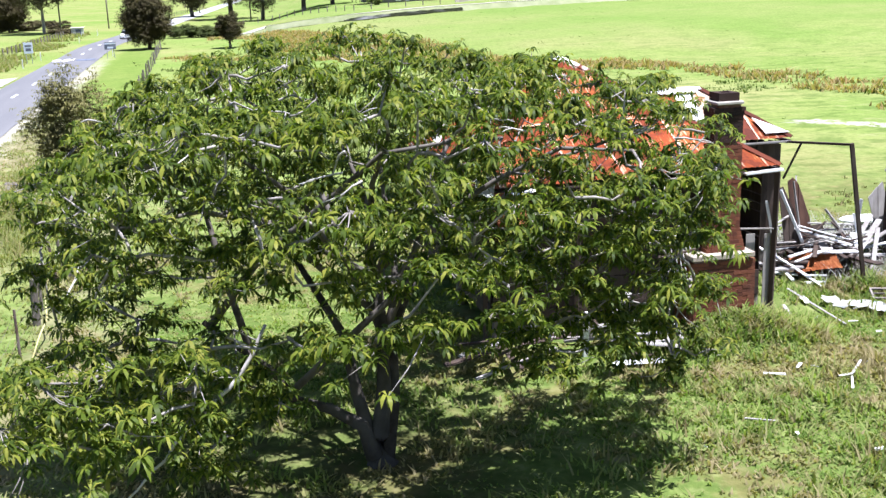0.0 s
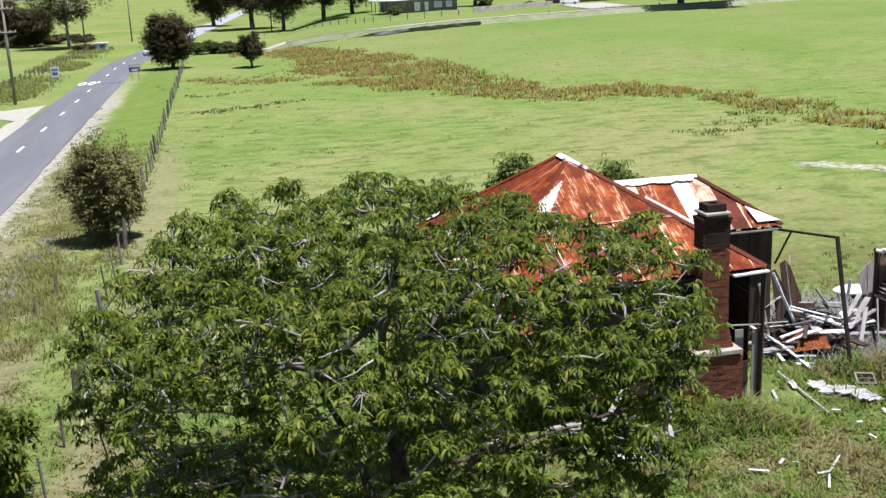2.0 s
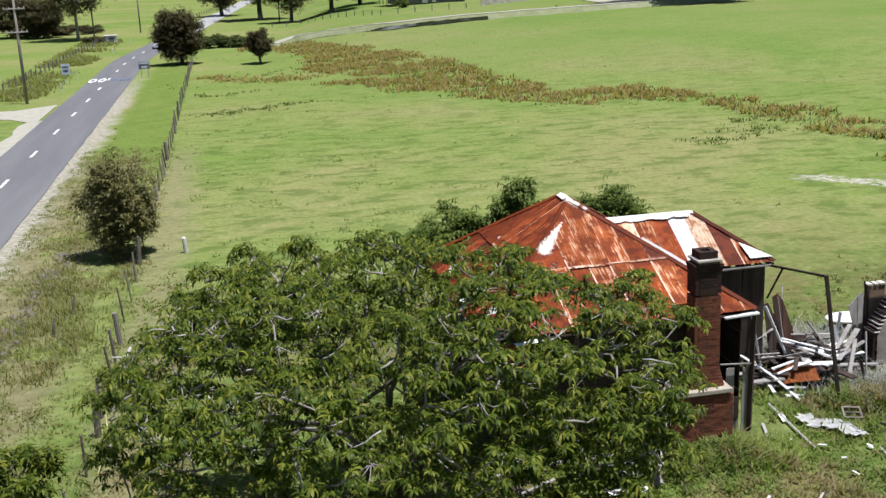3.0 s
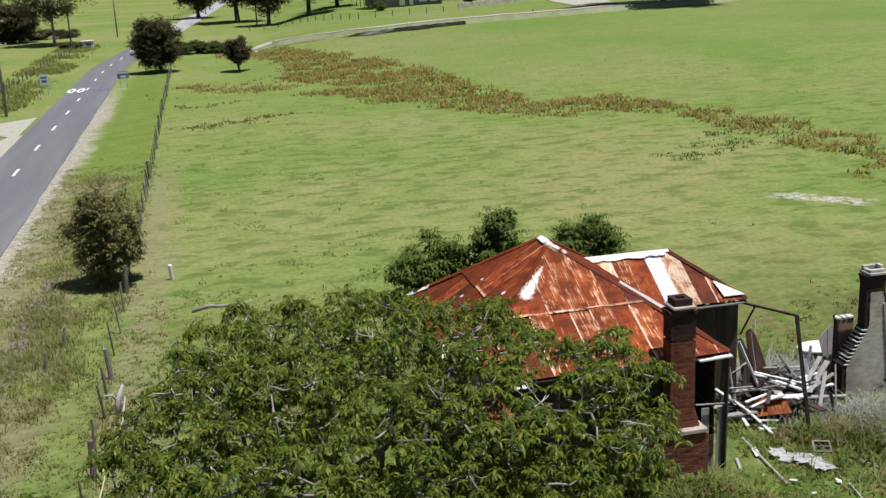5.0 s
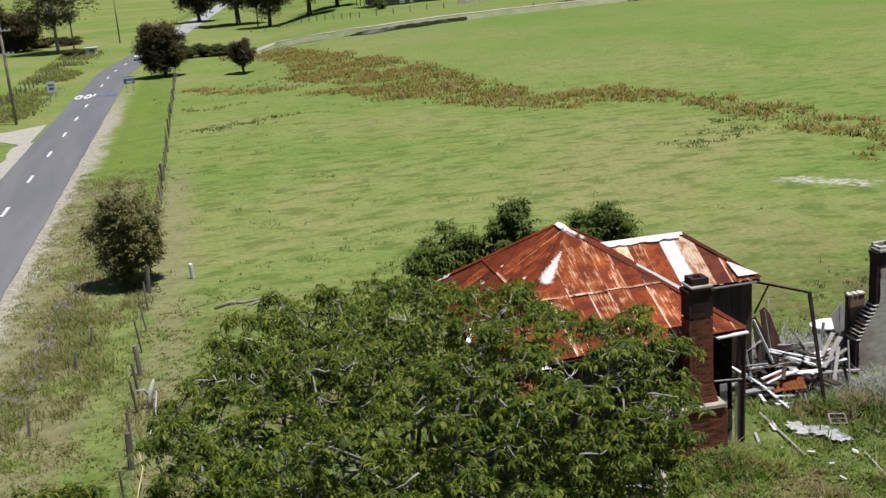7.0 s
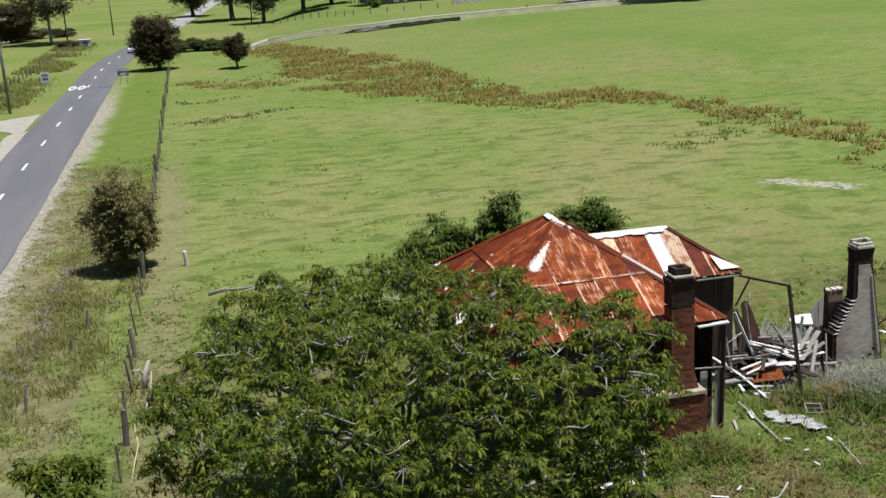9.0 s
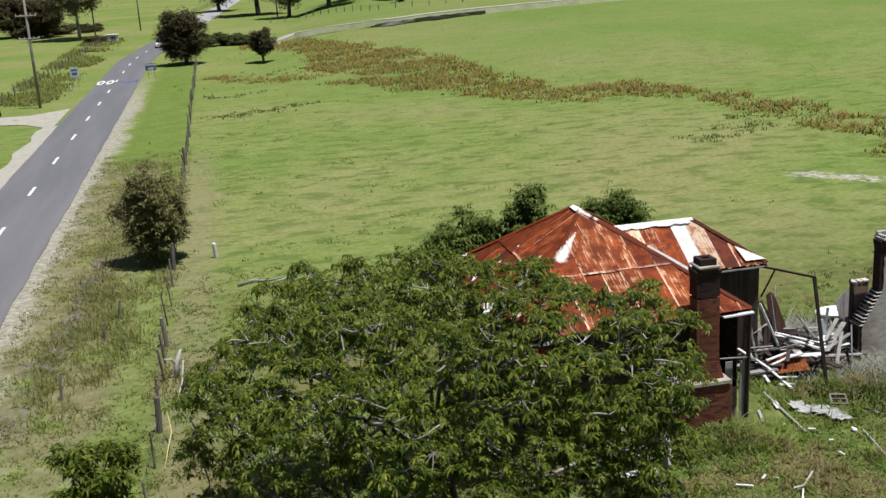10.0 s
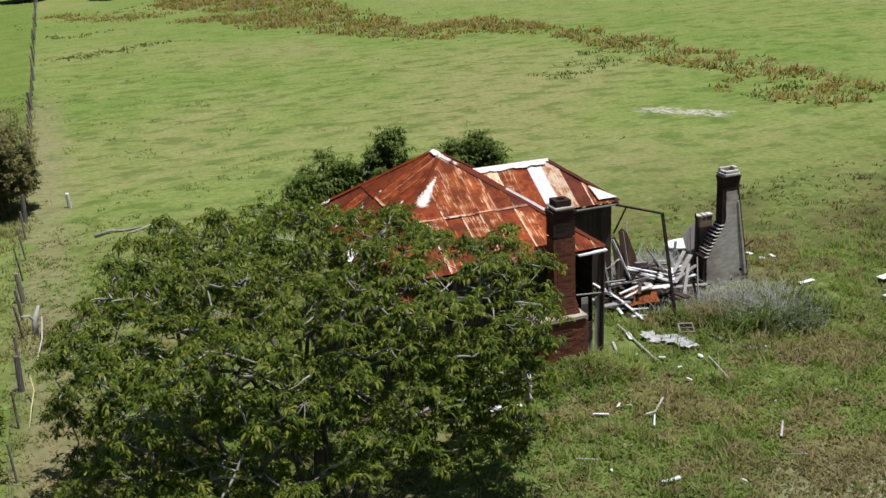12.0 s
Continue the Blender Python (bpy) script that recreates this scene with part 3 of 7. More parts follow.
FL, FR, BR, BL = (20.1, -48.7, 3.75), (27.4, -48.5, 3.75), (27.4, -40.5, 3.75), (20.1, -40.5, 3.75)
RA, RB = (23.78, -44.0, 6.03), (23.78, -43.35, 6.03)
roof_main = thing("roof", (0, 0, 0), "", "")
roof_main.parent = house
for key in ("category",):
    if key in roof_main:
        del roof_main[key]
roof_face(roof_main, [FL, FR, RA], 11, rust_mix, course=2.5)
roof_face(roof_main, [BL, FL, RA, RB], 12, rust_dull, course=2.5)
roof_face(roof_main, [FR, BR, RB, RA], 13, rust_dull)
roof_face(roof_main, [BR, BL, RB], 14, rust_dull)
WFL, WFR, WBR, WBL = (24.6, -44.5, 3.7), (30.05, -44.42, 3.7), (30.05, -40.4, 3.7), (24.6, -40.4, 3.7)
WA, WB = (24.6, -42.45, 4.92), (28.28, -42.45, 4.92)
roof_wing = thing("wing_roof", (0, 0, 0), "", "")
roof_wing.parent = house
roof_face(roof_wing, [WFL, WFR, WB, WA], 15, rust_wing, course=2.6, width=0.56)
roof_face(roof_wing, [WFR, WBR, WB], 16, rust_dull, course=2.6)
roof_face(roof_wing, [WBR, WBL, WA, WB], 17, rust_dull, course=2.6)


def ridge_cap(a, b, material, parent, r=0.05):
    """A folded metal capping laid over a hip or ridge."""
    bm = bmesh.new()
    a, b = at_house(a), at_house(b)
    side = (b - a).cross(Vector((0, 0, 1))).normalized() * r * 2.2
    rr = random.Random(int(a.x * 91 + b.y * 57))
    n, rings = 8, []
    for k in range(n + 1):
        p = a.lerp(b, k / n) + Vector((rr.uniform(-0.008, 0.008), rr.uniform(-0.008, 0.008), 0.06 + rr.uniform(-0.008, 0.008)))
        low = Vector((0, 0, -0.9 * r))
        rings.append([bm.verts.new(v) for v in (p - side + low, p + Vector((0, 0, 0.02)), p + side + low, p + side + low - Vector((0, 0, 0.012)), p - Vector((0, 0, 0.0)), p - side + low - Vector((0, 0, 0.012)))])
    for lo, hi in zip(rings, rings[1:]):
        for k in range(6):
            bm.faces.new((lo[k], lo[(k + 1) % 6], hi[(k + 1) % 6], hi[k]))
    bm.faces.new(rings[0][::-1])
    bm.faces.new(rings[-1])
    part("ridge_cap", bm, material, parent)


ridge_cap(RA, RB, ZINC, roof_main, 0.06)
ridge_cap(RA, FR, RUST_DARK, roof_main, 0.045)
ridge_cap(RA, FL, RUST_SIDE, roof_main, 0.03)
ridge_cap(RB, BL, RUST_RED, roof_main)
ridge_cap((20.75, -41.05, 4.16), BL, ZINC, roof_main, 0.06)
ridge_cap(RB, BR, RUST_DARK, roof_main)
ridge_cap(WA, WB, ZINC, roof_wing)
rnd = random.Random(15)
bm = bmesh.new()
upper, lower, drop = [], [], 0.2
for k in range(47):
    x0 = 25.0 + 0.068 * k
    drop = min(0.24, max(0.15, drop + rnd.uniform(-0.03, 0.03)))
    upper.append(bm.verts.new(at_house((x0, -42.47, 4.995))))
    lower.append(bm.verts.new(at_house((x0, -42.47 - drop, 4.995 - 0.61 * drop))))
for k in range(46):
    bm.faces.new((lower[k], lower[k + 1], upper[k + 1], upper[k]))
lifted = bmesh.ops.extrude_face_region(bm, geom=bm.faces[:])
bmesh.ops.translate(bm, vec=(0, 0, 0.012), verts=[g for g in lifted["geom"] if isinstance(g, bmesh.types.BMVert)])
part("ridge_flashing", bm, ZINC, roof_wing, "ragged pale flashing along the ridge of the wing roof")
ridge_cap(WB, WFR, RUST_DARK, roof_wing)
ridge_cap(WB, WBR, RUST_DARK, roof_wing)


def bent_patch(name, corner_list, material, parent, label):
    """A loose piece of flashing lying on the roof."""
    bm = bmesh.new()
    vs = [bm.verts.new(at_house(c)) for c in corner_list]
    bm.faces.new(vs)
    lifted = bmesh.ops.extrude_face_region(bm, geom=bm.faces[:])
    bmesh.ops.translate(bm, vec=(0, 0, 0.012), verts=[g for g in lifted["geom"] if isinstance(g, bmesh.types.BMVert)])
    part(name, bm, material, parent, label)


ridge_cap((25.35, -45.75, 5.12), (26.5, -47.16, 4.40), ZINC, roof_main, 0.05)
bent_patch("flashing", [(29.3, -44.36, 3.84), (30.0, -44.36, 3.84), (29.55, -44.0, 4.05), (29.2, -43.75, 4.2)], ZINC, roof_wing, "pale flashing on the corner of the wing roof")


# ---- the ruined house: walls ----
def eave_beam(a, b, material=WOOD_DARK):
    bm = bmesh.new()
    beam(bm, at_house(a), at_house(b), 0.05, 0.16)
    part("fascia", bm, material, house)


eave_beam((20.15, -48.62, 3.66), (27.35, -48.45, 3.66))
eave_beam((27.36, -48.45, 3.66), (27.36, -44.5, 3.66))
eave_beam((20.16, -48.6, 3.66), (20.16, -40.55, 3.66))
eave_beam((27.5, -44.42, 3.6), (30.0, -44.38, 3.6), WOOD_GREY)
eave_beam((30.0, -44.35, 3.6), (30.0, -40.45, 3.6))
eave_beam((26.45, -48.56, 3.64), (27.4, -48.56, 3.68), WOOD_WHITE)


def board_wall(name, a, b, z0, z1, upright=False, gap=None, missing=0.0, seed=1, material=None):
    """A wall of single boards between two plan points; gap: a (from, to, low, high) opening along it."""
    a, b = Vector((*a, 0)), Vector((*b, 0))
    way, length = (b - a).normalized(), (b - a).length
    nrm = way.cross(Vector((0, 0, 1)))
    wall = new(name)
    wall.parent = house
    rnd = random.Random(seed)
    pieces = []
    if upright:
        n = int(length / 0.17)
        for k in range(n):
            pieces.append(((k + 0.5) * length / n, (z0 + z1) / 2 + rnd.uniform(-0.05, 0.02), length / n * 0.99, z1 - z0 + rnd.uniform(-0.15, 0.0)))
    else:
        n = int((z1 - z0) / 0.19)
        for k in range(n):
            pieces.append((length / 2, z0 + (k + 0.5) * (z1 - z0) / n, length, (z1 - z0) / n * 0.96))
    for s, z, w, h in pieces:
        if rnd.random() < missing:
            continue
        runs = [(s - w / 2, s + w / 2, z - h / 2, z + h / 2)]
        if gap:
            cut = []
            for s0, s1, l0, l1 in runs:
                if s1 <= gap[0] or s0 >= gap[1] or l1 <= gap[2] or l0 >= gap[3]:
                    cut.append((s0, s1, l0, l1))
                elif upright:
                    cut += [(s0, s1, l0, gap[2])] if gap[2] - l0 > 0.1 else []
                    cut += [(s0, s1, gap[3], l1)] if l1 - gap[3] > 0.1 else []
                else:
                    cut += [(s0, gap[0], l0, l1)] if gap[0] - s0 > 0.1 else []
                    cut += [(gap[1], s1, l0, l1)] if s1 - gap[1] > 0.1 else []
            runs = cut
        for s0, s1, l0, l1 in runs:
            bm = bmesh.new()
            mid = a + way * (s0 + s1) / 2 + Vector((0, 0, (l0 + l1) / 2)) + nrm * rnd.uniform(-0.006, 0.006)
            turn = Matrix.Translation(at_house(mid)) @ Matrix((way, nrm, Vector((0, 0, 1)))).transposed().to_4x4() @ pose(0, 0, 0, rnd.uniform(-2, 2), rnd.uniform(-0.4, 0.4), 0)
            box(bm, (0, 0, 0), (s1 - s0, 0.022, l1 - l0), turn)
            part("board", bm, material or WOOD_DARK, wall)
    return wall


board_wall("front_wall", (20.6, -48.1), (27.15, -48.1), 0.6, 3.62, gap=(5.15, 6.6, 1.2, 3.65), seed=2)
board_wall("side_wall", (27.15, -48.1), (27.15, -44.3), 0.6, 3.62, missing=0.1, seed=3)
board_wall("left_wall", (20.55, -40.9), (20.55, -48.1), 0.6, 3.62, gap=(2.5, 3.6, 1.4, 2.8), seed=4)
board_wall("back_wall", (27.1, -40.85), (20.6, -40.85), 0.6, 3.62, seed=5)
board_wall("wing_wall", (27.2, -44.15), (29.88, -44.15), 0.55, 3.6, upright=True, gap=(0.15, 0.75, 2.75, 3.25), seed=6)
board_wall("wing_side_wall", (29.88, -44.12), (29.88, -40.7), 0.55, 3.6, upright=True, missing=0.2, seed=7)
board_wall("wing_back_wall", (29.88, -40.65), (27.2, -40.65), 0.55, 3.6, upright=True, missing=0.1, seed=8)
board_wall("porch_boards", (26.62, -48.42), (27.3, -48.42), 0.25, 2.25, upright=True, missing=0.15, seed=9, material=WOOD_GREY)
for c, size in (((23.85, -44.5, 0.62), (6.6, 7.2, 0.06)), ((28.4, -42.4, 0.6), (2.5, 3.4, 0.06))):
    bm = bmesh.new()
    box(bm, at_house(c), size)
    part("floor", bm, WOOD_DARK, house)
for x, y in ((20.7, -48.0), (22.9, -48.0), (25.0, -47.9), (27.1, -48.0), (20.7, -44.5), (20.7, -41.1), (23.8, -41.1), (27.0, -41.0), (29.5, -44.0), (29.5, -40.8), (28.4, -44.0)):
    bm = bmesh.new()
    tube(bm, [at_house((x, y, -0.1)), at_house((x, y, 0.6))], [0.12, 0.10], 8)
    part("stump", bm, WOOD_POST, house)
for a, b, w in (((27.28, -48.46, 0.1), (27.32, -48.5, 3.6), 0.11), ((20.3, -48.55, 0.1), (20.3, -48.55, 3.6), 0.1), ((22.4, -48.55, 0.1), (22.5, -48.6, 3.6), 0.1)):
    bm = bmesh.new()
    beam(bm, at_house(a), at_house(b), w, w)
    part("corner_post", bm, WOOD_DARK, house)
bm = bmesh.new()
beam(bm, at_house((26.4, -48.52, 2.36)), at_house((27.4, -48.5, 2.28)), 0.035, 0.05)
part("rail", bm, WOOD_GREY, house, "pale broken rail")
bm = bmesh.new()
for z in (2.76, 3.24):
    box(bm, at_house((27.65, -44.19, z)), (0.62, 0.06, 0.05))
for x in (27.35, 27.95):
    box(bm, at_house((x, -44.19, 3.0)), (0.05, 0.06, 0.5))
part("window_frame", bm, WOOD_GREY, house)


# ---- brickwork ----
def brick_mesh(material):
    bm = bmesh.new()
    box(bm, (0, 0, 0), (1, 1, 1))
    bmesh.ops.bevel(bm, geom=bm.edges[:], offset=0.03, segments=1, affect="EDGES")
    data = bpy.data.meshes.new("brick")
    bm.to_mesh(data)
    bm.free()
    data.materials.append(material)
    return data


def brick_stack(owner, origin, profile, z0, z1, material, limit, skip=None, seed=1):
    """Courses of bricks round a rectangular plan profile(z) -> x0, x1, y0, y1; the lowest ones as single parts, the rest joined."""
    rnd = random.Random(seed)
    mesh = brick_mesh(material)
    course, n_parts, verts, faces = 0.086, 0, [], []
    core = np.array([[x, y, z] for x in (-0.5, 0.5) for y in (-0.5, 0.5) for z in (-0.5, 0.5)])
    quads = [(0, 1, 3, 2), (4, 6, 7, 5), (0, 4, 5, 1), (2, 3, 7, 6), (0, 2, 6, 4), (1, 5, 7, 3)]
    rows = int((z1 - z0) / course)
    for r in range(rows):
        z = z0 + (r + 0.5) * course
        x0, x1, y0, y1 = profile(z)
        for side in range(4):
            a, b = ((x0, y0), (x1, y0)) if side == 0 else ((x0, y1), (x0, y0)) if side == 1 else ((x1, y0), (x1, y1)) if side == 2 else ((x1, y1), (x0, y1))
            length = math.hypot(b[0] - a[0], b[1] - a[1])
            wx, wy = (b[0] - a[0]) / length, (b[1] - a[1]) / length
            s = 0.0 if (r + side) % 2 else 0.115
            cuts = [0.0] + [s + 0.24 * k for k in range(1 if s == 0 else 0, int(length / 0.24) + 2)]
            cuts = [c for c in cuts if c < length - 0.05] + [length]
            for c0, c1 in zip(cuts, cuts[1:]):
                if c1 - c0 < 0.03 or (skip and skip(side, z, (c0 + c1) / 2, rnd)):
                    continue
                mid = (c0 + c1) / 2
                out = rnd.uniform(-0.004, 0.006)
                cx, cy = a[0] + wx * mid - wy * (0.05 - out) * -1, a[1] + wy * mid + wx * (0.05 - out)
                size = (c1 - c0 - 0.006, 0.11, course - 0.006)
                ang = math.atan2(wy, wx)
                m = Matrix.LocRotScale((cx - origin[0], cy - origin[1], z), Euler((0, 0, ang)), size)
                if n_parts < limit and side < 2:
                    ob = new("brick", mesh)
                    ob.parent = owner
                    ob.matrix_basis = m
                    n_parts += 1
                else:
                    k = len(verts)
                    verts += [tuple(m @ Vector(p)) for p in core]
                    faces += [tuple(i + k for i in f) for f in quads]
    if faces:
        rest = mesh_object("brickwork", verts, faces, material, owner)
        rest["kind"] = "stuff"


CH1 = (25.78, -48.66)
chimney_front = thing("brick_chimney", (*CH1, 0), "tall red brick chimney with pale concrete band and corbelled top", "chimney")


def chimney_front_plan(z):
    if z < 1.86:
        return 24.98, 26.38, -49.14, -48.4
    if z < 2.5:
        u = (z - 1.86) / 0.64
        return 25.4 + 0.18 * u, 26.22 - 0.16 * u, -49.02 + 0.06 * u, -48.42
    if z < 4.9:
        return 25.58, 26.06, -48.96, -48.46
    u = min(1.0, (z - 4.9) / 0.35)
    w = 0.05 * u ** 1.6
    return 25.58 - w, 26.06 + w, -48.96 - w, -48.46 + w


def chimney_core(owner, origin, plan, levels, material, shrink=0.02):
    verts, faces = [], []
    for z in levels:
        x0, x1, y0, y1 = plan(z)
        verts += [(x - origin[0], y - origin[1], z) for x, y in ((x0 + shrink, y0 + shrink), (x1 - shrink, y0 + shrink), (x1 - shrink, y1 - shrink), (x0 + shrink, y1 - shrink))]
    for i in range(len(levels) - 1):
        for k in range(4):
            faces.append((4 * i + k, 4 * i + (k + 1) % 4, 4 * i + 4 + (k + 1) % 4, 4 * i + 4 + k))
    n = 4 * (len(levels) - 1)
    faces.append((n, n + 1, n + 2, n + 3))
    mesh_object("mortar_core", verts, faces, material, owner)


chimney_core(chimney_front, CH1, chimney_front_plan, [-0.2, 1.85, 1.87, 2.4, 3.0, 4.7, 4.9, 5.05, 5.2, 5.28], MORTAR)
brick_stack(chimney_front, CH1, chimney_front_plan, 0.0, 1.86, BRICK, 290, seed=21)
brick_stack(chimney_front, CH1, chimney_front_plan, 1.98, 4.45, BRICK, 0, seed=22)
brick_stack(chimney_front, CH1, chimney_front_plan, 4.45, 5.28, BRICK_SOOT, 0, seed=23)


def slab(owner, origin, name, x0, x1, y0, y1, z0, z1, material, label="", hole=None):
    bm = bmesh.new()
    if hole:
        h = hole
        for a0, a1, b0, b1 in ((x0, x1, y0, y0 + h), (x0, x1, y1 - h, y1), (x0, x0 + h, y0 + h, y1 - h), (x1 - h, x1, y0 + h, y1 - h)):
            box(bm, ((a0 + a1) / 2 - origin[0], (b0 + b1) / 2 - origin[1], (z0 + z1) / 2), (a1 - a0, b1 - b0, z1 - z0))
    else:
        box(bm, ((x0 + x1) / 2 - origin[0], (y0 + y1) / 2 - origin[1], (z0 + z1) / 2), (x1 - x0, y1 - y0, z1 - z0), None, 0.015)
    part(name, bm, material, owner, label)


slab(chimney_front, CH1, "band", 24.92, 26.44, -49.2, -48.38, 1.86, 1.98, BAND_CREAM, "pale concrete band with chipped edges")
slab(chimney_front, CH1, "cap", 25.5, 26.14, -49.04, -48.38, 5.29, 5.36, RENDER_GREY, "weathered concrete cap")
slab(chimney_front, CH1, "flue_rim", 25.58, 26.06, -48.95, -48.47, 5.36, 5.54, BRICK_SOOT, "soot-dark flue rim", hole=0.13)

CH2 = (34.35, -44.0)
chimney_far = thing("ruined_chimney", (*CH2, 0), "freestanding ruined chimney with grey render and stepped brick shoulder", "chimney")


def chimney_far_plan(z):
    right = 34.62 + 0.16 * (3.5 - min(z, 3.5))
    if z < 1.1:
        return 33.46, right, -44.6, -44.0
    if z < 2.35:
        u = (z - 1.1) / 1.25
        return 33.46 + 0.70 * u, right, -44.6, -44.0 - 0.2 * u
    flare = 0.04 * max(0.0, (z - 3.75) / 0.3)
    return 34.16 - flare, right + flare, -44.6 - flare, -44.2 + flare


chimney_core(chimney_far, CH2, chimney_far_plan, [-0.2, 0.4, 1.1, 1.5, 1.9, 2.35, 3.0, 3.6, 4.05], MORTAR, 0.05)
brick_stack(chimney_far, CH2, chimney_far_plan, 0.0, 4.05, BRICK_SOOT, 60, skip=lambda side, z, s, rnd: side == 0 and z < 3.4, seed=31)
# the coat of lime render on its face, lumpy, its lower edges broken away
verts, faces, rnd = [], [], random.Random(8)
zs = [0.0 + 0.1 * k for k in range(36)]
COLS = 12
for z in zs:
    x0, x1, y0, y1 = chimney_far_plan(z)
    wob_l, wob_r = rnd.uniform(-0.03, 0.03), rnd.uniform(-0.04, 0.03)
    for k in range(COLS + 1):
        u = k / COLS
        verts.append((x0 + 0.02 + wob_l * (1 - u) + (x1 - x0 - 0.02) * u + wob_r * u - CH2[0], y0 - 0.03 + rnd.uniform(-0.005, 0.003) - CH2[1], z))
w = COLS + 1
for i in range(len(zs) - 1):
    for k in range(COLS):
        if i < 5 and k > 6 and rnd.random() < 0.35:
            continue
        faces.append((w * i + k, w * i + k + 1, w * i + k + w + 1, w * i + k + w))
mesh_object("render_coat", verts, faces, OLD_RENDER, chimney_far, "grey-brown lime render, patchy and crumbling", smooth=True)
# pilaster down the outer side of the face
bm = bmesh.new()
tube(bm, [(x - CH2[0], -44.62 - CH2[1], z) for x, z in ((35.08, 0.3), (34.94, 1.3), (34.8, 2.2), (34.68, 3.1))], [0.09, 0.08, 0.07, 0.05], 6)
part("pilaster", bm, OLD_RENDER, chimney_far, "narrow crumbling pilaster")
# stepped shoulder: courses of pale brick with dark recesses between them
rnd = random.Random(12)
for k in range(10):
    z = 1.12 + k * 0.122
    x0 = chimney_far_plan(z)[0]
    slab(chimney_far, CH2, "shoulder_brick", x0 - 0.09 + rnd.uniform(-0.02, 0.02), x0 + 0.14, -44.62, -43.98 - 0.02 * k + rnd.uniform(-0.05, 0.0), z, z + 0.052, CONCRETE, "pale stepped shoulder brick")
slab(chimney_far, CH2, "jamb_wall", 33.68, 34.25, -43.72, -43.52, -0.1, 2.36, BRICK_BROWN, "thin brown brick jamb")
slab(chimney_far, CH2, "jamb_post", 33.58, 33.67, -43.78, -43.6, -0.1, 2.4, WOOD_DARK, "dark upright timber beside the jamb")
for x, w in ((33.6, 0.18), (33.84, 0.14), (34.02, 0.22)):
    slab(chimney_far, CH2, "jamb_cap", x, x + w, -43.75, -43.5, 2.36, 2.44, CONCRETE, "pale loose capping")
slab(chimney_far, CH2, "cap", 34.08, 34.7, -44.69, -44.1, 4.05, 4.14, RENDER_GREY, "pale weathered cap course")
for x0, x1, y0, y1, z in ((34.12, 34.66, -44.65, -44.53, 4.24), (34.12, 34.66, -44.26, -44.14, 4.29), (34.12, 34.24, -44.53, -44.26, 4.22), (34.54, 34.66, -44.53, -44.26, 4.33)):
    slab(chimney_far, CH2, "rim_brick", x0, x1, y0, y1, 4.14, z, RENDER_GREY, "pale broken flue rim")
slab(chimney_far, CH2, "flue", 34.25, 34.53, -44.52, -44.27, 4.142, 4.15, BRICK_SOOT, "soot-dark flue")


# ---- old fence beside the road ----
def fence_post(x, y, h, r, lean, square, material):
    bm = bmesh.new()
    top = (math.sin(radians(lean[0])) * h, math.sin(radians(lean[1])) * h, h)
    if square:
        beam(bm, (0, 0, -0.15), top, r * 2, r * 1.7, 0.012)
    else:
        tube(bm, [(0, 0, -0.15), (top[0] * 0.5, top[1] * 0.5, h * 0.5), top], [r, r * 0.95, r * 0.86], 8)
    ob = part("fence_post", bm, material, fence)
    ob.matrix_basis = pose(x - 10.0, y, 0)
    return top


fence = thing("post_and_wire_fence", (10.0, 0, 0), "weathered timber and steel post fence with slack wires", "fence")
rnd = random.Random(5)
post_ys = [-62.0, -59.4, -57.0, -54.3, -51.6, -48.6, -45.5, -42.9, -41.4, -38.4, -36.6, -34.7, -32.1, -29.5, -26.3, -23.6, -20.8]
while post_ys[-1] < 90:
    post_ys.append(post_ys[-1] + rnd.uniform(2.2, 3.2))
tops = []
for k, y in enumerate(post_ys):
    heavy = k % 4 == 3 if k < 17 else k % 5 == 0
    x = 10.0 + rnd.uniform(-0.07, 0.07)
    lean = (rnd.uniform(-7, 3), rnd.uniform(-5, 5))
    top = fence_post(x, y, rnd.uniform(1.15, 1.35), 0.10 if heavy else rnd.choice([0.035, 0.045, 0.055]), lean, heavy and k % 8 == 1, WOOD_POST if heavy or k % 3 else IRON_POST)
    tops.append((x + top[0], y + top[1], top[2]))
for w, frac in enumerate((0.9, 0.62, 0.36)):
    bm = bmesh.new()
    pts = []
    for (x0, y0, z0), (x1, y1, z1) in zip(tops, tops[1:]):
        pts.append((x0 - 10.0, y0, z0 * frac))
        pts.append(((x0 + x1) / 2 - 10.0, (y0 + y1) / 2, (z0 + z1) / 2 * frac - 0.05))
    tube(bm, pts, [0.004] * len(pts), 4)
    part("wire", bm, IRON_POST, fence)


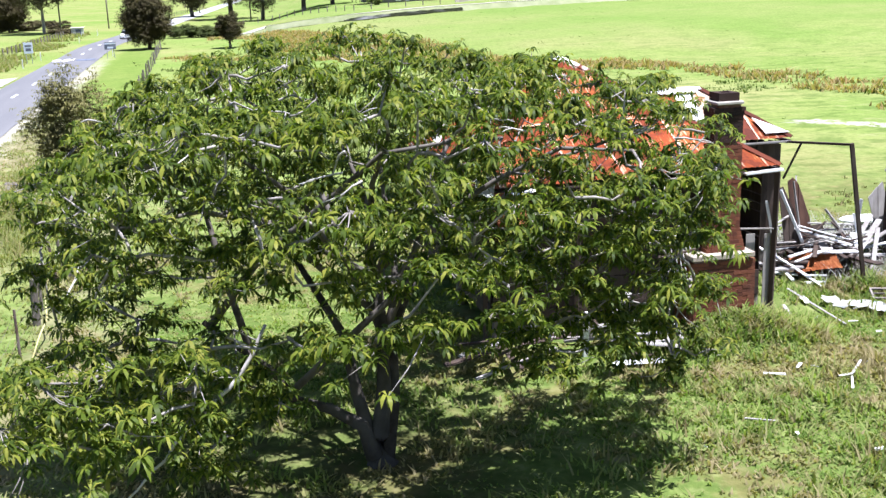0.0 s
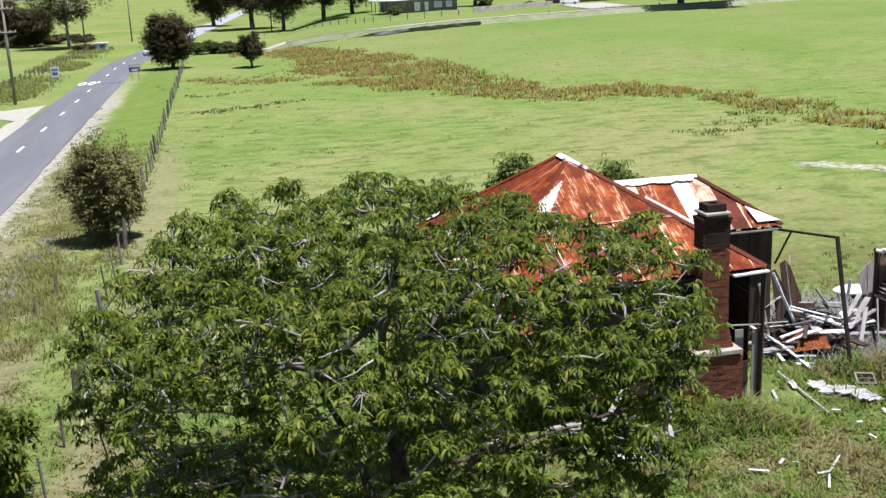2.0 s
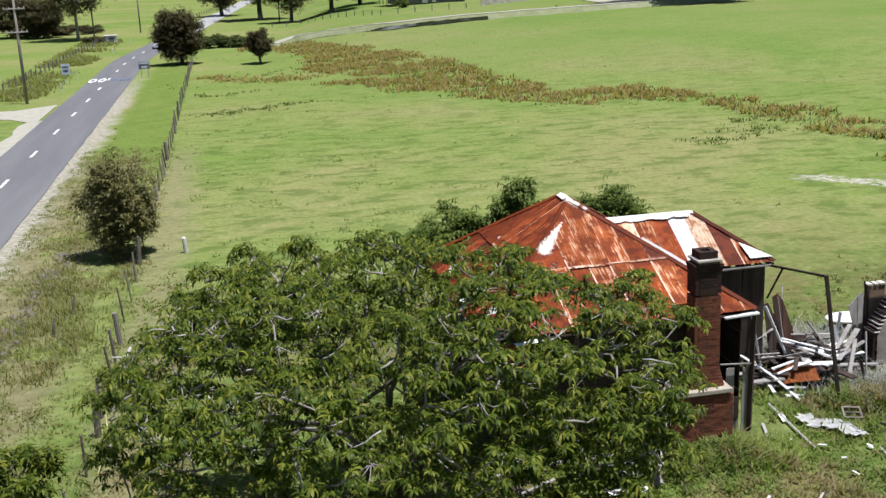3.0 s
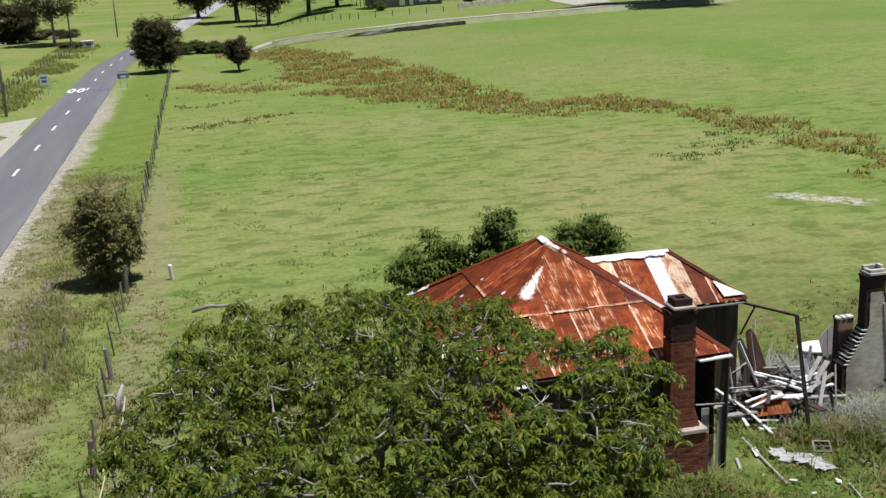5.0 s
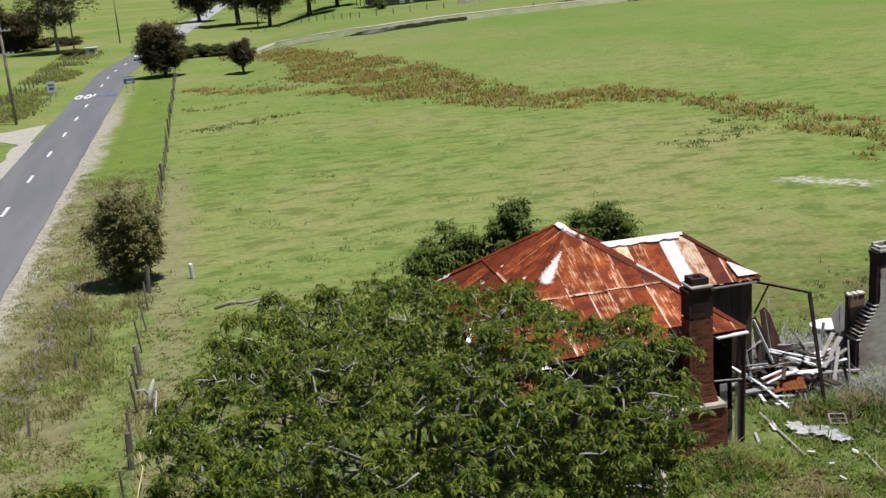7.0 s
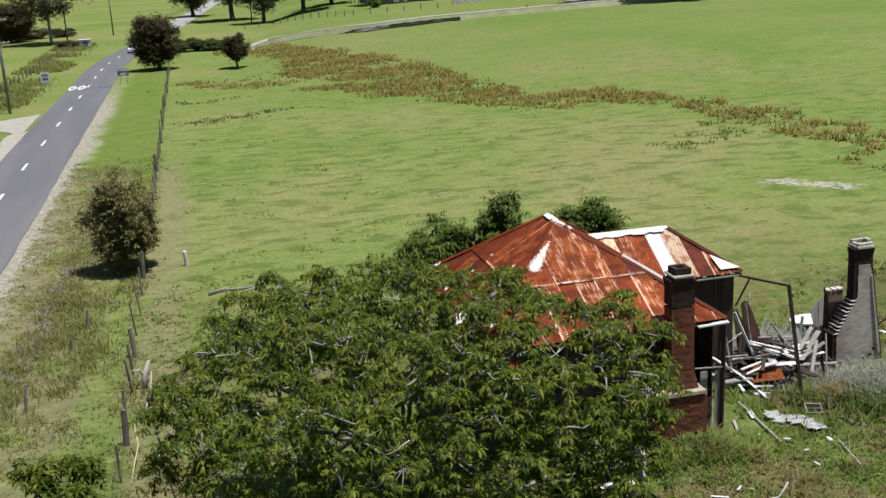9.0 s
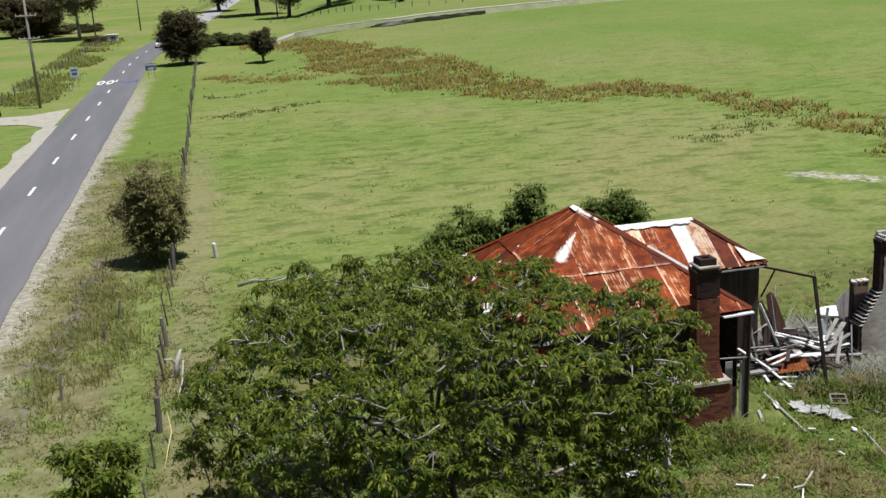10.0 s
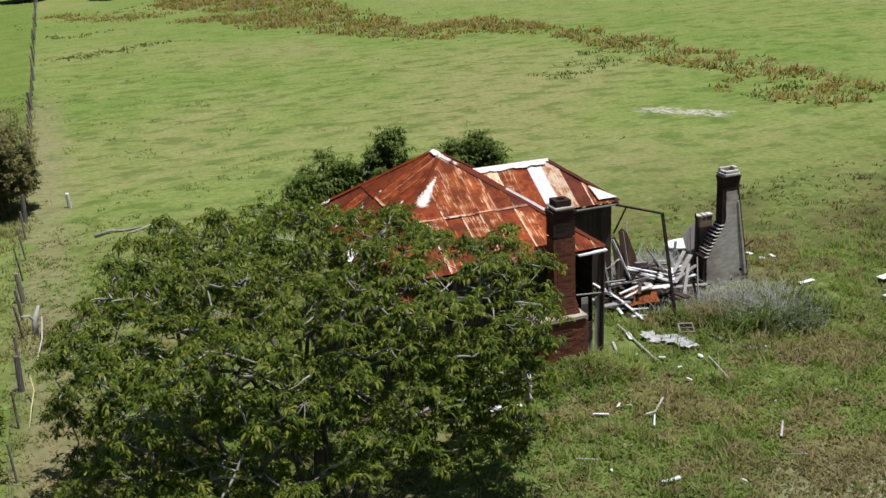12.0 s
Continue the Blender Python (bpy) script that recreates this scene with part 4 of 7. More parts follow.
# ---- trees ----
def leaf_cloud(centres, sizes, count, rng, droop=0.35):
    """Rosettes of narrow drooping leaves round each centre."""
    n = len(centres) * count
    c = np.repeat(centres, count, 0)
    s = np.repeat(sizes, count) * rng.uniform(0.75, 1.15, n)
    ang = np.tile(np.arange(count) * 2 * np.pi / count, len(centres)) + rng.uniform(0, 2 * np.pi, n) * 0.25 + np.repeat(rng.uniform(0, 6.28, len(centres)), count)
    lift = rng.uniform(-0.25, 0.45, n)
    out = np.c_[np.cos(ang), np.sin(ang), np.zeros(n)]
    side = np.c_[-np.sin(ang), np.cos(ang), rng.uniform(-0.3, 0.3, n)]
    up = np.array([0, 0, 1.0])
    tiltv = np.repeat(rng.normal(0, 0.25, (len(centres), 2)), count, 0)
    mid = c + out * (s * 0.52)[:, None] + up * (s * (0.16 * lift + 0.06))[:, None]
    tip = c + out * (s * 0.9)[:, None] + up * (s * (0.25 * lift - droop - rng.uniform(0, 0.35, n)))[:, None]
    shift = (np.einsum("ij,ij->i", (tip - c)[:, :2], tiltv))[:, None] * up
    tip = tip + shift
    w = (s * rng.uniform(0.22, 0.32, n))[:, None]
    v = np.stack([c, mid + side * w * 0.5 - up * (w * 0.2), mid - side * w * 0.5 - up * (w * 0.2), tip], 1)
    f = np.array([[0, 2, 1], [1, 2, 3]])
    idx = (np.arange(n)[:, None, None] * 4 + f[None]).reshape(-1, 3)
    return v.reshape(-1, 3), idx


def umbrella_leaves(centres, sizes, count, rng):
    """Tufts of narrow leaves that rise a little from the twig's tip and hang over like an umbrella."""
    n = len(centres) * count
    c = np.repeat(centres, count, 0)
    s = np.repeat(sizes, count) * rng.uniform(0.7, 1.2, n)
    ang = np.tile(np.arange(count) * 2.4, len(centres)) + rng.normal(0, 0.35, n) + np.repeat(rng.uniform(0, 6.28, len(centres)), count)
    out = np.c_[np.cos(ang), np.sin(ang), np.zeros(n)]
    side = np.c_[-np.sin(ang), np.cos(ang), rng.uniform(-0.35, 0.35, n)]
    up = np.array([0, 0, 1.0])
    tilt = np.repeat(rng.normal(0, 0.22, (len(centres), 2)), count, 0)
    rise, hang = rng.uniform(0.0, 0.36, n), rng.uniform(0.25, 1.0, n)

    def along(reach, lift):
        p = out * (s * reach)[:, None]
        return c + p + up * (s * lift + np.einsum("ij,ij->i", p[:, :2], tilt))[:, None]

    m1, m2, tip = along(0.42, rise), along(0.82, rise - 0.32 * hang), along(1.02, rise - hang)
    w = (s * rng.uniform(0.20, 0.31, n))[:, None]
    fold = up * (w * 0.22)
    v = np.stack([c, m1 + side * w * 0.42 - fold, m1 - side * w * 0.42 - fold, m2 + side * w * 0.5 - fold, m2 - side * w * 0.5 - fold, tip], 1)
    f = np.array([[0, 2, 1], [1, 2, 4], [1, 4, 3], [3, 4, 5]])
    idx = (np.arange(n)[:, None, None] * 6 + f[None]).reshape(-1, 3)
    return v.reshape(-1, 3), idx


TREE_AT = np.array([17.1, -53.3, 0.0])
MID = np.array([17.1, -53.2])
AX, AY = 6.0, 6.5
# boughs that stand out of the dome
LOBES = [(22.5, -52.7, 6.3), (22.1, -53.2, 6.2), (22.8, -52.3, 5.7), (22.5, -55.0, 5.1), (22.9, -54.2, 5.0), (20.9, -48.7, 5.95), (20.3, -48.9, 6.0), (20.6, -49.6, 5.9), (21.2, -49.2, 5.6), (19.7, -48.6, 5.6), (15.8, -50.8, 7.1), (17.1, -51.7, 7.25), (13.8, -49.6, 6.4), (13.2, -49.9, 5.9), (18.5, -49.2, 6.0), (17.4, -48.8, 6.1), (16.2, -48.8, 6.3), (15.0, -48.9, 6.3), (12.0, -49.2, 4.3), (11.7, -50.3, 4.0), (11.6, -51.8, 3.6), (22.1, -54.0, 4.5), (22.8, -53.8, 3.7), (21.6, -52.9, 6.2), (22.0, -52.4, 6.0), (22.3, -53.6, 5.9), (20.9, -50.6, 5.9), (21.3, -51.2, 5.8), (20.8, -52.0, 6.2), (23.3, -53.2, 4.2)]
# low boughs: middle, half length, half width, height of their inner and outer ends
LOW_BOUGHS = [(13.4, -55.4, 2.1, 2.0, 2.3, 2.3), (20.9, -54.8, 2.0, 1.2, 2.9, 2.8), (13.0, -57.6, 1.4, 0.8, 3.0, 3.3), (20.2, -55.9, 1.9, 0.8, 4.0, 3.6)]
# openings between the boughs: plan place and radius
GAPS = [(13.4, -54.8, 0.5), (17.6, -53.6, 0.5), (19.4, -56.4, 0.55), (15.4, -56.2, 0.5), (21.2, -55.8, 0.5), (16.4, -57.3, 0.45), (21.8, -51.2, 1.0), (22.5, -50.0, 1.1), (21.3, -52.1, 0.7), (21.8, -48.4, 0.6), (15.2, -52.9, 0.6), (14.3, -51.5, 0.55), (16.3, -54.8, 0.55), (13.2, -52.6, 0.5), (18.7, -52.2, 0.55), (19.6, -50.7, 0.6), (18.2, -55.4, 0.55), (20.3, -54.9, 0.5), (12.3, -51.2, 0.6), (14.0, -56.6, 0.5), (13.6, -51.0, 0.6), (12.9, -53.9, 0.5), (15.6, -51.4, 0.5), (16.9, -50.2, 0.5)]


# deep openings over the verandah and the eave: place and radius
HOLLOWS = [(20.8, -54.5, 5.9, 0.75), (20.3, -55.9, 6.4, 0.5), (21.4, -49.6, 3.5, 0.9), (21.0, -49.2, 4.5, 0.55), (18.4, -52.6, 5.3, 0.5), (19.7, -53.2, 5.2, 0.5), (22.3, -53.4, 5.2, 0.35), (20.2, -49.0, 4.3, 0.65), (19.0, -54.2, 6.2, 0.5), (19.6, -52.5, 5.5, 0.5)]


def crown_top(x, y):
    r2 = np.minimum(((x - MID[0]) / 6.5) ** 2 + ((y - MID[1]) / AY) ** 2, 1.5)
    dent = 1.5 * np.exp(-((x - 22.2) / 0.9) ** 2 - ((y + 50.6) / 1.3) ** 2) + 0.9 * np.exp(-((x - 19.4) / 0.8) ** 2 - ((y + 48.4) / 1.6) ** 2)
    return 7.2 - 1.1 * np.clip((14.2 - x) / 2.4, 0, 1) - 0.8 * r2 - 1.0 * r2 ** 3 - dent + 0.26 * np.sin(1.5 * x + 0.5) * np.sin(1.3 * y) + 0.10 * np.sin(3.1 * x - 2.3 * y)


def crown_floor(x, y):
    """Lowest leaves: a raised skirt over the trunk, boughs that sweep low on the road side."""
    west = min(max((15.2 - x) / 2.0, 0.0), 1.0)
    return (2.1 + 0.34 * max(0.0, -53.0 - y)) * (1 - west) + (1.6 + 0.40 * max(0.0, -54.4 - y)) * west


def shade_tree():
    tree = thing("shade_tree", tuple(TREE_AT), "broad spreading shade tree with drooping bright green leaves", "tree")
    rng = np.random.default_rng(21)
    rnd = random.Random(21)
    # clump centres spread over the dome, in three storeys
    clumps = list(LOBES)
    for bx, by, half_l, half_w, inner, outer in LOW_BOUGHS:
        for _ in range(260):
            x, y = bx + rng.uniform(-half_l, half_l), by + rng.uniform(-half_w, half_w)
            out = min(1.0, math.hypot((x - bx) / half_l, (y - by) / half_w))
            z = inner + (outer - inner) * out + rng.uniform(-0.5, 0.9) * (0.6 if bx < 17 else 1.7)
            if out < 0.98 and all((x - c[0]) ** 2 + (y - c[1]) ** 2 + (z - c[2]) ** 2 > 0.74 ** 2 for c in clumps):
                clumps.append((x, y, z))
    tries = 0
    while len(clumps) < 385 and tries < 30000:
        tries += 1
        ang, rad = rng.uniform(0, 2 * np.pi), np.sqrt(rng.uniform(0, 1))
        edge = 1.0 + 0.05 * np.sin(3 * ang + 1.0) + 0.05 * np.sin(7 * ang) + 0.02 * np.sin(13 * ang) - 0.12 * np.exp(-((ang - 5.6) / 0.5) ** 2) - 0.06 * np.exp(-((ang - 3.7) / 0.6) ** 2)
        x, y = MID[0] + AX * (1.0 if np.cos(ang) > 0 else 0.94) * edge * rad * np.cos(ang), MID[1] + AY * (1.0 if np.sin(ang) > 0 else 0.8) * edge * rad * np.sin(ang)
        z = crown_top(x, y) - rng.choice([0.1, 0.95, 1.85, 2.9], p=[0.5, 0.28, 0.14, 0.08]) - rng.uniform(0, 0.35)
        low = crown_floor(x, y)
        if z < low:
            z = low + rng.uniform(0, 0.45)
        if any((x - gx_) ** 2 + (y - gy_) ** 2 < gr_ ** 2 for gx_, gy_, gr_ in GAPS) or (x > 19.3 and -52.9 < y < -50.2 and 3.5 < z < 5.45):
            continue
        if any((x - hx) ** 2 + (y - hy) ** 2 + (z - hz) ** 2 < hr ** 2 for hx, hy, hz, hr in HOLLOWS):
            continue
        if all((x - c[0]) ** 2 + (y - c[1]) ** 2 + 2.0 * (z - c[2]) ** 2 > 0.84 ** 2 for c in clumps):
            clumps.append((x, y, z))
    clumps = np.array(clumps)
    # trunk
    bm = bmesh.new()
    tube(bm, [(0.05, 0, -0.2), (0.0, 0, 0.0), (0.02, 0.02, 0.5), (0.12, 0.0, 1.3), (0.16, 0.1, 2.2), (0.1, 0.25, 3.4)], [0.38, 0.24, 0.165, 0.14, 0.12, 0.09], 12)
    tube(bm, [(-0.1, 0, 0.1), (-0.28, 0.0, 0.7), (-0.85, -0.15, 1.15), (-1.45, -0.3, 1.45), (-1.75, -0.4, 2.0), (-2.8, -0.5, 3.0)], [0.17, 0.12, 0.09, 0.075, 0.065, 0.045], 9)
    tube(bm, [(0.1, 0.1, 0.0), (0.30, 0.2, 1.1), (0.36, 0.4, 2.2), (1.0, 0.7, 3.4)], [0.18, 0.13, 0.10, 0.06], 9)
    tube(bm, [(-0.1, 0.05, 0.2), (-0.32, 0.15, 1.2), (-0.5, 0.3, 2.3), (-1.2, 0.9, 3.6)], [0.14, 0.11, 0.08, 0.05], 9)
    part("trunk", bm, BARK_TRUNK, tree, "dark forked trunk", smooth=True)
    hubs = []
    for k in range(15):
        ang = 2 * math.pi * k / 15 + rnd.uniform(-0.2, 0.2)
        start = Vector((0.12, 0.1 + 0.02 * k, 1.9 + 0.1 * k)) if k % 3 else Vector((0.36 + 0.04 * k, 0.35 + 0.03 * k, 1.9 + 0.1 * k)) if k % 2 else Vector((-1.4 - 0.11 * k, -0.2, 1.6 + 0.1 * k))
        rad = rnd.choice([0.45, 0.58, 0.72])
        end = Vector((AX * rad * math.cos(ang) + MID[0] - TREE_AT[0], AY * rad * math.sin(ang) + MID[1] - TREE_AT[1], 0))
        end.z = float(crown_top(end.x + TREE_AT[0], end.y + TREE_AT[1])) - rnd.uniform(0.9, 1.5)
        pts = [start.lerp(end, t) + Vector((rnd.uniform(-0.14, 0.14), rnd.uniform(-0.14, 0.14), 0.6 * math.sin(math.pi * t * 0.8))) * (1 if 0 < t < 1 else 0) for t in (0, 0.25, 0.5, 0.75, 1)]
        hubs.append(pts)
        bm = bmesh.new()
        tube(bm, pts, [0.07, 0.058, 0.045, 0.034, 0.024], 8)
        part("limb", bm, BARK_LIMB, tree, smooth=True)
    nodes = [a.lerp(b, f) for pts in hubs for a, b in zip(pts[1:], pts[2:]) for f in (0, 0.25, 0.5, 0.75, 1)]
    bm = bmesh.new()
    tufts, sizes = [], []
    stems = [Vector(c - TREE_AT) for c in clumps]
    order = sorted(range(len(stems)), key=lambda i: min((p - stems[i]).length for p in nodes))
    for i in order:
        local = stems[i]
        near = min(nodes, key=lambda p: (p - local).length + (0.8 if p.z > local.z else 0))
        bend = near.lerp(local, 0.5) + Vector((rnd.uniform(-0.15, 0.15), rnd.uniform(-0.15, 0.15), -0.12))
        tube(bm, [near, near.lerp(bend, 0.5) + Vector((rnd.uniform(-0.05, 0.05), rnd.uniform(-0.05, 0.05), 0.03)), bend, local], [0.026, 0.023, 0.018, 0.012], 5)
        nodes += [bend, near.lerp(local, 0.8)]
        spread = rnd.uniform(0.19, 0.30)
        for _ in range(rnd.randint(16, 24)):
            dx, dy = rnd.gauss(0, spread), rnd.gauss(0, spread)
            p = local + Vector((dx, dy, rnd.gauss(0.06, 0.09) - 0.9 * (dx * dx + dy * dy)))
            tufts.append(p)
            sizes.append(rnd.uniform(0.12, 0.19))
            if rnd.random() < 0.3:
                tube(bm, [local, local.lerp(p, 0.5) + Vector((0, 0, -0.07)), p], [0.012, 0.009, 0.005], 4)
    part("branchwork", bm, BARK, tree, "pale grey branching twigs", smooth=True)["kind"] = "stuff"
    v, f = umbrella_leaves(np.array(tufts), np.array(sizes), 13, rng)
    soup("crown", v, f, LEAF_TREE, tree, "dense drooping green foliage", "stuff")
    bm = bmesh.new()
    bent, rb = [], random.Random(4)
    for a, b in zip(DEAD_LIMB, DEAD_LIMB[1:]):
        bent += [Vector(a), Vector(a).lerp(Vector(b), 0.5) + Vector((rb.uniform(-0.07, 0.07), 0, rb.uniform(-0.07, 0.07)))]
    bent.append(Vector(DEAD_LIMB[-1]))
    tube(bm, bent, [0.020 + 0.012 * math.sin(0.28 * k + 0.3) for k in range(len(bent))], 7)
    tube(bm, [DEAD_LIMB[1], Vector(DEAD_LIMB[1]) + Vector((-0.28, 0.05, 0.18)), Vector(DEAD_LIMB[1]) + Vector((-0.62, 0.15, 0.30))], [0.028, 0.02, 0.01], 6)
    part("dead_limb", bm, DEAD_WOOD, tree, "long bare bleached limb", smooth=True)
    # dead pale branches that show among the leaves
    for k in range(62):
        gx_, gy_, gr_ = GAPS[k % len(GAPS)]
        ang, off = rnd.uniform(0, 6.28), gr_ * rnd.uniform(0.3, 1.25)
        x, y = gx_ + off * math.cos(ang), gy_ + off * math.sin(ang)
        z = float(crown_top(x, y)) - rnd.uniform(0.25, 1.1)
        p = Vector((x, y, z)) - Vector(TREE_AT)
        way = Vector((math.cos(ang + rnd.uniform(-1.2, 1.2)), math.sin(ang + rnd.uniform(-1.2, 1.2)), rnd.uniform(-0.35, 0.25))).normalized()
        step, pts = rnd.uniform(0.10, 0.19), []
        for _ in range(5):
            pts.append(p.copy())
            way = (way + Vector((rnd.gauss(0, 0.3), rnd.gauss(0, 0.3), rnd.gauss(0, 0.25)))).normalized()
            p = p + way * step
        bm = bmesh.new()
        tube(bm, pts, [0.015, 0.014, 0.011, 0.009, 0.005], 6)
        fork = (way + Vector((rnd.uniform(-0.9, 0.9), rnd.uniform(-0.9, 0.9), 0.1))).normalized()
        tube(bm, [pts[2], pts[2] + fork * step, pts[2] + fork * step * 1.8 + Vector((0, 0, -0.03))], [0.012, 0.009, 0.005], 5)
        part("dead_branch", bm, DEAD_WOOD if k % 3 else BARK, tree, "bare bleached branch", smooth=True)


DEAD_LIMB = [(-1.93, -2.7, 3.55), (-2.11, -2.75, 3.2), (-2.5, -2.85, 2.72), (-2.9, -2.95, 2.42), (-3.3, -3.1, 2.1), (-3.63, -3.2, 1.78), (-4.05, -3.3, 1.4)]


DEAD_WOOD = plain("bleached_wood", (0.31, 0.29, 0.27), (0.50, 0.475, 0.45), 9.0, 0.85)
shade_tree()


def leafy(name, loc, height, radius, trunk_h, trunk_r, leaf_mat, label, category, seed, clumps=60, per=60, leaf=0.3, squash=1.0, bark=BARK_DARK, open_=0.25, limbs=6, spread=0.135):
    """A tree or bush: trunk, limbs and an uneven crown of many small leaves."""
    ob = thing(name, (loc[0], loc[1], loc[2] + float(ground_height(loc[0], loc[1]))), label, category)
    rng = np.random.default_rng(seed)
    rnd = random.Random(seed)
    bm = bmesh.new()
    top = Vector((rnd.uniform(-0.1, 0.1) * radius, rnd.uniform(-0.1, 0.1) * radius, trunk_h + (height - trunk_h) * 0.45))
    tube(bm, [(0, 0, -0.2), (0, 0, 0.1), tuple(top * 0.5), tuple(top)], [trunk_r * 1.3, trunk_r, trunk_r * 0.75, trunk_r * 0.4], 8)
    cz, hz = (height + trunk_h) / 2, (height - trunk_h) / 2
    cents = []
    for _ in range(clumps):
        d = rng.normal(size=3)
        d /= np.linalg.norm(d)
        r = rng.uniform(0.25, 1.0) ** 0.45
        bumpy = 1 + 0.16 * np.sin(3 * d[0] + 4 * d[1] + seed) + 0.10 * np.sin(7 * d[2] + 5 * d[0])
        cents.append(np.array([0, 0, cz]) + d * r * bumpy * np.array([radius, radius, hz]) * (1 - open_ * 0.25))
    for k in range(limbs):
        c = cents[k * len(cents) // max(limbs, 1)]
        base = top * rnd.uniform(0.35, 0.9)
        limb = bmesh.new() if limbs > 6 else bm
        tube(limb, [base, (base + Vector(c)) / 2 + Vector((0, 0, 0.1 * radius)), Vector(c)], [trunk_r * 0.45, trunk_r * 0.3, trunk_r * 0.12], 6)
        if limbs > 6:
            part("limb", limb, bark, ob, smooth=True)
    part("trunk", bm, bark, ob, smooth=True)
    pts = np.concatenate([c + rng.normal(0, 1, (per, 3)) * np.array([radius, radius, hz * squash]) * spread for c in cents])
    pts[:, 2] = np.maximum(pts[:, 2], 0.12)
    v, f = leaf_cloud(pts, np.full(len(pts), leaf), 6, rng, 0.2)
    soup("crown", v, f, leaf_mat, ob, "", "stuff")
    return ob
leafy("roadside_bush", (9.15, -22.0, 0), 4.9, 1.6, 0.2, 0.12, LEAF_BUSH, "bushy dull green shrub against the roadside fence", "bush", 41, clumps=110, per=50, leaf=0.2)
leafy("roadside_tree", (8.5, 90.0, 0), 7.6, 3.15, 0.8, 0.3, LEAF_DARK, "dense dark rounded tree beside the road", "tree", 42, clumps=170, per=70, leaf=0.38)
leafy("paddock_tree", (19.5, 83.2, 0), 4.6, 1.75, 1.1, 0.2, LEAF_DARK, "small round dark tree alone in the paddock", "tree", 43, clumps=60, per=50, leaf=0.35)
leafy("shrub", (22.9, -29.6, 0), 2.6, 1.45, 0.1, 0.1, LEAF_SHRUB, "leafy green shrub behind the farmhouse", "bush", 44, clumps=38, per=42, leaf=0.3, open_=0.0, spread=0.17)
leafy("shrub", (25.7, -31.4, 0), 3.75, 1.25, 0.1, 0.12, LEAF_SHRUB, "tall dark green shrub behind the farmhouse roof", "bush", 45, clumps=44, per=44, leaf=0.3, open_=0.0, spread=0.17)
leafy("shrub", (29.4, -31.3, 0), 3.4, 1.95, 0.1, 0.12, LEAF_SHRUB, "wide green shrub behind the farmhouse roof", "bush", 46, clumps=44, per=42, leaf=0.3, open_=0.0, spread=0.14)
leafy("sapling", (8.7, -48.0, 0), 2.3, 1.2, 0.2, 0.06, LEAF_TREE, "young leafy sapling beside the fence", "bush", 47, clumps=22, per=22, leaf=0.3)
leafy("tall_gum", (-15.4, 171.0, 0), 17.0, 8.0, 5.0, 0.36, LEAF_DARK, "tall open-crowned tree with bare spreading limbs", "tree", 48, clumps=60, per=60, leaf=0.6, bark=BARK, limbs=14)
leafy("dark_tree", (-24.5, 186.0, 0), 8.6, 4.3, 0.6, 0.3, LEAF_DARK, "low dense dark tree across the road", "tree", 49, clumps=90, per=50, leaf=0.6)
leafy("dark_tree", (-33.0, 196.0, 0), 10.0, 5.5, 0.6, 0.3, LEAF_DARK, "broad dense dark tree across the road", "tree", 50, clumps=90, per=50, leaf=0.7)
leafy("lane_tree", (25.0, 226.0, 0), 18.0, 9.0, 3.6, 0.7, LEAF_DARK, "tall dark tree at the lane corner", "tree", 51, clumps=90, per=60, leaf=0.8, limbs=8)
leafy("lane_tree", (31.5, 200.0, 0), 15.0, 6.0, 3.2, 0.5, LEAF_DARK, "tall dark tree by the lane fence", "tree", 52, clumps=80, per=60, leaf=0.7, limbs=8)
leafy("lane_tree", (41.5, 199.6, 0), 16.35, 8.17, 3.61, 0.60, LEAF_DARK, "tall dark tree beside the white-roofed house", "tree", 53, clumps=90, per=60, leaf=0.8, limbs=8)
leafy("paddock_giant", (102.0, 125.0, 0), 20.31, 13.54, 7.15, 0.71, LEAF_DARK, "huge spreading tree at the far paddock edge", "tree", 54, clumps=230, per=70, leaf=1.2, bark=BARK_DARK, limbs=12)
for k, (x, y, h, r) in enumerate(((135.4, 200.4, 12.7, 6.0), (145.2, 196.6, 14.2, 6.7), (155.7, 194.4, 12.0, 6.0), (166.2, 192.9, 13.5, 6.7), (123.5, 206.4, 13.5, 6.0), (81.6, 206.9, 12.0, 6.0), (50.6, 215.3, 13.5, 7.2), (15.0, 262.0, 16.0, 7.0))):
    leafy("shelter_tree", (x, y, 0), h, r, 2.6, 0.6, LEAF_DARK, "tall dark tree in the shelter belt behind the far houses", "tree", 90 + k, clumps=70, per=44, leaf=1.0, limbs=6)
for k, (x, y, h, r) in enumerate(((54.9, 173.7, 2.0, 1.4), (77.3, 179.1, 2.6, 1.7), (87.6, 178.4, 1.2, 1.1))):
    leafy("garden_bush", (x, y, 0), h, r, 0.2, 0.1, LEAF_SHRUB, "clipped green garden bush beside the far house", "bush", 110 + k, clumps=34, per=36, leaf=0.45)
# low dark scrub added to give the black tree shade on the ground
for x, y, r, h in ((-28.0, 190.0, 3.4, 2.4), (-22.0, 196.0, 3.4, 2.2), (-16.0, 197.0, 3.0, 2.0), (-10.0, 152.0, 2.4, 1.6)):
    leafy("shade_scrub", (x, y, 0), h, r, 0.1, 0.1, LEAF_DARK, "low dark scrub added for the shade beneath the trees across the road", "bush", int(70 - x), clumps=40, per=36, leaf=0.5)
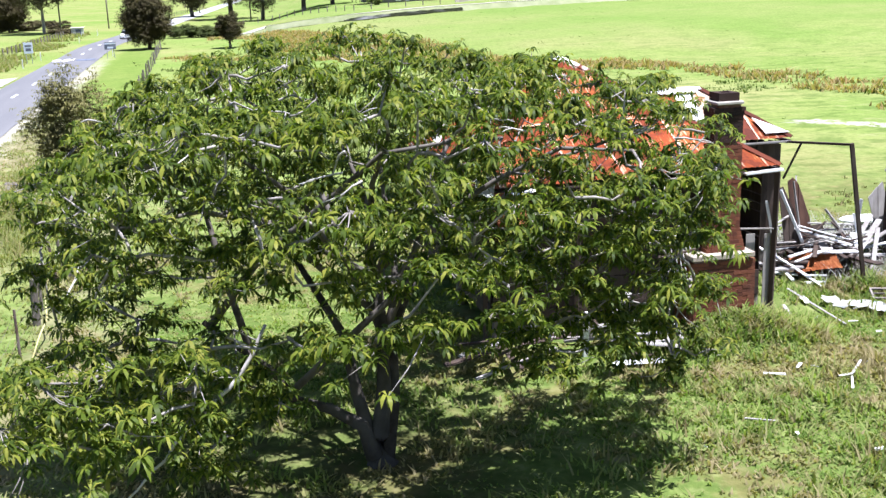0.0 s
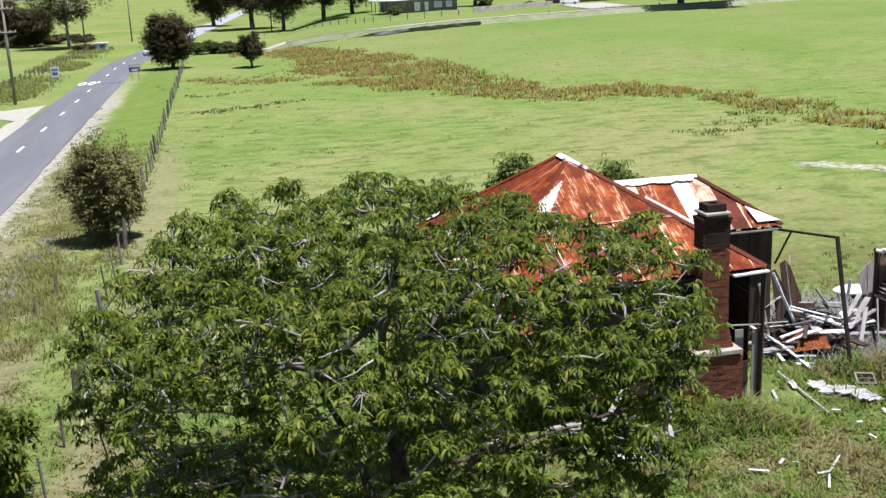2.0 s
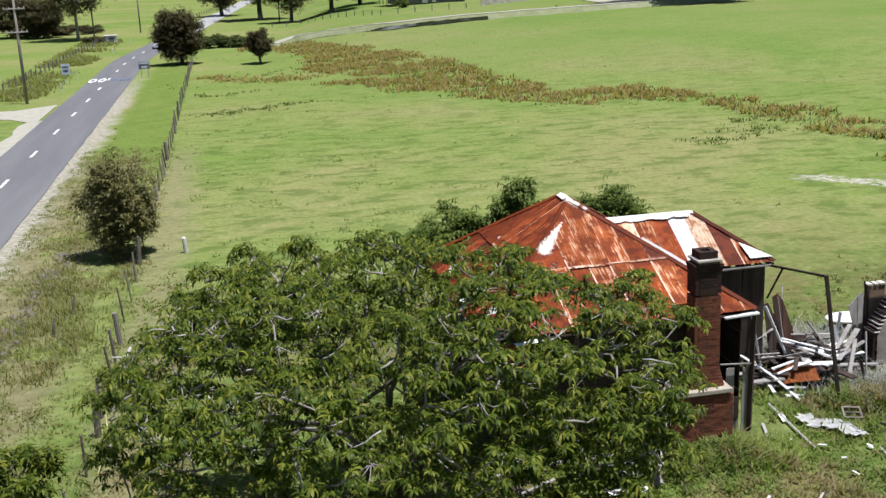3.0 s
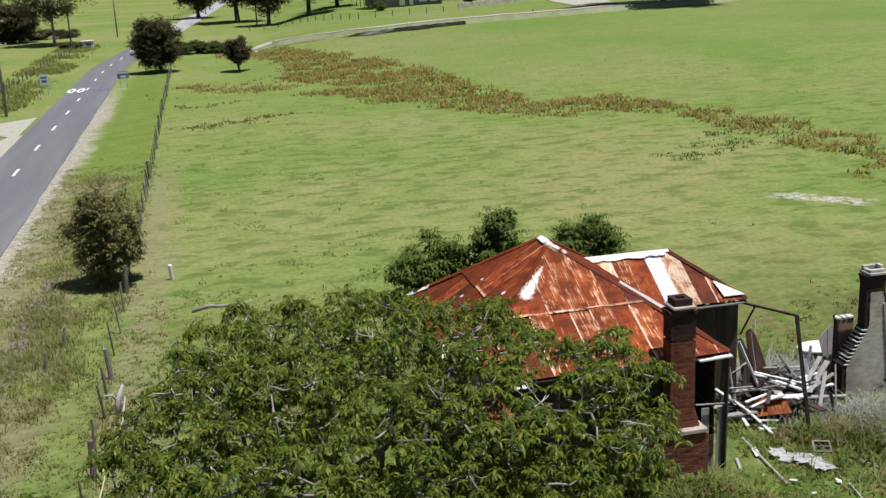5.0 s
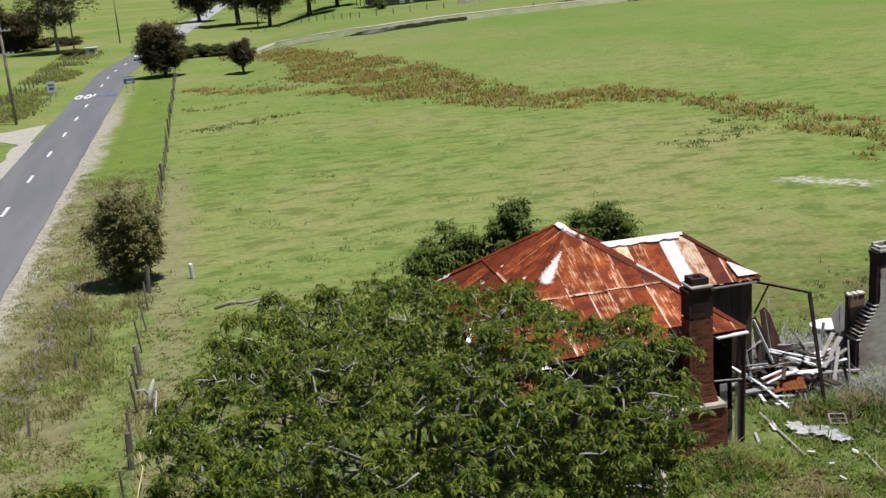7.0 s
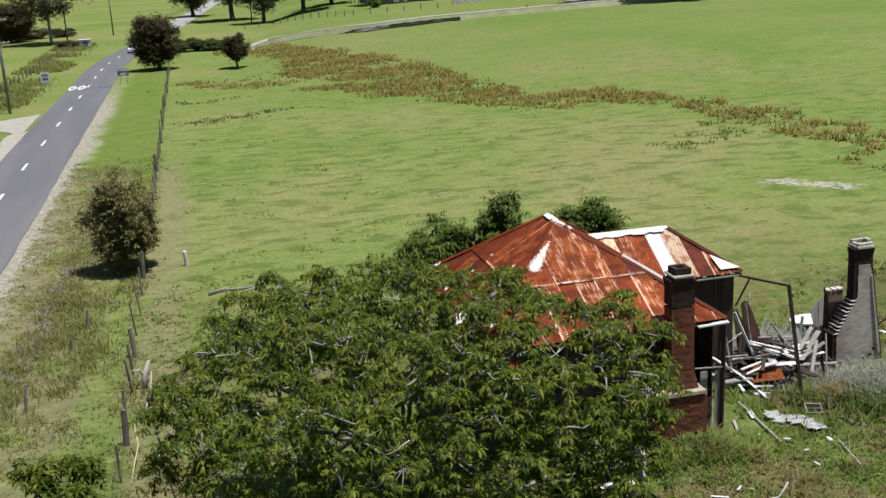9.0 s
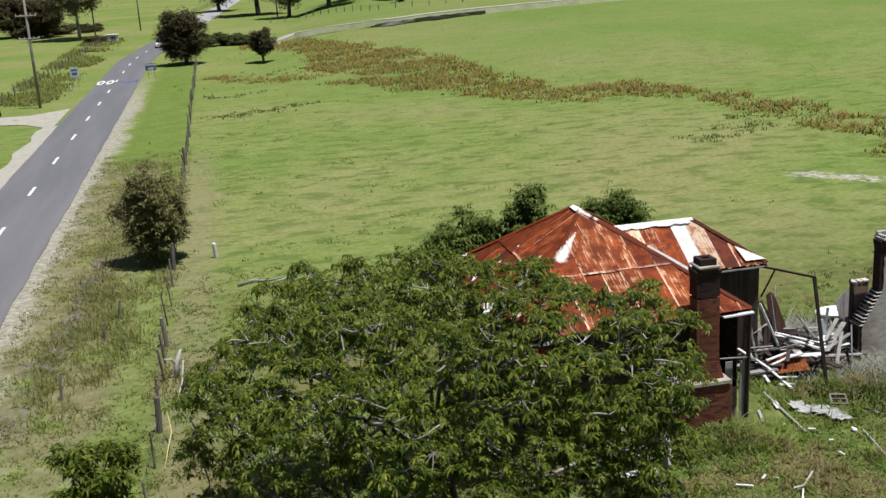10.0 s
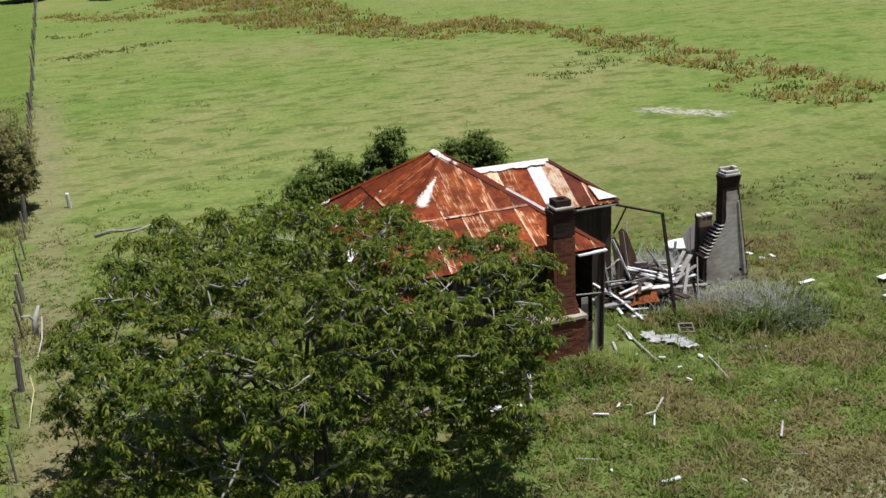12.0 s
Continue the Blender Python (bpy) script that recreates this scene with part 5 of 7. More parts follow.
# hedge shrubs; the last three, in dark leaves, stand in for a shadow line
for k, (x, y, r, h) in enumerate(((12.4, 122.5, 2.6, 2.3), (15.5, 122.8, 2.4, 2.0), (18.0, 121.0, 2.2, 1.7), (134.7, 177.9, 5.2, 1.9), (123.5, 174.9, 4.5, 1.8), (145.9, 182.4, 5.2, 1.9))):
    leafy("hedge_shade_shrub", (x, y, 0), h, r, 0.1, 0.1, LEAF_HEDGE if k < 3 else LEAF_DARK, "low rounded shrub of the hedge and shade line at the paddock edge", "bush", 60 + k, clumps=36, per=36, leaf=0.45 if k < 3 else 0.9)


# ---- fallen timber and scrap beside the house ----
def board_thing(a, b, w, d, material, label, name="fallen_board", group="fallen boards"):
    """One loose board from a to b, its ends split."""
    a, b = Vector(a), Vector(b)
    bm = bmesh.new()
    steep = abs((b - a).normalized().z) > 0.75
    beam(bm, a - (a + b) / 2, b - (a + b) / 2, w if steep else d, d if steep else w, 0.004)
    rr = random.Random(int(abs(a.x * 977 + b.y * 331) * 10))
    for v in bm.verts:
        v.co += Vector((rr.uniform(-0.012, 0.012), rr.uniform(-0.012, 0.012), rr.uniform(-0.006, 0.006)))
    ob = part(name, bm, material)
    ob.matrix_world = pose(*((a + b) / 2))
    return tagged(ob, label, "board" if "board" in name else name.replace("_", " "), group)


# heap of broken timber and iron beneath the boards, gap shade in its colour
heap_v, heap_f = [], []
rnd = random.Random(70)
HN = 34
for i in range(HN + 1):
    for k in range(HN + 1):
        u, v = 2 * i / HN - 1, 2 * k / HN - 1
        r = math.hypot(u, v)
        z = 0.45 * max(0.0, 1 - r * r) ** 0.8 * (0.6 + 0.5 * math.sin(5 * u + 2 * v) * math.sin(4 * v - u)) + (rnd.uniform(-0.12, 0.14) if r < 0.95 else 0)
        heap_v.append((31.3 + 1.9 * u, -44.2 + 1.2 * v, max(z, 0.0) - 0.06))
for i in range(HN):
    for k in range(HN):
        a = i * (HN + 1) + k
        heap_f.append((a, a + HN + 1, a + HN + 2, a + 1))
tagged(mesh_object("rubble_heap", heap_v, heap_f, WOOD_DARK), "heap of broken timber and rusted iron, gap shade in its dark colour", "rubble", kind="stuff")
rnd = random.Random(77)
for k in range(34):
    cx, cy = rnd.gauss(31.3, 1.1), rnd.gauss(-44.3, 0.8)
    if not 29.2 < cx < 33.3 or cy < -46.0 or cy > -42.4:
        continue
    pile = max(0.0, 0.6 - 0.22 * math.hypot(cx - 31.2, 1.2 * (cy + 44.5)))
    ang, rise = rnd.gauss(0.1, 0.7), rnd.gauss(0, 0.13)
    ln = rnd.uniform(0.5, 1.7)
    way = Vector((math.cos(ang) * math.cos(rise), math.sin(ang) * math.cos(rise), math.sin(rise)))
    mid = Vector((cx, cy, 0.08 + rnd.uniform(0.4, 1.0) * pile + abs(way.z) * ln / 2))
    mat, lab = rnd.choices([(WOOD_WHITE, "white-painted timber board fallen in the rubble"), (WOOD_GREY, "silver-grey weathered board fallen in the rubble"), (WOOD_DARK, "dark weathered board fallen in the rubble")], [1, 3, 12])[0]
    board_thing(mid - way * ln / 2, mid + way * ln / 2, rnd.choice([0.07, 0.10, 0.16, 0.25]), rnd.uniform(0.025, 0.05), mat, lab)
rnd = random.Random(78)
for k in range(28):
    cx, cy = rnd.gauss(31.4, 0.95), rnd.gauss(-44.35, 0.6)
    if not 29.5 < cx < 33.1 or cy < -45.9 or cy > -43.2:
        continue
    pile = max(0.0, 0.85 - 0.30 * math.hypot(cx - 31.3, 1.2 * (cy + 44.3)))
    ang, rise = rnd.choice([0.25, -0.5, 1.1, 2.2]) + rnd.gauss(0, 0.35), rnd.gauss(0.1, 0.28)
    ln = rnd.uniform(0.5, 1.5)
    way = Vector((math.cos(ang) * math.cos(rise), math.sin(ang) * math.cos(rise), math.sin(rise)))
    mid = Vector((cx, cy, 0.1 + rnd.uniform(0.55, 1.0) * pile + abs(way.z) * ln / 2))
    mat, lab = rnd.choices([(WOOD_WHITE, "short white-painted board in the rubble"), (WOOD_GREY, "short silver-grey board in the rubble"), (WOOD_DARK, "short dark weathered board in the rubble")], [5, 3, 8])[0]
    board_thing(mid - way * ln / 2, mid + way * ln / 2, rnd.choice([0.05, 0.07, 0.10, 0.14]), rnd.uniform(0.02, 0.04), mat, lab)
WHITE_LAB, GREY_LAB = "wide white-painted board thrown across the rubble", "long silver-grey board thrown across the rubble"


def rubble_board(a, b, w, m, lab):
    board_thing(a, b, 0.7 * w, 0.035, m, lab)


rubble_board((30.62, -45.0, 0.58), (31.75, -45.15, 0.55), 0.40, WOOD_WHITE, WHITE_LAB)
rubble_board((30.45, -44.1, 1.08), (31.75, -44.88, 0.66), 0.17, WOOD_WHITE, WHITE_LAB)
rubble_board((30.55, -44.3, 0.95), (31.3, -44.75, 0.72), 0.12, WOOD_GREY, GREY_LAB)
rubble_board((29.81, -44.97, 0.52), (30.72, -44.74, 0.62), 0.13, WOOD_WHITE, WHITE_LAB)
rubble_board((29.5, -44.2, 1.95), (29.75, -44.4, 0.3), 0.09, WOOD_WHITE, "white prop leaning on the wing wall")
rubble_board((29.4, -44.35, 0.78), (30.3, -44.45, 0.78), 0.07, WOOD_GREY, "grey rail lying across the rubble")
rubble_board((29.5, -44.3, 0.62), (29.6, -44.95, 0.22), 0.11, WOOD_WHITE, "white crooked prop at the rubble's edge")
rubble_board((29.6, -44.85, 0.24), (29.48, -45.75, 0.10), 0.12, WOOD_WHITE, "white crooked prop at the rubble's edge")
rubble_board((29.3, -44.95, 0.12), (29.85, -45.35, 0.12), 0.26, WOOD_WHITE, "white board lying in the grass")
rubble_board((30.0, -44.05, 2.2), (30.5, -44.45, 0.75), 0.10, WOOD_WHITE, "white batten leaning on the dark wall panels")
rubble_board((30.44, -43.95, 2.4), (30.62, -44.25, 0.5), 0.07, WOOD_GREY, "grey batten leaning on the dark wall panels")
rubble_board((29.62, -44.15, 1.15), (30.25, -44.1, 1.45), 0.10, WOOD_GREY, "grey rail propped between the wall panels")
rubble_board((30.43, -44.35, 1.2), (32.2, -44.5, 0.62), 0.20, WOOD_WHITE, WHITE_LAB)
rubble_board((30.5, -44.5, 1.0), (32.1, -44.75, 0.42), 0.09, WOOD_DARK, "dark board across the rubble")
rubble_board((30.9, -44.05, 1.18), (32.5, -43.95, 0.98), 0.12, WOOD_GREY, GREY_LAB)
rubble_board((31.5, -43.9, 1.5), (31.98, -44.5, 0.6), 0.09, WOOD_GREY, "grey stud leaning across the rubble")
rubble_board((32.05, -44.85, 0.5), (33.25, -43.9, 1.05), 0.24, WOOD_GREY, "wide silver-grey plank sloping up to the ruined chimney")
rubble_board((32.0, -44.6, 0.55), (33.1, -43.7, 1.15), 0.18, WOOD_GREY, GREY_LAB)
rubble_board((32.45, -44.0, 0.9), (32.5, -44.1, 1.75), 0.13, WOOD_WHITE, "pale board standing in the rubble")
rubble_board((29.3, -44.6, 0.72), (30.45, -44.65, 0.72), 0.06, WOOD_DARK, "charred dark beam across the rubble")
rubble_board((29.15, -44.2, 0.75), (29.75, -45.1, 0.35), 0.16, WOOD_WHITE, "white crooked prop at the rubble's edge")
rubble_board((29.75, -45.05, 0.35), (29.95, -46.4, 0.06), 0.12, WOOD_WHITE, "white crooked prop at the rubble's edge")
rubble_board((29.9, -45.15, 0.42), (31.1, -44.85, 0.6), 0.14, WOOD_WHITE, "white board edging the rusted sheet")
rubble_board((32.95, -44.8, 1.3), (32.55, -45.6, -0.05), 0.2, WOOD_GREY, "broad grey plank leaning in the thicket")
rubble_board((32.4, -45.5, 0.7), (32.45, -45.7, -0.05), 0.12, WOOD_DARK, "dark stump of a post in the thicket")
rubble_board((29.85, -43.8, 1.0), (30.45, -43.65, 1.14), 0.12, WOOD_GREY, GREY_LAB)
rubble_board((31.95, -44.78, 0.48), (33.16, -44.45, 0.85), 0.2, WOOD_GREY, GREY_LAB)
rubble_board((32.2, -44.5, 0.42), (33.05, -44.6, 0.55), 0.18, WOOD_WHITE, WHITE_LAB)
rubble_board((32.08, -45.4, 0.05), (32.8, -44.5, 0.98), 0.16, WOOD_GREY, "grey plank leaning towards the ruined chimney")
rubble_board((32.3, -44.1, 1.35), (32.5, -44.25, 0.3), 0.16, WOOD_WHITE, "pale board standing in the rubble")
rubble_board((31.66, -44.0, 1.15), (31.9, -44.75, 0.5), 0.10, WOOD_DARK, "dark board across the rubble")
rubble_board((31.2, -44.02, 0.95), (32.35, -43.88, 0.85), 0.09, WOOD_GREY, GREY_LAB)
rubble_board((31.8, -44.3, 0.76), (32.85, -44.1, 0.78), 0.10, WOOD_WHITE, WHITE_LAB)
rubble_board((30.65, -45.4, 0.2), (31.45, -45.1, 0.42), 0.13, WOOD_GREY, GREY_LAB)
rubble_board((29.7, -46.0, 0.08), (30.2, -46.08, 0.08), 0.16, WOOD_WHITE, "white board lying in the grass")
rubble_board((29.95, -45.55, 0.13), (30.5, -45.72, 0.13), 0.08, WOOD_WHITE, "white board edging the bent roofing sheet")
rubble_board((31.1, -43.2, 0.2), (31.5, -42.3, 2.2), 0.06, WOOD_GREY, "thin grey stud sticking up from the rubble")
rubble_board((35.3, -42.9, 0.2), (36.2, -42.1, 1.1), 0.08, WOOD_DARK, "dark stud behind the ruined chimney")
rubble_board((35.2, -43.0, 0.1), (36.4, -43.2, 0.9), 0.07, WOOD_DARK, "dark stud behind the ruined chimney")
rubble_board((33.55, -44.2, 0.0), (33.6, -43.6, 2.5), 0.05, WOOD_DARK, "thin dark stud standing beside the ruined chimney")


def grass_board(a, b, w, m, lab):
    board_thing(a, b, w, 0.02, m, lab, group="boards in the grass")


grass_board((22.65, -50.2, 0.09), (23.75, -50.35, 0.11), 0.30, WOOD_WHITE, "short white plank lying in the grass")
grass_board((28.95, -46.4, 0.1), (28.75, -49.3, 0.06), 0.06, WOOD_GREY, "long pale pole lying in the grass")
grass_board((31.2, -48.4, 0.08), (32.6, -51.2, 0.06), 0.035, WOOD_GREY, "thin grey pole lying in the grass")
grass_board((26.6, -52.9, 0.07), (26.9, -52.4, 0.1), 0.04, WOOD_WHITE, "short pale stick lying in the grass")
grass_board((28.9, -55.6, 0.06), (29.4, -55.8, 0.06), 0.035, WOOD_GREY, "grey stick lying in the grass")
grass_board((23.9, -53.6, 0.06), (24.4, -53.9, 0.06), 0.04, WOOD_GREY, "grey stick lying in the grass")
grass_board((25.4, -51.6, 0.06), (25.8, -51.8, 0.06), 0.06, WOOD_WHITE, "pale plank end lying in the grass")
grass_board((36.5, -45.9, 0.07), (37.2, -45.8, 0.07), 0.16, WOOD_WHITE, "white board lying in the grass")
grass_board((28.17, -47.56, 0.08), (27.44, -49.72, 0.08), 0.07, DEAD_WOOD, "pale weathered pole lying in the grass")
grass_board((26.70, -52.26, 0.08), (27.03, -52.22, 0.08), 0.05, DEAD_WOOD, "pale bent stick lying in the grass")
grass_board((27.03, -52.22, 0.08), (27.66, -51.57, 0.08), 0.05, DEAD_WOOD, "pale bent stick lying in the grass")
grass_board((25.32, -55.51, 0.08), (25.85, -55.49, 0.08), 0.09, WOOD_WHITE, "white stick lying in the grass")
grass_board((29.33, -54.81, 0.08), (29.87, -54.13, 0.08), 0.04, DEAD_WOOD, "pale stick lying in the grass")
grass_board((30.33, -49.76, 0.08), (30.00, -51.34, 0.08), 0.03, DEAD_WOOD, "thin pale stick lying in the grass")
grass_board((28.94, -47.08, 0.08), (28.81, -47.62, 0.08), 0.14, WOOD_WHITE, "short white board scrap lying in the grass")
grass_board((32.24, -49.88, 0.08), (32.44, -50.02, 0.08), 0.12, WOOD_WHITE, "short white board scrap lying in the grass")
grass_board((36.78, -42.31, 0.08), (36.79, -42.60, 0.08), 0.16, WOOD_WHITE, "white board scrap behind the ruined chimney")
grass_board((36.88, -43.01, 0.08), (36.91, -43.23, 0.08), 0.18, WOOD_WHITE, "white board scrap behind the ruined chimney")
grass_board((37.39, -42.91, 0.08), (37.39, -43.20, 0.08), 0.14, WOOD_WHITE, "white board scrap behind the ruined chimney")
grass_board((39.2, -46.9, 0.16), (40.4, -46.7, 0.18), 0.30, WOOD_WHITE, "wide white plank lying in the rough grass")
grass_board((38.3, -48.3, 0.10), (40.2, -48.05, 0.14), 0.34, WOOD_WHITE, "wide white plank lying in the rough grass")
grass_board((38.6, -47.9, 0.18), (38.9, -48.9, 0.22), 0.12, WOOD_GREY, "grey batten lying across a white plank")


def wall_panel(outline, y, lean, material, label):
    """A leaning piece of boarded wall: its outline in x and z, on boards with a small step between them."""
    panel = thing("wall_panel", (outline[0][0], y, 0.0), label, "wall panel", "fallen wall panels")
    xs = [p[0] for p in outline]
    lo, hi, n = min(xs), max(xs), max(2, int((max(xs) - min(xs)) / 0.15))
    for k in range(n):
        a, b = lo + (hi - lo) * k / n, lo + (hi - lo) * (k + 1) / n - 0.008
        ends = []
        for x in (a, b):
            cross = [z0 + (z1 - z0) * (x - x0) / (x1 - x0) for (x0, z0), (x1, z1) in zip(outline, outline[1:] + outline[:1]) if min(x0, x1) - 1e-6 <= x <= max(x0, x1) + 1e-6 and x0 != x1]
            ends.append((min(cross), max(cross)))
        if max(e[1] - e[0] for e in ends) < 0.08:
            continue
        bm = bmesh.new()
        off = 0.012 * (k % 2)
        front = [bm.verts.new((x - outline[0][0], off + lean * (z - 0.5), z)) for x, z in ((a, ends[0][0]), (b, ends[1][0]), (b, ends[1][1]), (a, ends[0][1]))]
        bm.faces.new(front)
        grown = bmesh.ops.extrude_face_region(bm, geom=bm.faces[:])
        bmesh.ops.translate(bm, vec=(0, 0.03, 0), verts=[g for g in grown["geom"] if isinstance(g, bmesh.types.BMVert)])
        part("board", bm, material, panel)


wall_panel([(30.0, 2.2), (30.12, 2.3), (30.5, 1.5), (30.75, 0.1), (30.2, 0.1)], -44.15, 0.12, WOOD_DARK, "dark torn piece of boarded wall leaning in the rubble")
wall_panel([(30.38, 2.35), (30.62, 2.5), (31.05, 1.3), (31.2, 0.15), (30.6, 0.15)], -43.95, 0.10, BROWN_BOARD, "rust-brown torn piece of boarded wall leaning in the rubble")
wall_panel([(31.0, 0.95), (31.7, 1.0), (31.8, 0.1), (31.05, 0.1)], -43.7, 0.25, WOOD_DARK, "dark low piece of boarded wall in the rubble")
wall_panel([(33.35, 1.55), (33.9, 2.05), (34.0, 1.2), (33.9, 0.1), (33.7, 0.1)], -43.3, 0.12, WOOD_GREY, "silver-grey sheet of boards leaning by the ruined chimney")

# fallen verandah timber under the tree
rnd = random.Random(19)
for k in range(17):
    cx, cy = rnd.uniform(19.6, 24.3), rnd.uniform(-50.2, -48.9)
    ang = rnd.choice([0.05, 0.1, 1.4]) + rnd.gauss(0, 0.25)
    ln, lift = rnd.uniform(0.7, 2.2), rnd.gauss(0.05, 0.14)
    way = Vector((math.cos(ang), math.sin(ang), lift)).normalized()
    mid = Vector((cx, cy, 0.12 + abs(way.z) * ln / 2 + rnd.uniform(0, 0.55)))
    board_thing(mid - way * ln / 2, mid + way * ln / 2, rnd.uniform(0.08, 0.16), 0.04, rnd.choice([WOOD_GREY, WOOD_GREY, WOOD_DARK]), "weathered verandah board fallen before the farmhouse", group="verandah boards")


def iron_sheet(loc, size, turn, material, label, group="loose roofing sheets", curl=0.08):
    """A loose corrugated sheet, bent."""
    nu, nv = 36, 6
    verts, faces = [], []
    for j in range(nv + 1):
        for i in range(nu + 1):
            u, v = i / nu - 0.5, j / nv - 0.5
            verts.append((u * size[0], v * size[1], 0.012 * math.cos(i * math.pi / 1.5) + curl * (4 * v * v - 0.3) * math.cos(2.2 * u)))
    w = nu + 1
    faces = [(j * w + i, j * w + i + 1, (j + 1) * w + i + 1, (j + 1) * w + i) for j in range(nv) for i in range(nu)]
    bm = bmesh.new()
    vs = [bm.verts.new(v) for v in verts]
    for f in faces:
        bm.faces.new([vs[i] for i in f])
    bmesh.ops.solidify(bm, geom=bm.faces[:], thickness=0.003)
    ob = part("roofing_sheet", bm, material, smooth=True)
    ob.matrix_world = pose(*loc, *turn)
    return tagged(ob, label, "roofing sheet", group)


ORANGE_IRON = plain("bright_orange_rust", (0.34, 0.085, 0.018), (0.54, 0.20, 0.06), 5.0, 0.75, stain=(0.16, 0.05, 0.02), stain_amount=0.6)
iron_sheet((30.45, -45.2, 0.36), (1.25, 0.75), (24, -6, -14), ORANGE_IRON, "bent rust-orange roofing sheet lying in the rubble")
bm = bmesh.new()
grid, rnd = [], random.Random(58)
for j in range(7):
    for i in range(13):
        u, v = i / 12 - 0.5, j / 6 - 0.5
        pinch = 1 - 0.35 * abs(math.sin(4.0 * u + 0.6))
        grid.append(bm.verts.new((1.75 * u + rnd.uniform(-0.03, 0.03) + 0.25 * v, 0.95 * v * pinch + 0.16 * math.sin(5 * u) + rnd.uniform(-0.03, 0.03), 0.05 + 0.05 * math.sin(7 * u + 3 * v) + rnd.uniform(-0.02, 0.05))))
for j in range(6):
    for i in range(12):
        if (i, j) in ((6, 0), (10, 5), (11, 5), (0, 0), (1, 5), (0, 5), (3, 0)):
            continue
        bm.faces.new((grid[13 * j + i], grid[13 * j + i + 1], grid[13 * j + i + 14], grid[13 * j + i + 13]))
bmesh.ops.solidify(bm, geom=bm.faces[:], thickness=0.004)
torn = part("torn_sheet", bm, WHITE_SHEET)
torn.matrix_world = pose(29.85, -48.2, 0.06, 0, 0, -72)
tagged(torn, "torn crumpled white sheet lying in the grass", "sheet")
iron_sheet((33.85, -43.6, 1.2), (0.4, 0.9), (60, 20, 30), WOOD_GREY, "grey roofing sheet leaning on the ruined chimney")
iron_sheet((20.75, -49.15, 3.35), (0.75, 0.9), (42, 6, 4), RUST_ORANGE, "sagging rust-orange verandah roofing sheet")
iron_sheet((20.25, -48.95, 3.85), (0.42, 0.55), (48, 10, -12), WHITE_SHEET, "curled white roofing scrap at the eave", curl=0.16)
board_thing((22.35, -49.3, -0.1), (22.4, -49.3, 1.0), 0.1, 0.1, WOOD_WHITE, "short white verandah post still standing before the farmhouse", "verandah_post", "verandah posts")
for a, b, m in (((21.5, -49.35, 0.62), (23.6, -49.4, 0.72), WOOD_GREY), ((21.9, -49.2, 0.35), (24.2, -49.5, 0.42), WOOD_GREY), ((22.9, -49.6, 0.95), (23.5, -49.0, 1.25), WOOD_GREY), ((23.2, -49.6, 0.25), (24.6, -49.75, 0.3), WOOD_GREY)):
    board_thing(a, b, 0.12, 0.04, m, "pale verandah rail fallen before the farmhouse", group="verandah boards")

# the leaning frame of the lost wing
frame_thing = thing("leaning_timber_frame", (30.4, -46.4, 0), "dark timber post with a beam to the wing roof", "timber frame")
bm = bmesh.new()
beam(bm, (-0.5, 2.05, 3.58), (0.15, 0.0, 3.74), 0.06, 0.08)
part("beam", bm, WOOD_DARK, frame_thing)
bm = bmesh.new()
beam(bm, (0.14, -0.04, 3.78), (0.70, -0.15, -0.2), 0.10, 0.09)
part("post", bm, WOOD_DARK, frame_thing)
bm = bmesh.new()
beam(bm, (-0.35, 1.5, 3.6), (-0.6, 1.9, 2.6), 0.05, 0.05)
part("brace", bm, WOOD_DARK, frame_thing)

for loc, size, turn in (((20.2, -46.1, 3.86), (0.5, 0.34), (0, -30, 70)), ((20.55, -47.6, 4.05), (0.4, 0.3), (0, -30, 20)), ((21.2, -48.9, 3.68), (0.7, 0.16), (4, 0, 6)), ((20.5, -43.2, 4.05), (0.4, 0.15), (0, -32, 50))):
    bm = bmesh.new()
    box(bm, (0, 0, 0), (*size, 0.02))
    bmesh.ops.subdivide_edges(bm, edges=bm.edges[:], cuts=2, use_grid_fill=True)
    rr = random.Random(int(loc[1] * -100))
    for v in bm.verts:
        v.co += Vector((rr.uniform(-0.04, 0.04), rr.uniform(-0.04, 0.04), 0.03 * math.sin(9 * v.co.x)))
    ob = part("loose_flashing", bm, WHITE_SHEET)
    ob.matrix_world = pose(*loc, *turn)
    tagged(ob, "bent white flashing lying on the rusted roof edge", "flashing", "loose flashings")

# old tank lid, window sash, small scrap
bm = bmesh.new()
tube(bm, [(0, 0, 0), (0, 0, 0.26), (0, 0, 0.3)], [0.6, 0.62, 0.58], 24)
tank = part("water_tank", bm, WOOD_POST)
tank.matrix_world = pose(34.65, -41.15, 0.0)
tagged(tank, "low round grey water tank stand", "tank")
bm = bmesh.new()
tube(bm, [(0, 0, 0), (0, 0, 0.06), (0, 0, 0.08)], [0.74, 0.76, 0.72], 24)
lid = part("round_cover", bm, WOOD_WHITE, smooth=False)
lid.matrix_world = pose(34.65, -41.15, 0.36, -6, -2, 0)
tagged(lid, "round white cover lying on the tank stand", "cover")

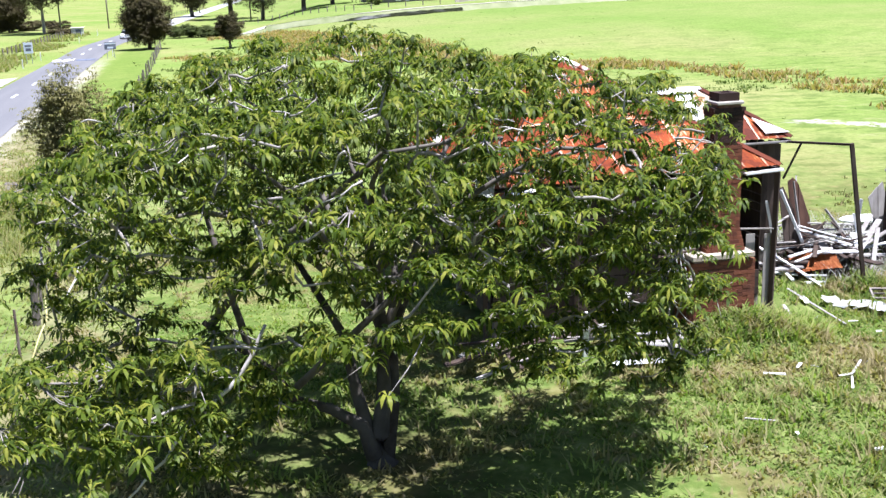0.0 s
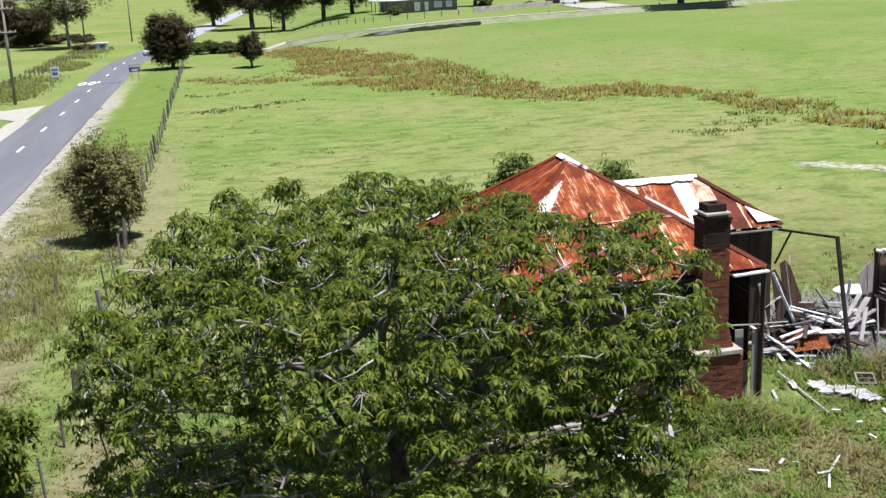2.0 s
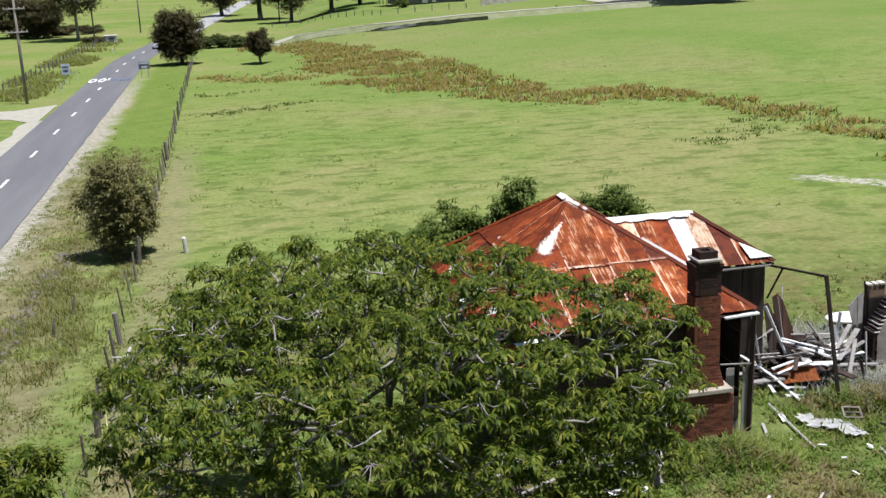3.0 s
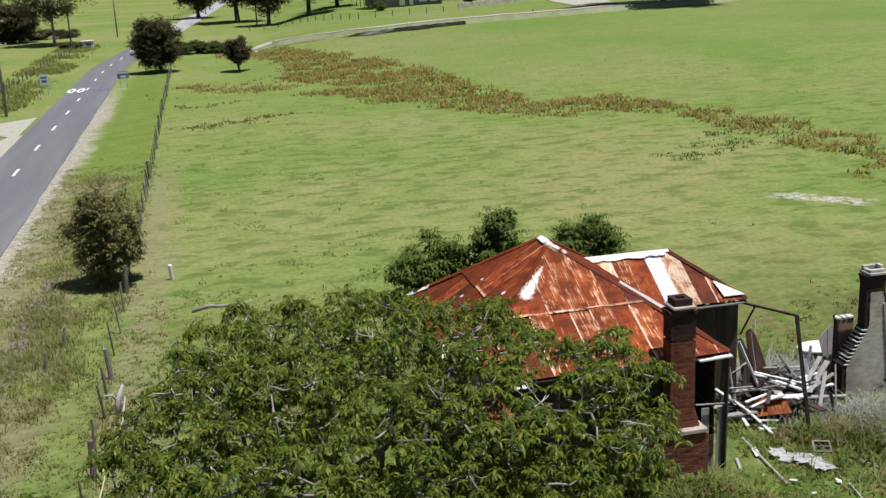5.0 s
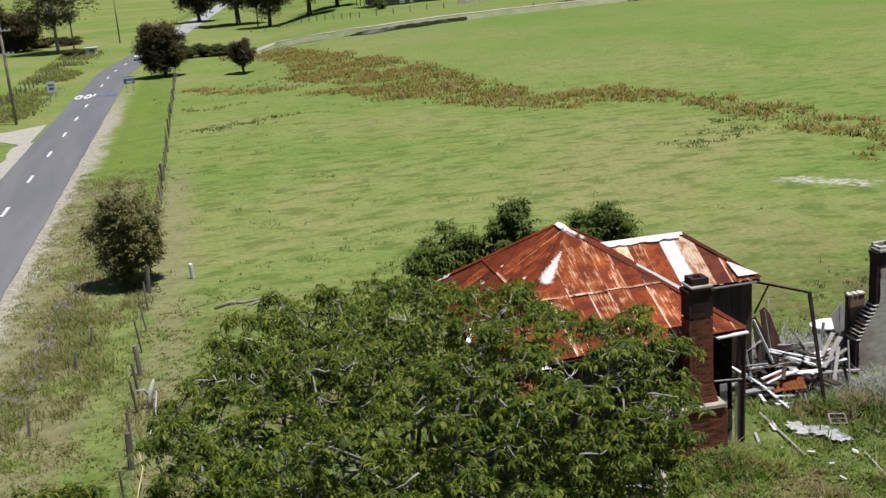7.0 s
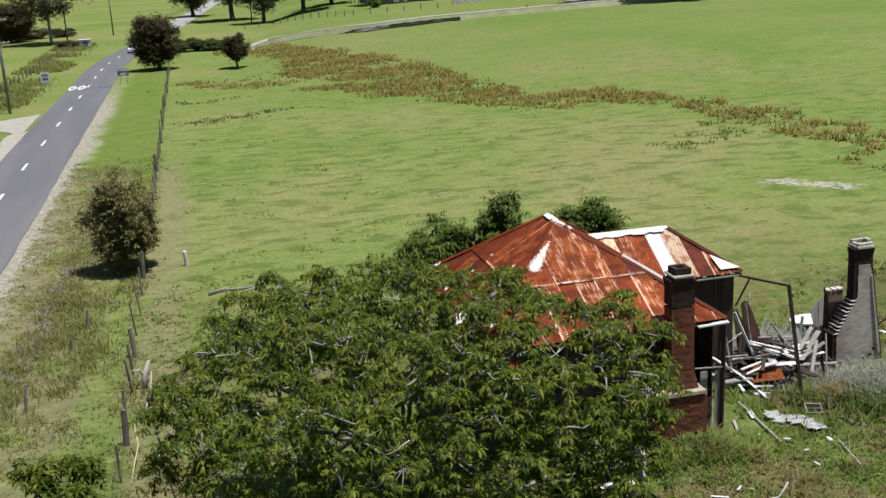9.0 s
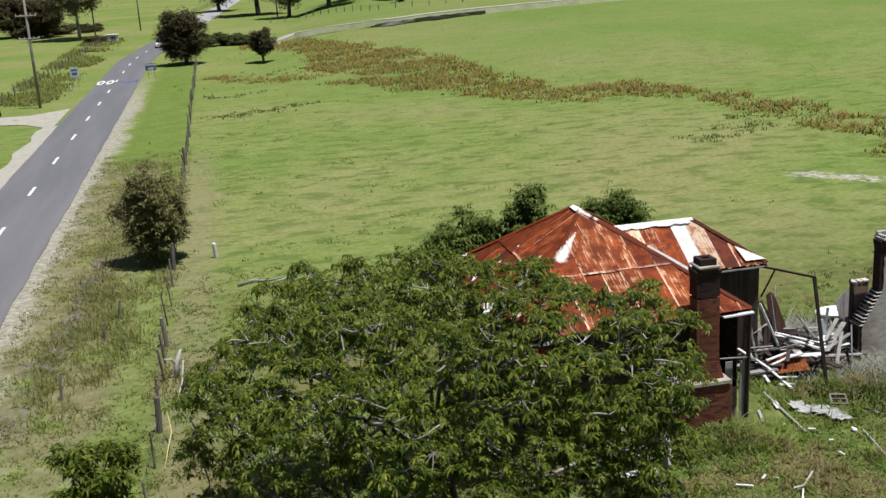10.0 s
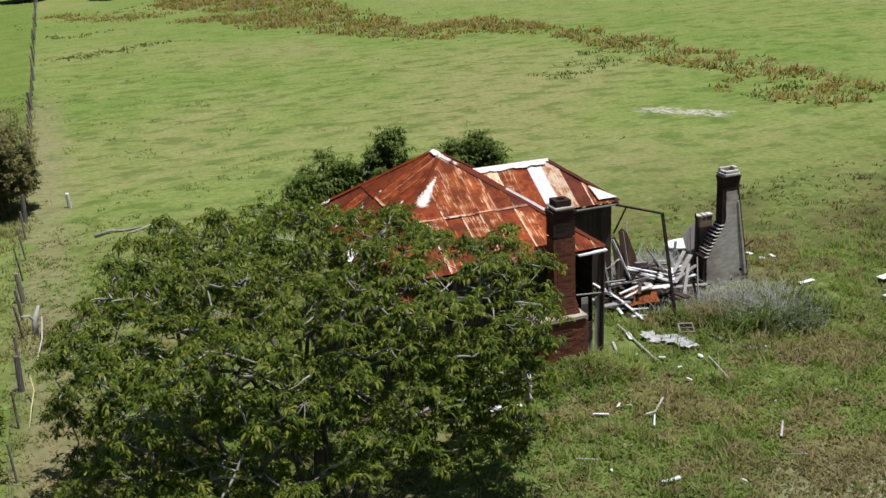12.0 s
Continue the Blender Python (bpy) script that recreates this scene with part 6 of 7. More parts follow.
sash = thing("window_sash", (30.68, -47.85, 0.2), "dark broken window sash lying in the grass", "window sash", rz=-20, rx=18)
for c, s in (((0, 0.21, 0), (0.5, 0.05, 0.05)), ((0, -0.21, 0), (0.5, 0.05, 0.05)), ((0.23, 0, 0), (0.05, 0.38, 0.05)), ((-0.23, 0, 0), (0.05, 0.38, 0.05)), ((0, 0, 0), (0.42, 0.03, 0.04))):
    bm = bmesh.new()
    box(bm, c, s, None, 0.004)
    part("rail", bm, WOOD_POST, sash)
rnd = random.Random(99)
for k in range(20):
    a = rnd.random()
    x, y = (rnd.uniform(26.5, 33.0), rnd.uniform(-52.5, -47.6)) if a < 0.55 else (rnd.uniform(20.5, 33.0), rnd.uniform(-57.0, -50.5)) if a < 0.9 else (rnd.uniform(34, 39), rnd.uniform(-50, -43))
    bm = bmesh.new()
    s = rnd.uniform(0.04, 0.12)
    box(bm, (0, 0, 0), (s * rnd.uniform(1, 2.4), s * rnd.uniform(0.5, 1.1), s * rnd.uniform(0.12, 0.3)))
    bmesh.ops.subdivide_edges(bm, edges=bm.edges[:], cuts=1, use_grid_fill=True)
    for v in bm.verts:
        v.co = Vector((v.co.x * rnd.uniform(0.5, 1.3), v.co.y * rnd.uniform(0.4, 1.4), v.co.z * rnd.uniform(0.7, 1.3) + 0.02 * math.sin(20 * v.co.x)))
    ob = part("debris_piece", bm, rnd.choice([WOOD_WHITE, WOOD_WHITE, CONCRETE, ZINC]))
    ob.matrix_world = pose(x, y, 0.06 + s * 0.2, rnd.uniform(-25, 25), rnd.uniform(-25, 25), rnd.uniform(0, 360))
    tagged(ob, "small pale broken scrap lying in the grass", "debris", "scattered scrap")

# battens hanging beside the chimney
panel = thing("batten_panel", (24.75, -49.1, 0.0), "collapsed panel of thin dark battens beside the chimney", "batten panel", rz=10)
for k in range(9):
    bm = bmesh.new()
    beam(bm, (-0.45 + 0.1 * k, -0.3, 1.2 + 0.02 * k), (-0.2 + 0.1 * k, 0.35, 2.1), 0.035, 0.025)
    part("batten", bm, WOOD_GREY, panel)
for z, y in ((1.3, -0.22), (1.95, 0.26)):
    bm = bmesh.new()
    beam(bm, (-0.5, y, z), (0.65, y, z + 0.1), 0.05, 0.04)
    part("rail", bm, WOOD_DARK, panel)
for x in (-0.45, 0.6):
    bm = bmesh.new()
    beam(bm, (x, 0.25, -0.1), (x, 0.28, 2.0), 0.06, 0.06)
    part("stake", bm, WOOD_DARK, panel)


# ---- small things along the fence ----
CANE = plain("dry_yellow_cane", (0.42, 0.38, 0.14), (0.60, 0.55, 0.24), 8.0, 0.7)


def log(name, pts, radii, material, label, category, sides=8):
    bm = bmesh.new()
    tube(bm, pts, radii, sides)
    ob = part(name, bm, material, smooth=True)
    return tagged(ob, label, category)


log("fallen_log", [(12.9, -27.6, 0.05), (13.6, -27.3, 0.09), (14.2, -27.45, 0.06), (15.0, -27.3, 0.06)], [0.07, 0.06, 0.065, 0.03], BARK, "grey fallen log in the paddock grass", "log")
log("fallen_log", [(14.4, -27.9, 0.05), (15.0, -27.6, 0.09), (15.6, -27.1, 0.12)], [0.025, 0.035, 0.02], DEAD_WOOD, "bleached fallen branch in the paddock grass", "log")
log("dead_stump", [(10.45, -38.2, -0.1), (10.5, -38.1, 0.5), (10.7, -37.95, 0.95)], [0.12, 0.095, 0.04], DEAD_WOOD, "bleached forked stump beside the fence", "stump")
log("dead_stump", [(10.5, -38.1, 0.4), (10.35, -38.2, 0.7), (10.1, -38.4, 0.8)], [0.05, 0.04, 0.025], DEAD_WOOD, "bleached broken fork beside the fence", "stump")
log("loose_branch", [(10.5, -41.0, 0.05), (10.7, -39.4, 0.25), (10.75, -38.2, 0.6)], [0.025, 0.03, 0.03], DEAD_WOOD, "thin pale branch lying by the fence", "branch")
log("yellow_cane", [(10.32, -45.7, 0.05), (10.42, -45.0, 0.35), (10.52, -44.2, 0.55), (10.40, -43.3, 0.85)], [0.016, 0.02, 0.02, 0.012], CANE, "thin yellow bent cane beside the fence", "cane")
bm = bmesh.new()
tube(bm, [(0, 0, -0.1), (0, 0, 0.68), (0, 0, 0.72)], [0.10, 0.10, 0.08], 10)
ob = part("marker_post", bm, WHITE_SHEET)
ob.matrix_world = pose(11.96, -22.0, 0, 4, -3, 0)
tagged(ob, "short white marker post in the paddock", "post")
for x, y, h in ((6.6, -39.0, 1.0), (7.5, -33.0, 0.7), (7.9, -30.5, 0.8)):
    bm = bmesh.new()
    tube(bm, [(0, 0, -0.1), (0.04, 0, h * 0.6), (0.1, 0.03, h)], [0.06, 0.05, 0.04], 7)
    ob = part("old_stake", bm, WOOD_POST)
    ob.matrix_world = pose(x, y, 0)
    tagged(ob, "old broken stake in the roadside grass", "stake", "roadside stakes")


# ---- poles and signs ----
def power_pole(x, y, h, arms, seed):
    pole = thing("power_pole", (x, y, 0), "tall grey timber power pole with crossarms" if arms else "tall plain grey timber power pole", "power pole", "power poles")
    bm = bmesh.new()
    tube(bm, [(0, 0, -0.3), (0, 0, h * 0.5), (0.03, 0, h)], [0.17, 0.15, 0.11], 10)
    part("shaft", bm, WOOD_POST, pole, smooth=True)
    for z in arms:
        bm = bmesh.new()
        box(bm, (0, -0.12, z), (2.2, 0.1, 0.12), None, 0.01)
        part("crossarm", bm, WOOD_GREY, pole)
        for dx in (-1.0, -0.5, 0.5, 1.0):
            bm = bmesh.new()
            tube(bm, [(dx, -0.12, z + 0.06), (dx, -0.12, z + 0.2)], [0.05, 0.035], 8)
            part("insulator", bm, CONCRETE, pole)


power_pole(-6.44, 49.0, 11.6, (9.9, 7.5), 1)
power_pole(-12.2, 172.0, 11.6, (10.0,), 2)
power_pole(-3.7, 188.5, 11.6, (), 3)
power_pole(29.0, 207.0, 12.0, (11.0,), 4)
SIGN_WHITE = plain("sign_white", (0.42, 0.47, 0.60), (0.58, 0.62, 0.74), 5.0, 0.5)
SIGN_DARK = plain("sign_dark", (0.07, 0.08, 0.12), (0.11, 0.12, 0.17), 5.0, 0.5)
SIGN_BACK = plain("sign_grey", (0.25, 0.26, 0.28), (0.36, 0.37, 0.39), 5.0, 0.5, metal=0.4)


def road_sign(x, y, w, h, z, face, bars, label, rz=0):
    sign = thing("road_sign", (x, y, 0), label, "road sign", rz=rz)
    for dx in (-w * 0.3, w * 0.3):
        bm = bmesh.new()
        tube(bm, [(dx, 0.04, -0.2), (dx, 0.04, z + h * 0.5)], [0.035, 0.035], 8)
        part("sign_post", bm, SIGN_BACK, sign)
    bm = bmesh.new()
    box(bm, (0, 0, z), (w, 0.03, h), None, 0.01)
    part("sign_panel", bm, face, sign)
    for bz, bw, bh in bars:
        bm = bmesh.new()
        box(bm, (0, -0.022, z + bz * h), (bw * w, 0.012, bh * h))
        part("sign_bar", bm, SIGN_DARK if face is SIGN_WHITE else SIGN_WHITE, sign)


road_sign(-4.85, 69.0, 1.05, 1.3, 1.85, SIGN_WHITE, ((0.2, 0.7, 0.18), (-0.15, 0.6, 0.25)), "white roadside sign with dark markings on posts")
road_sign(4.4, 72.0, 1.4, 0.9, 1.55, SIGN_DARK, ((0.3, 0.95, 0.2), (-0.25, 0.5, 0.25)), "dark roadside sign with white stripes on posts")
for x, y in ((-4.2, 74.0), (-4.4, 60.0), (4.2, 78.0), (-3.8, 120.0), (-3.2, 150.0)):
    bm = bmesh.new()
    box(bm, (0, 0, 0.5), (0.1, 0.05, 1.1), None, 0.01)
    ob = part("guide_post", bm, WOOD_WHITE)
    ob.matrix_world = pose(x, y, 0)
    tagged(ob, "short white roadside guide post", "guide post", "guide posts")
# painted speed marks and a sealed patch
for cx in (-1.95, -0.8):
    verts, faces = [], []
    for k in range(20):
        a = 2 * math.pi * k / 20
        verts += [(cx + 0.5 * math.cos(a), 70.6 + 2.6 * math.sin(a), 0.094), (cx + 0.2 * math.cos(a), 70.6 + 1.1 * math.sin(a), 0.094)]
    for k in range(20):
        j = (k + 1) % 20
        faces.append((2 * k, 2 * j, 2 * j + 1, 2 * k + 1))
    mesh_object("painted_ring", verts, faces, ROAD_PAINT, road, "white painted ring on the asphalt")
bm = bmesh.new()
box(bm, (1.5, 70.5, 0.066), (2.2, 3.0, 0.02))
part("sealed_patch", bm, BLUE_PATCH, road, "bluish sealed patch")
# driveway on the far side of the road
drive = strip("driveway", list(range(31, 50)), lambda y: -40.0 - 0.4 * (y - 31), lambda y: -2.9, 0.02, GRAVEL, "pale gravel driveway joining the road", "driveway", crown=0.015, cells=12)
for v in drive.data.vertices:
    x = v.co.x
    mid = 38.5 - (x + 2.9) * 0.22
    half = 3.0 + 4.5 * max(0.0, 1 + (x + 2.9) / 5.0) ** 2
    v.co.y = mid + half * ((v.co.y - 40) / 9.0)
side_strip = strip("shoulder", list(range(-300, 34, 3)), lambda y: -4.0 + 0.3 * math.sin(y * 0.6), lambda y: -2.45, 0.006, GRAVEL, "pale gravel shoulder along the road", "shoulder", cells=3)

# ---- parked car and trailer ----
CAR_WHITE = plain("white_car_paint", (0.72, 0.72, 0.73), (0.80, 0.80, 0.80), 3.0, 0.25, bump=0.0, stain_amount=0.05)
GLASS_DARK = plain("dark_car_glass", (0.015, 0.017, 0.02), (0.03, 0.033, 0.038), 3.0, 0.08, bump=0.0)
TYRE = plain("tyre_rubber", (0.02, 0.02, 0.02), (0.035, 0.035, 0.035), 12.0, 0.9)
LAMP_RED = plain("red_lamp_lens", (0.35, 0.02, 0.02), (0.42, 0.03, 0.03), 5.0, 0.3)
CAR_SECTIONS = ((-2.2, 0.55, 0.72), (-2.05, 0.78, 0.76), (-1.0, 0.84, 0.95), (-0.95, 0.84, 0.96), (0.0, 0.86, 0.98), (1.2, 0.85, 1.0), (2.05, 0.8, 0.98), (2.2, 0.6, 0.85))
CABIN = ((-1.1, 0.78, 0.93, 0.93), (-0.35, 0.66, 0.93, 1.42), (0.9, 0.66, 0.95, 1.44), (1.65, 0.76, 0.98, 0.98))


def car(loc, rz, label, category="car"):
    ob = thing("parked_car", loc, label, category, rz=rz)
    bm = bmesh.new()
    rings = []
    for y, w, h in CAR_SECTIONS:
        rings.append([bm.verts.new(p) for p in ((-w, y, 0.3), (-w * 1.02, y, 0.6), (-w * 0.9, y, h), (w * 0.9, y, h), (w * 1.02, y, 0.6), (w, y, 0.3))])
    for a, b in zip(rings, rings[1:]):
        for k in range(6):
            bm.faces.new((a[k], a[(k + 1) % 6], b[(k + 1) % 6], b[k]))
    bm.faces.new(rings[0])
    bm.faces.new(rings[-1][::-1])
    part("body", bm, CAR_WHITE, ob)
    bm = bmesh.new()
    rings = []
    for y, w, z0, z1 in CABIN:
        rings.append([bm.verts.new(p) for p in ((-w * 1.05, y, z0 - 0.02), (-w * 0.92, y, z1), (w * 0.92, y, z1), (w * 1.05, y, z0 - 0.02))])
    for a, b in zip(rings, rings[1:]):
        for k in range(4):
            bm.faces.new((a[k], a[(k + 1) % 4], b[(k + 1) % 4], b[k]))
    part("windows", bm, GLASS_DARK, ob).name = "cabin_glass"
    bm = bmesh.new()
    box(bm, (0, 0.28, 1.45), (1.2, 1.3, 0.05), None, 0.02)
    part("roof_panel", bm, CAR_WHITE, ob)
    for sx in (-1, 1):
        for y in (-1.35, 1.3):
            bm = bmesh.new()
            tube(bm, [(sx * 0.68, y, 0.32), (sx * 0.9, y, 0.32)], [0.32, 0.32], 16)
            wheel = part("wheel", bm, TYRE, ob)
            bm = bmesh.new()
            tube(bm, [(sx * 0.88, y, 0.32), (sx * 0.91, y, 0.32)], [0.19, 0.17], 12)
            part("rim", bm, SIGN_BACK, wheel)
        bm = bmesh.new()
        box(bm, (sx * 0.55, -2.14, 0.66), (0.32, 0.1, 0.12), None, 0.02)
        part("headlight", bm, SIGN_WHITE, ob)
        bm = bmesh.new()
        box(bm, (sx * 0.6, 2.15, 0.8), (0.25, 0.08, 0.14), None, 0.02)
        part("tail_light", bm, LAMP_RED, ob)


car((3.35, 128.0, 0.06), -5, "white sedan on the country road")
car((96.5, 175.1, 3.65), 70, "white car parked before the far garage")
trailer = thing("farm_trailer", (-10.6, 43.8, 0.03), "dark box trailer standing on the gravel driveway", "trailer", rz=15)
bm = bmesh.new()
for c, s in (((0, 0, 0.65), (1.5, 2.2, 0.06)), ((-0.73, 0, 0.95), (0.05, 2.2, 0.6)), ((0.73, 0, 0.95), (0.05, 2.2, 0.6)), ((0, -1.08, 0.95), (1.5, 0.05, 0.6)), ((0, 1.08, 1.1), (1.5, 0.05, 0.9))):
    box(bm, c, s, None, 0.01)
part("tray", bm, SIGN_DARK, trailer)
for sx in (-1, 1):
    bm = bmesh.new()
    tube(bm, [(sx * 0.78, 0, 0.33), (sx * 0.98, 0, 0.33)], [0.33, 0.33], 14)
    part("wheel", bm, TYRE, trailer)
bm = bmesh.new()
beam(bm, (0, -1.1, 0.55), (0, -2.2, 0.45), 0.08, 0.08)
part("drawbar", bm, IRON_POST, trailer)
cabinet = thing("roadside_shelter", (-7.0, 152.0, 0), "low white roadside shelter box with dark opening", "shelter")
bm = bmesh.new()
box(bm, (0, 0, 0.75), (2.2, 1.4, 1.5), None, 0.03)
part("body", bm, WOOD_WHITE, cabinet)
bm = bmesh.new()
box(bm, (0, 0, 1.56), (2.5, 1.7, 0.1), None, 0.02)
part("roof", bm, ZINC, cabinet)
bm = bmesh.new()
box(bm, (0.2, -0.7, 0.8), (1.0, 0.04, 0.9))
part("opening", bm, SIGN_DARK, cabinet)


# ---- far lane, houses ----
LANE = [(20.0, 118.0), (27.3, 120.2), (42.8, 113.3), (57.6, 113.6), (75.4, 114.0), (109.5, 121.9), (145.9, 141.9), (243.4, 177.9)]
LANE = [(a[0] + (b[0] - a[0]) * k / 6, a[1] + (b[1] - a[1]) * k / 6) for a, b in zip(LANE, LANE[1:]) for k in range(6)] + [LANE[-1]]
LANE_GRASS = plain("lane_bank_grass", (0.17, 0.20, 0.095), (0.26, 0.275, 0.16), 0.6, 0.95, bump=0.5, stain=(0.33, 0.33, 0.25), stain_amount=0.5)
verts, faces = [], []
for k, (x, y) in enumerate(LANE):
    ax, ay = LANE[max(k - 1, 0)]
    bx, by = LANE[min(k + 1, len(LANE) - 1)]
    d = math.hypot(bx - ax, by - ay)
    nx_, ny_ = -(by - ay) / d, (bx - ax) / d
    high = 0.15 + 0.7 * min(1.0, k / 6)
    for s, z in ((-3.0, -0.05), (-2.0, high), (0.0, high + 0.05), (2.6, high), (6.0, -0.05)):
        verts.append((x + nx_ * s, y + ny_ * s, z + float(ground_height(x, y))))
for i in range(len(LANE) - 1):
    for k in range(4):
        faces.append((5 * i + k, 5 * i + k + 1, 5 * i + k + 6, 5 * i + k + 5))
lane = tagged(mesh_object("lane_bank", verts, faces, LANE_GRASS), "low grassy bank carrying a pale gravel lane", "lane", kind="structure")
verts, faces = [], []
for k, (x, y) in enumerate(LANE):
    ax, ay = LANE[max(k - 1, 0)]
    bx, by = LANE[min(k + 1, len(LANE) - 1)]
    d = math.hypot(bx - ax, by - ay)
    high = 0.20 + 0.7 * min(1.0, k / 6)
    for side in (-1.6, 1.2):
        verts.append((x - (by - ay) / d * side, y + (bx - ax) / d * side, high + 0.035 + float(ground_height(x, y))))
faces = [(2 * i, 2 * i + 1, 2 * i + 3, 2 * i + 2) for i in range(len(LANE) - 1)]
tagged(mesh_object("lane", verts, faces, GRAVEL), "pale gravel lane along the grassy bank", "lane", kind="structure")
verts, faces = [], []
for k in range(18):
    u = k / 17
    a, b, f = LANE[int(10.6 + 8.0 * u)], LANE[int(10.6 + 8.0 * u) + 1], (10.6 + 8.0 * u) % 1
    x, y = a[0] + (b[0] - a[0]) * f, a[1] + (b[1] - a[1]) * f
    w = 1.5 * math.sin(math.pi * min(1, 0.9 * u + 0.06)) + 0.2
    z = float(ground_height(x, y))
    low = max(float(ground_height(x, y - 3.2 - w)), float(ground_height(x, y - 3.2)))
    verts += [(x, y - 3.2 - w, low + 0.08), (x, y - 3.08, z + 0.2), (x, y - 2.55, z + 0.50 + 0.04 * math.sin(3 * k))]
for i in range(17):
    faces += [(3 * i, 3 * i + 1, 3 * i + 4, 3 * i + 3), (3 * i + 1, 3 * i + 2, 3 * i + 5, 3 * i + 4)]
DITCH = plain("wet_dark_ditch", (0.012, 0.014, 0.008), (0.03, 0.035, 0.018), 2.0, 0.9)
for _m in (DITCH, LANE_GRASS):
    _m.node_tree.nodes["Principled BSDF"].inputs["Specular IOR Level"].default_value = 0.0
tagged(mesh_object("ditch_edge", verts, faces, DITCH), "dark wet ditch bank beside the lane", "ditch", kind="structure")

HOUSE_WALL = plain("grey_brick_wall", (0.10, 0.097, 0.094), (0.15, 0.145, 0.14), 5.0, 0.9)
BROWN_WALL = plain("brown_brick_wall", (0.16, 0.10, 0.075), (0.24, 0.155, 0.115), 5.0, 0.9)
ROOF_PALE = plain("pale_sheet_roof", (0.70, 0.71, 0.73), (0.80, 0.81, 0.83), 3.0, 0.5, stain_amount=0.1)


def far_house(loc, rz, length, depth, wall_mat, roof_mat, label, openings, porch=0.0, eave=2.85):
    ob = thing("farm_house", loc, label, "house", rz=rz)
    bm = bmesh.new()
    box(bm, (length / 2, depth / 2, eave / 2), (length, depth, eave + 0.1))
    part("wall", bm, wall_mat, ob)
    bm = bmesh.new()
    o, h = 0.8, 2.0
    e = [bm.verts.new(p) for p in ((-o - porch, -o, eave), (length + o, -o, eave), (length + o, depth + o, eave), (-o - porch, depth + o, eave))]
    r = [bm.verts.new(p) for p in ((depth * 0.45 - porch * 0.5, depth / 2, eave + h), (length - depth * 0.45, depth / 2, eave + h))]
    for f in ((e[0], e[1], r[1], r[0]), (e[1], e[2], r[1]), (e[2], e[3], r[0], r[1]), (e[3], e[0], r[0])):
        bm.faces.new(f)
    bmesh.ops.solidify(bm, geom=bm.faces[:], thickness=0.12)
    part("roof", bm, roof_mat, ob)
    for x0, x1, z0, z1, name, mat in openings:
        holder = new(name)
        holder.parent = ob
        bm = bmesh.new()
        box(bm, ((x0 + x1) / 2, -0.03, (z0 + z1) / 2), (x1 - x0, 0.12, z1 - z0), None, 0.02)
        part("frame", bm, WOOD_WHITE, holder)
        bm = bmesh.new()
        box(bm, ((x0 + x1) / 2, -0.1, (z0 + z1) / 2), (x1 - x0 - 0.3, 0.04, z1 - z0 - 0.3))
        part("pane", bm, mat, holder)
    if porch:
        for k in range(5):
            bm = bmesh.new()
            box(bm, (-porch, depth * k / 4, eave / 2 - 0.05), (0.14, 0.14, eave))
            part("porch_post", bm, WOOD_DARK, ob)
        # dark sheet on the side wall stands for the shade under the porch roof
        bm = bmesh.new()
        box(bm, (-0.06, depth / 2, 1.3), (0.08, depth * 0.8, 2.0))
        part("porch_shade_sheet", bm, SIGN_DARK, ob)


far_house((56.9, 183.4, 3.55), 10, 15.5, 11.6, HOUSE_WALL, ROOF_PALE, "grey farmhouse with a pale hipped metal roof", ((4.6, 6.0, 0.1, 2.1, "door", WOOD_WHITE), (7.2, 8.1, 0.1, 2.1, "door", WOOD_WHITE), (9.6, 11.6, 0.7, 2.1, "window", SIGN_WHITE), (12.6, 14.2, 0.7, 2.1, "window", SIGN_WHITE)), porch=2.2, eave=2.7)
far_house((99.5, 190.0, 3.55), 15, 18.0, 7.5, BROWN_WALL, ROOF_PALE, "brown brick farmhouse with a wide garage", ((1.6, 5.4, 0.1, 2.1, "garage_door", WOOD_WHITE), (7.6, 9.8, 0.8, 1.9, "window", SIGN_DARK), (12.0, 14.2, 0.8, 1.9, "window", SIGN_WHITE)), eave=2.4)
yard = [(88.7, 135.6), (98.2, 138.0), (101.8, 155.7), (105.5, 178.0), (95.0, 179.6), (91.4, 159.0)]
yard_mesh = mesh_object("gravel_yard", [(x, y, float(ground_height(x, y)) + 0.12) for x, y in yard], [tuple(range(6))], GRAVEL)
tagged(yard_mesh, "pale gravel yard before the far garage", "yard", kind="structure")
yard_wall = thing("yard_wall", (69.1, 157.1, 3.45), "long low pale concrete yard wall", "wall", rz=40)
for k in range(12):
    bm = bmesh.new()
    box(bm, (1.5 + 2.6 * k, 0, 0.5), (2.54, 0.2, 1.3), None, 0.03)
    part("wall_panel", bm, RENDER_GREY, yard_wall)


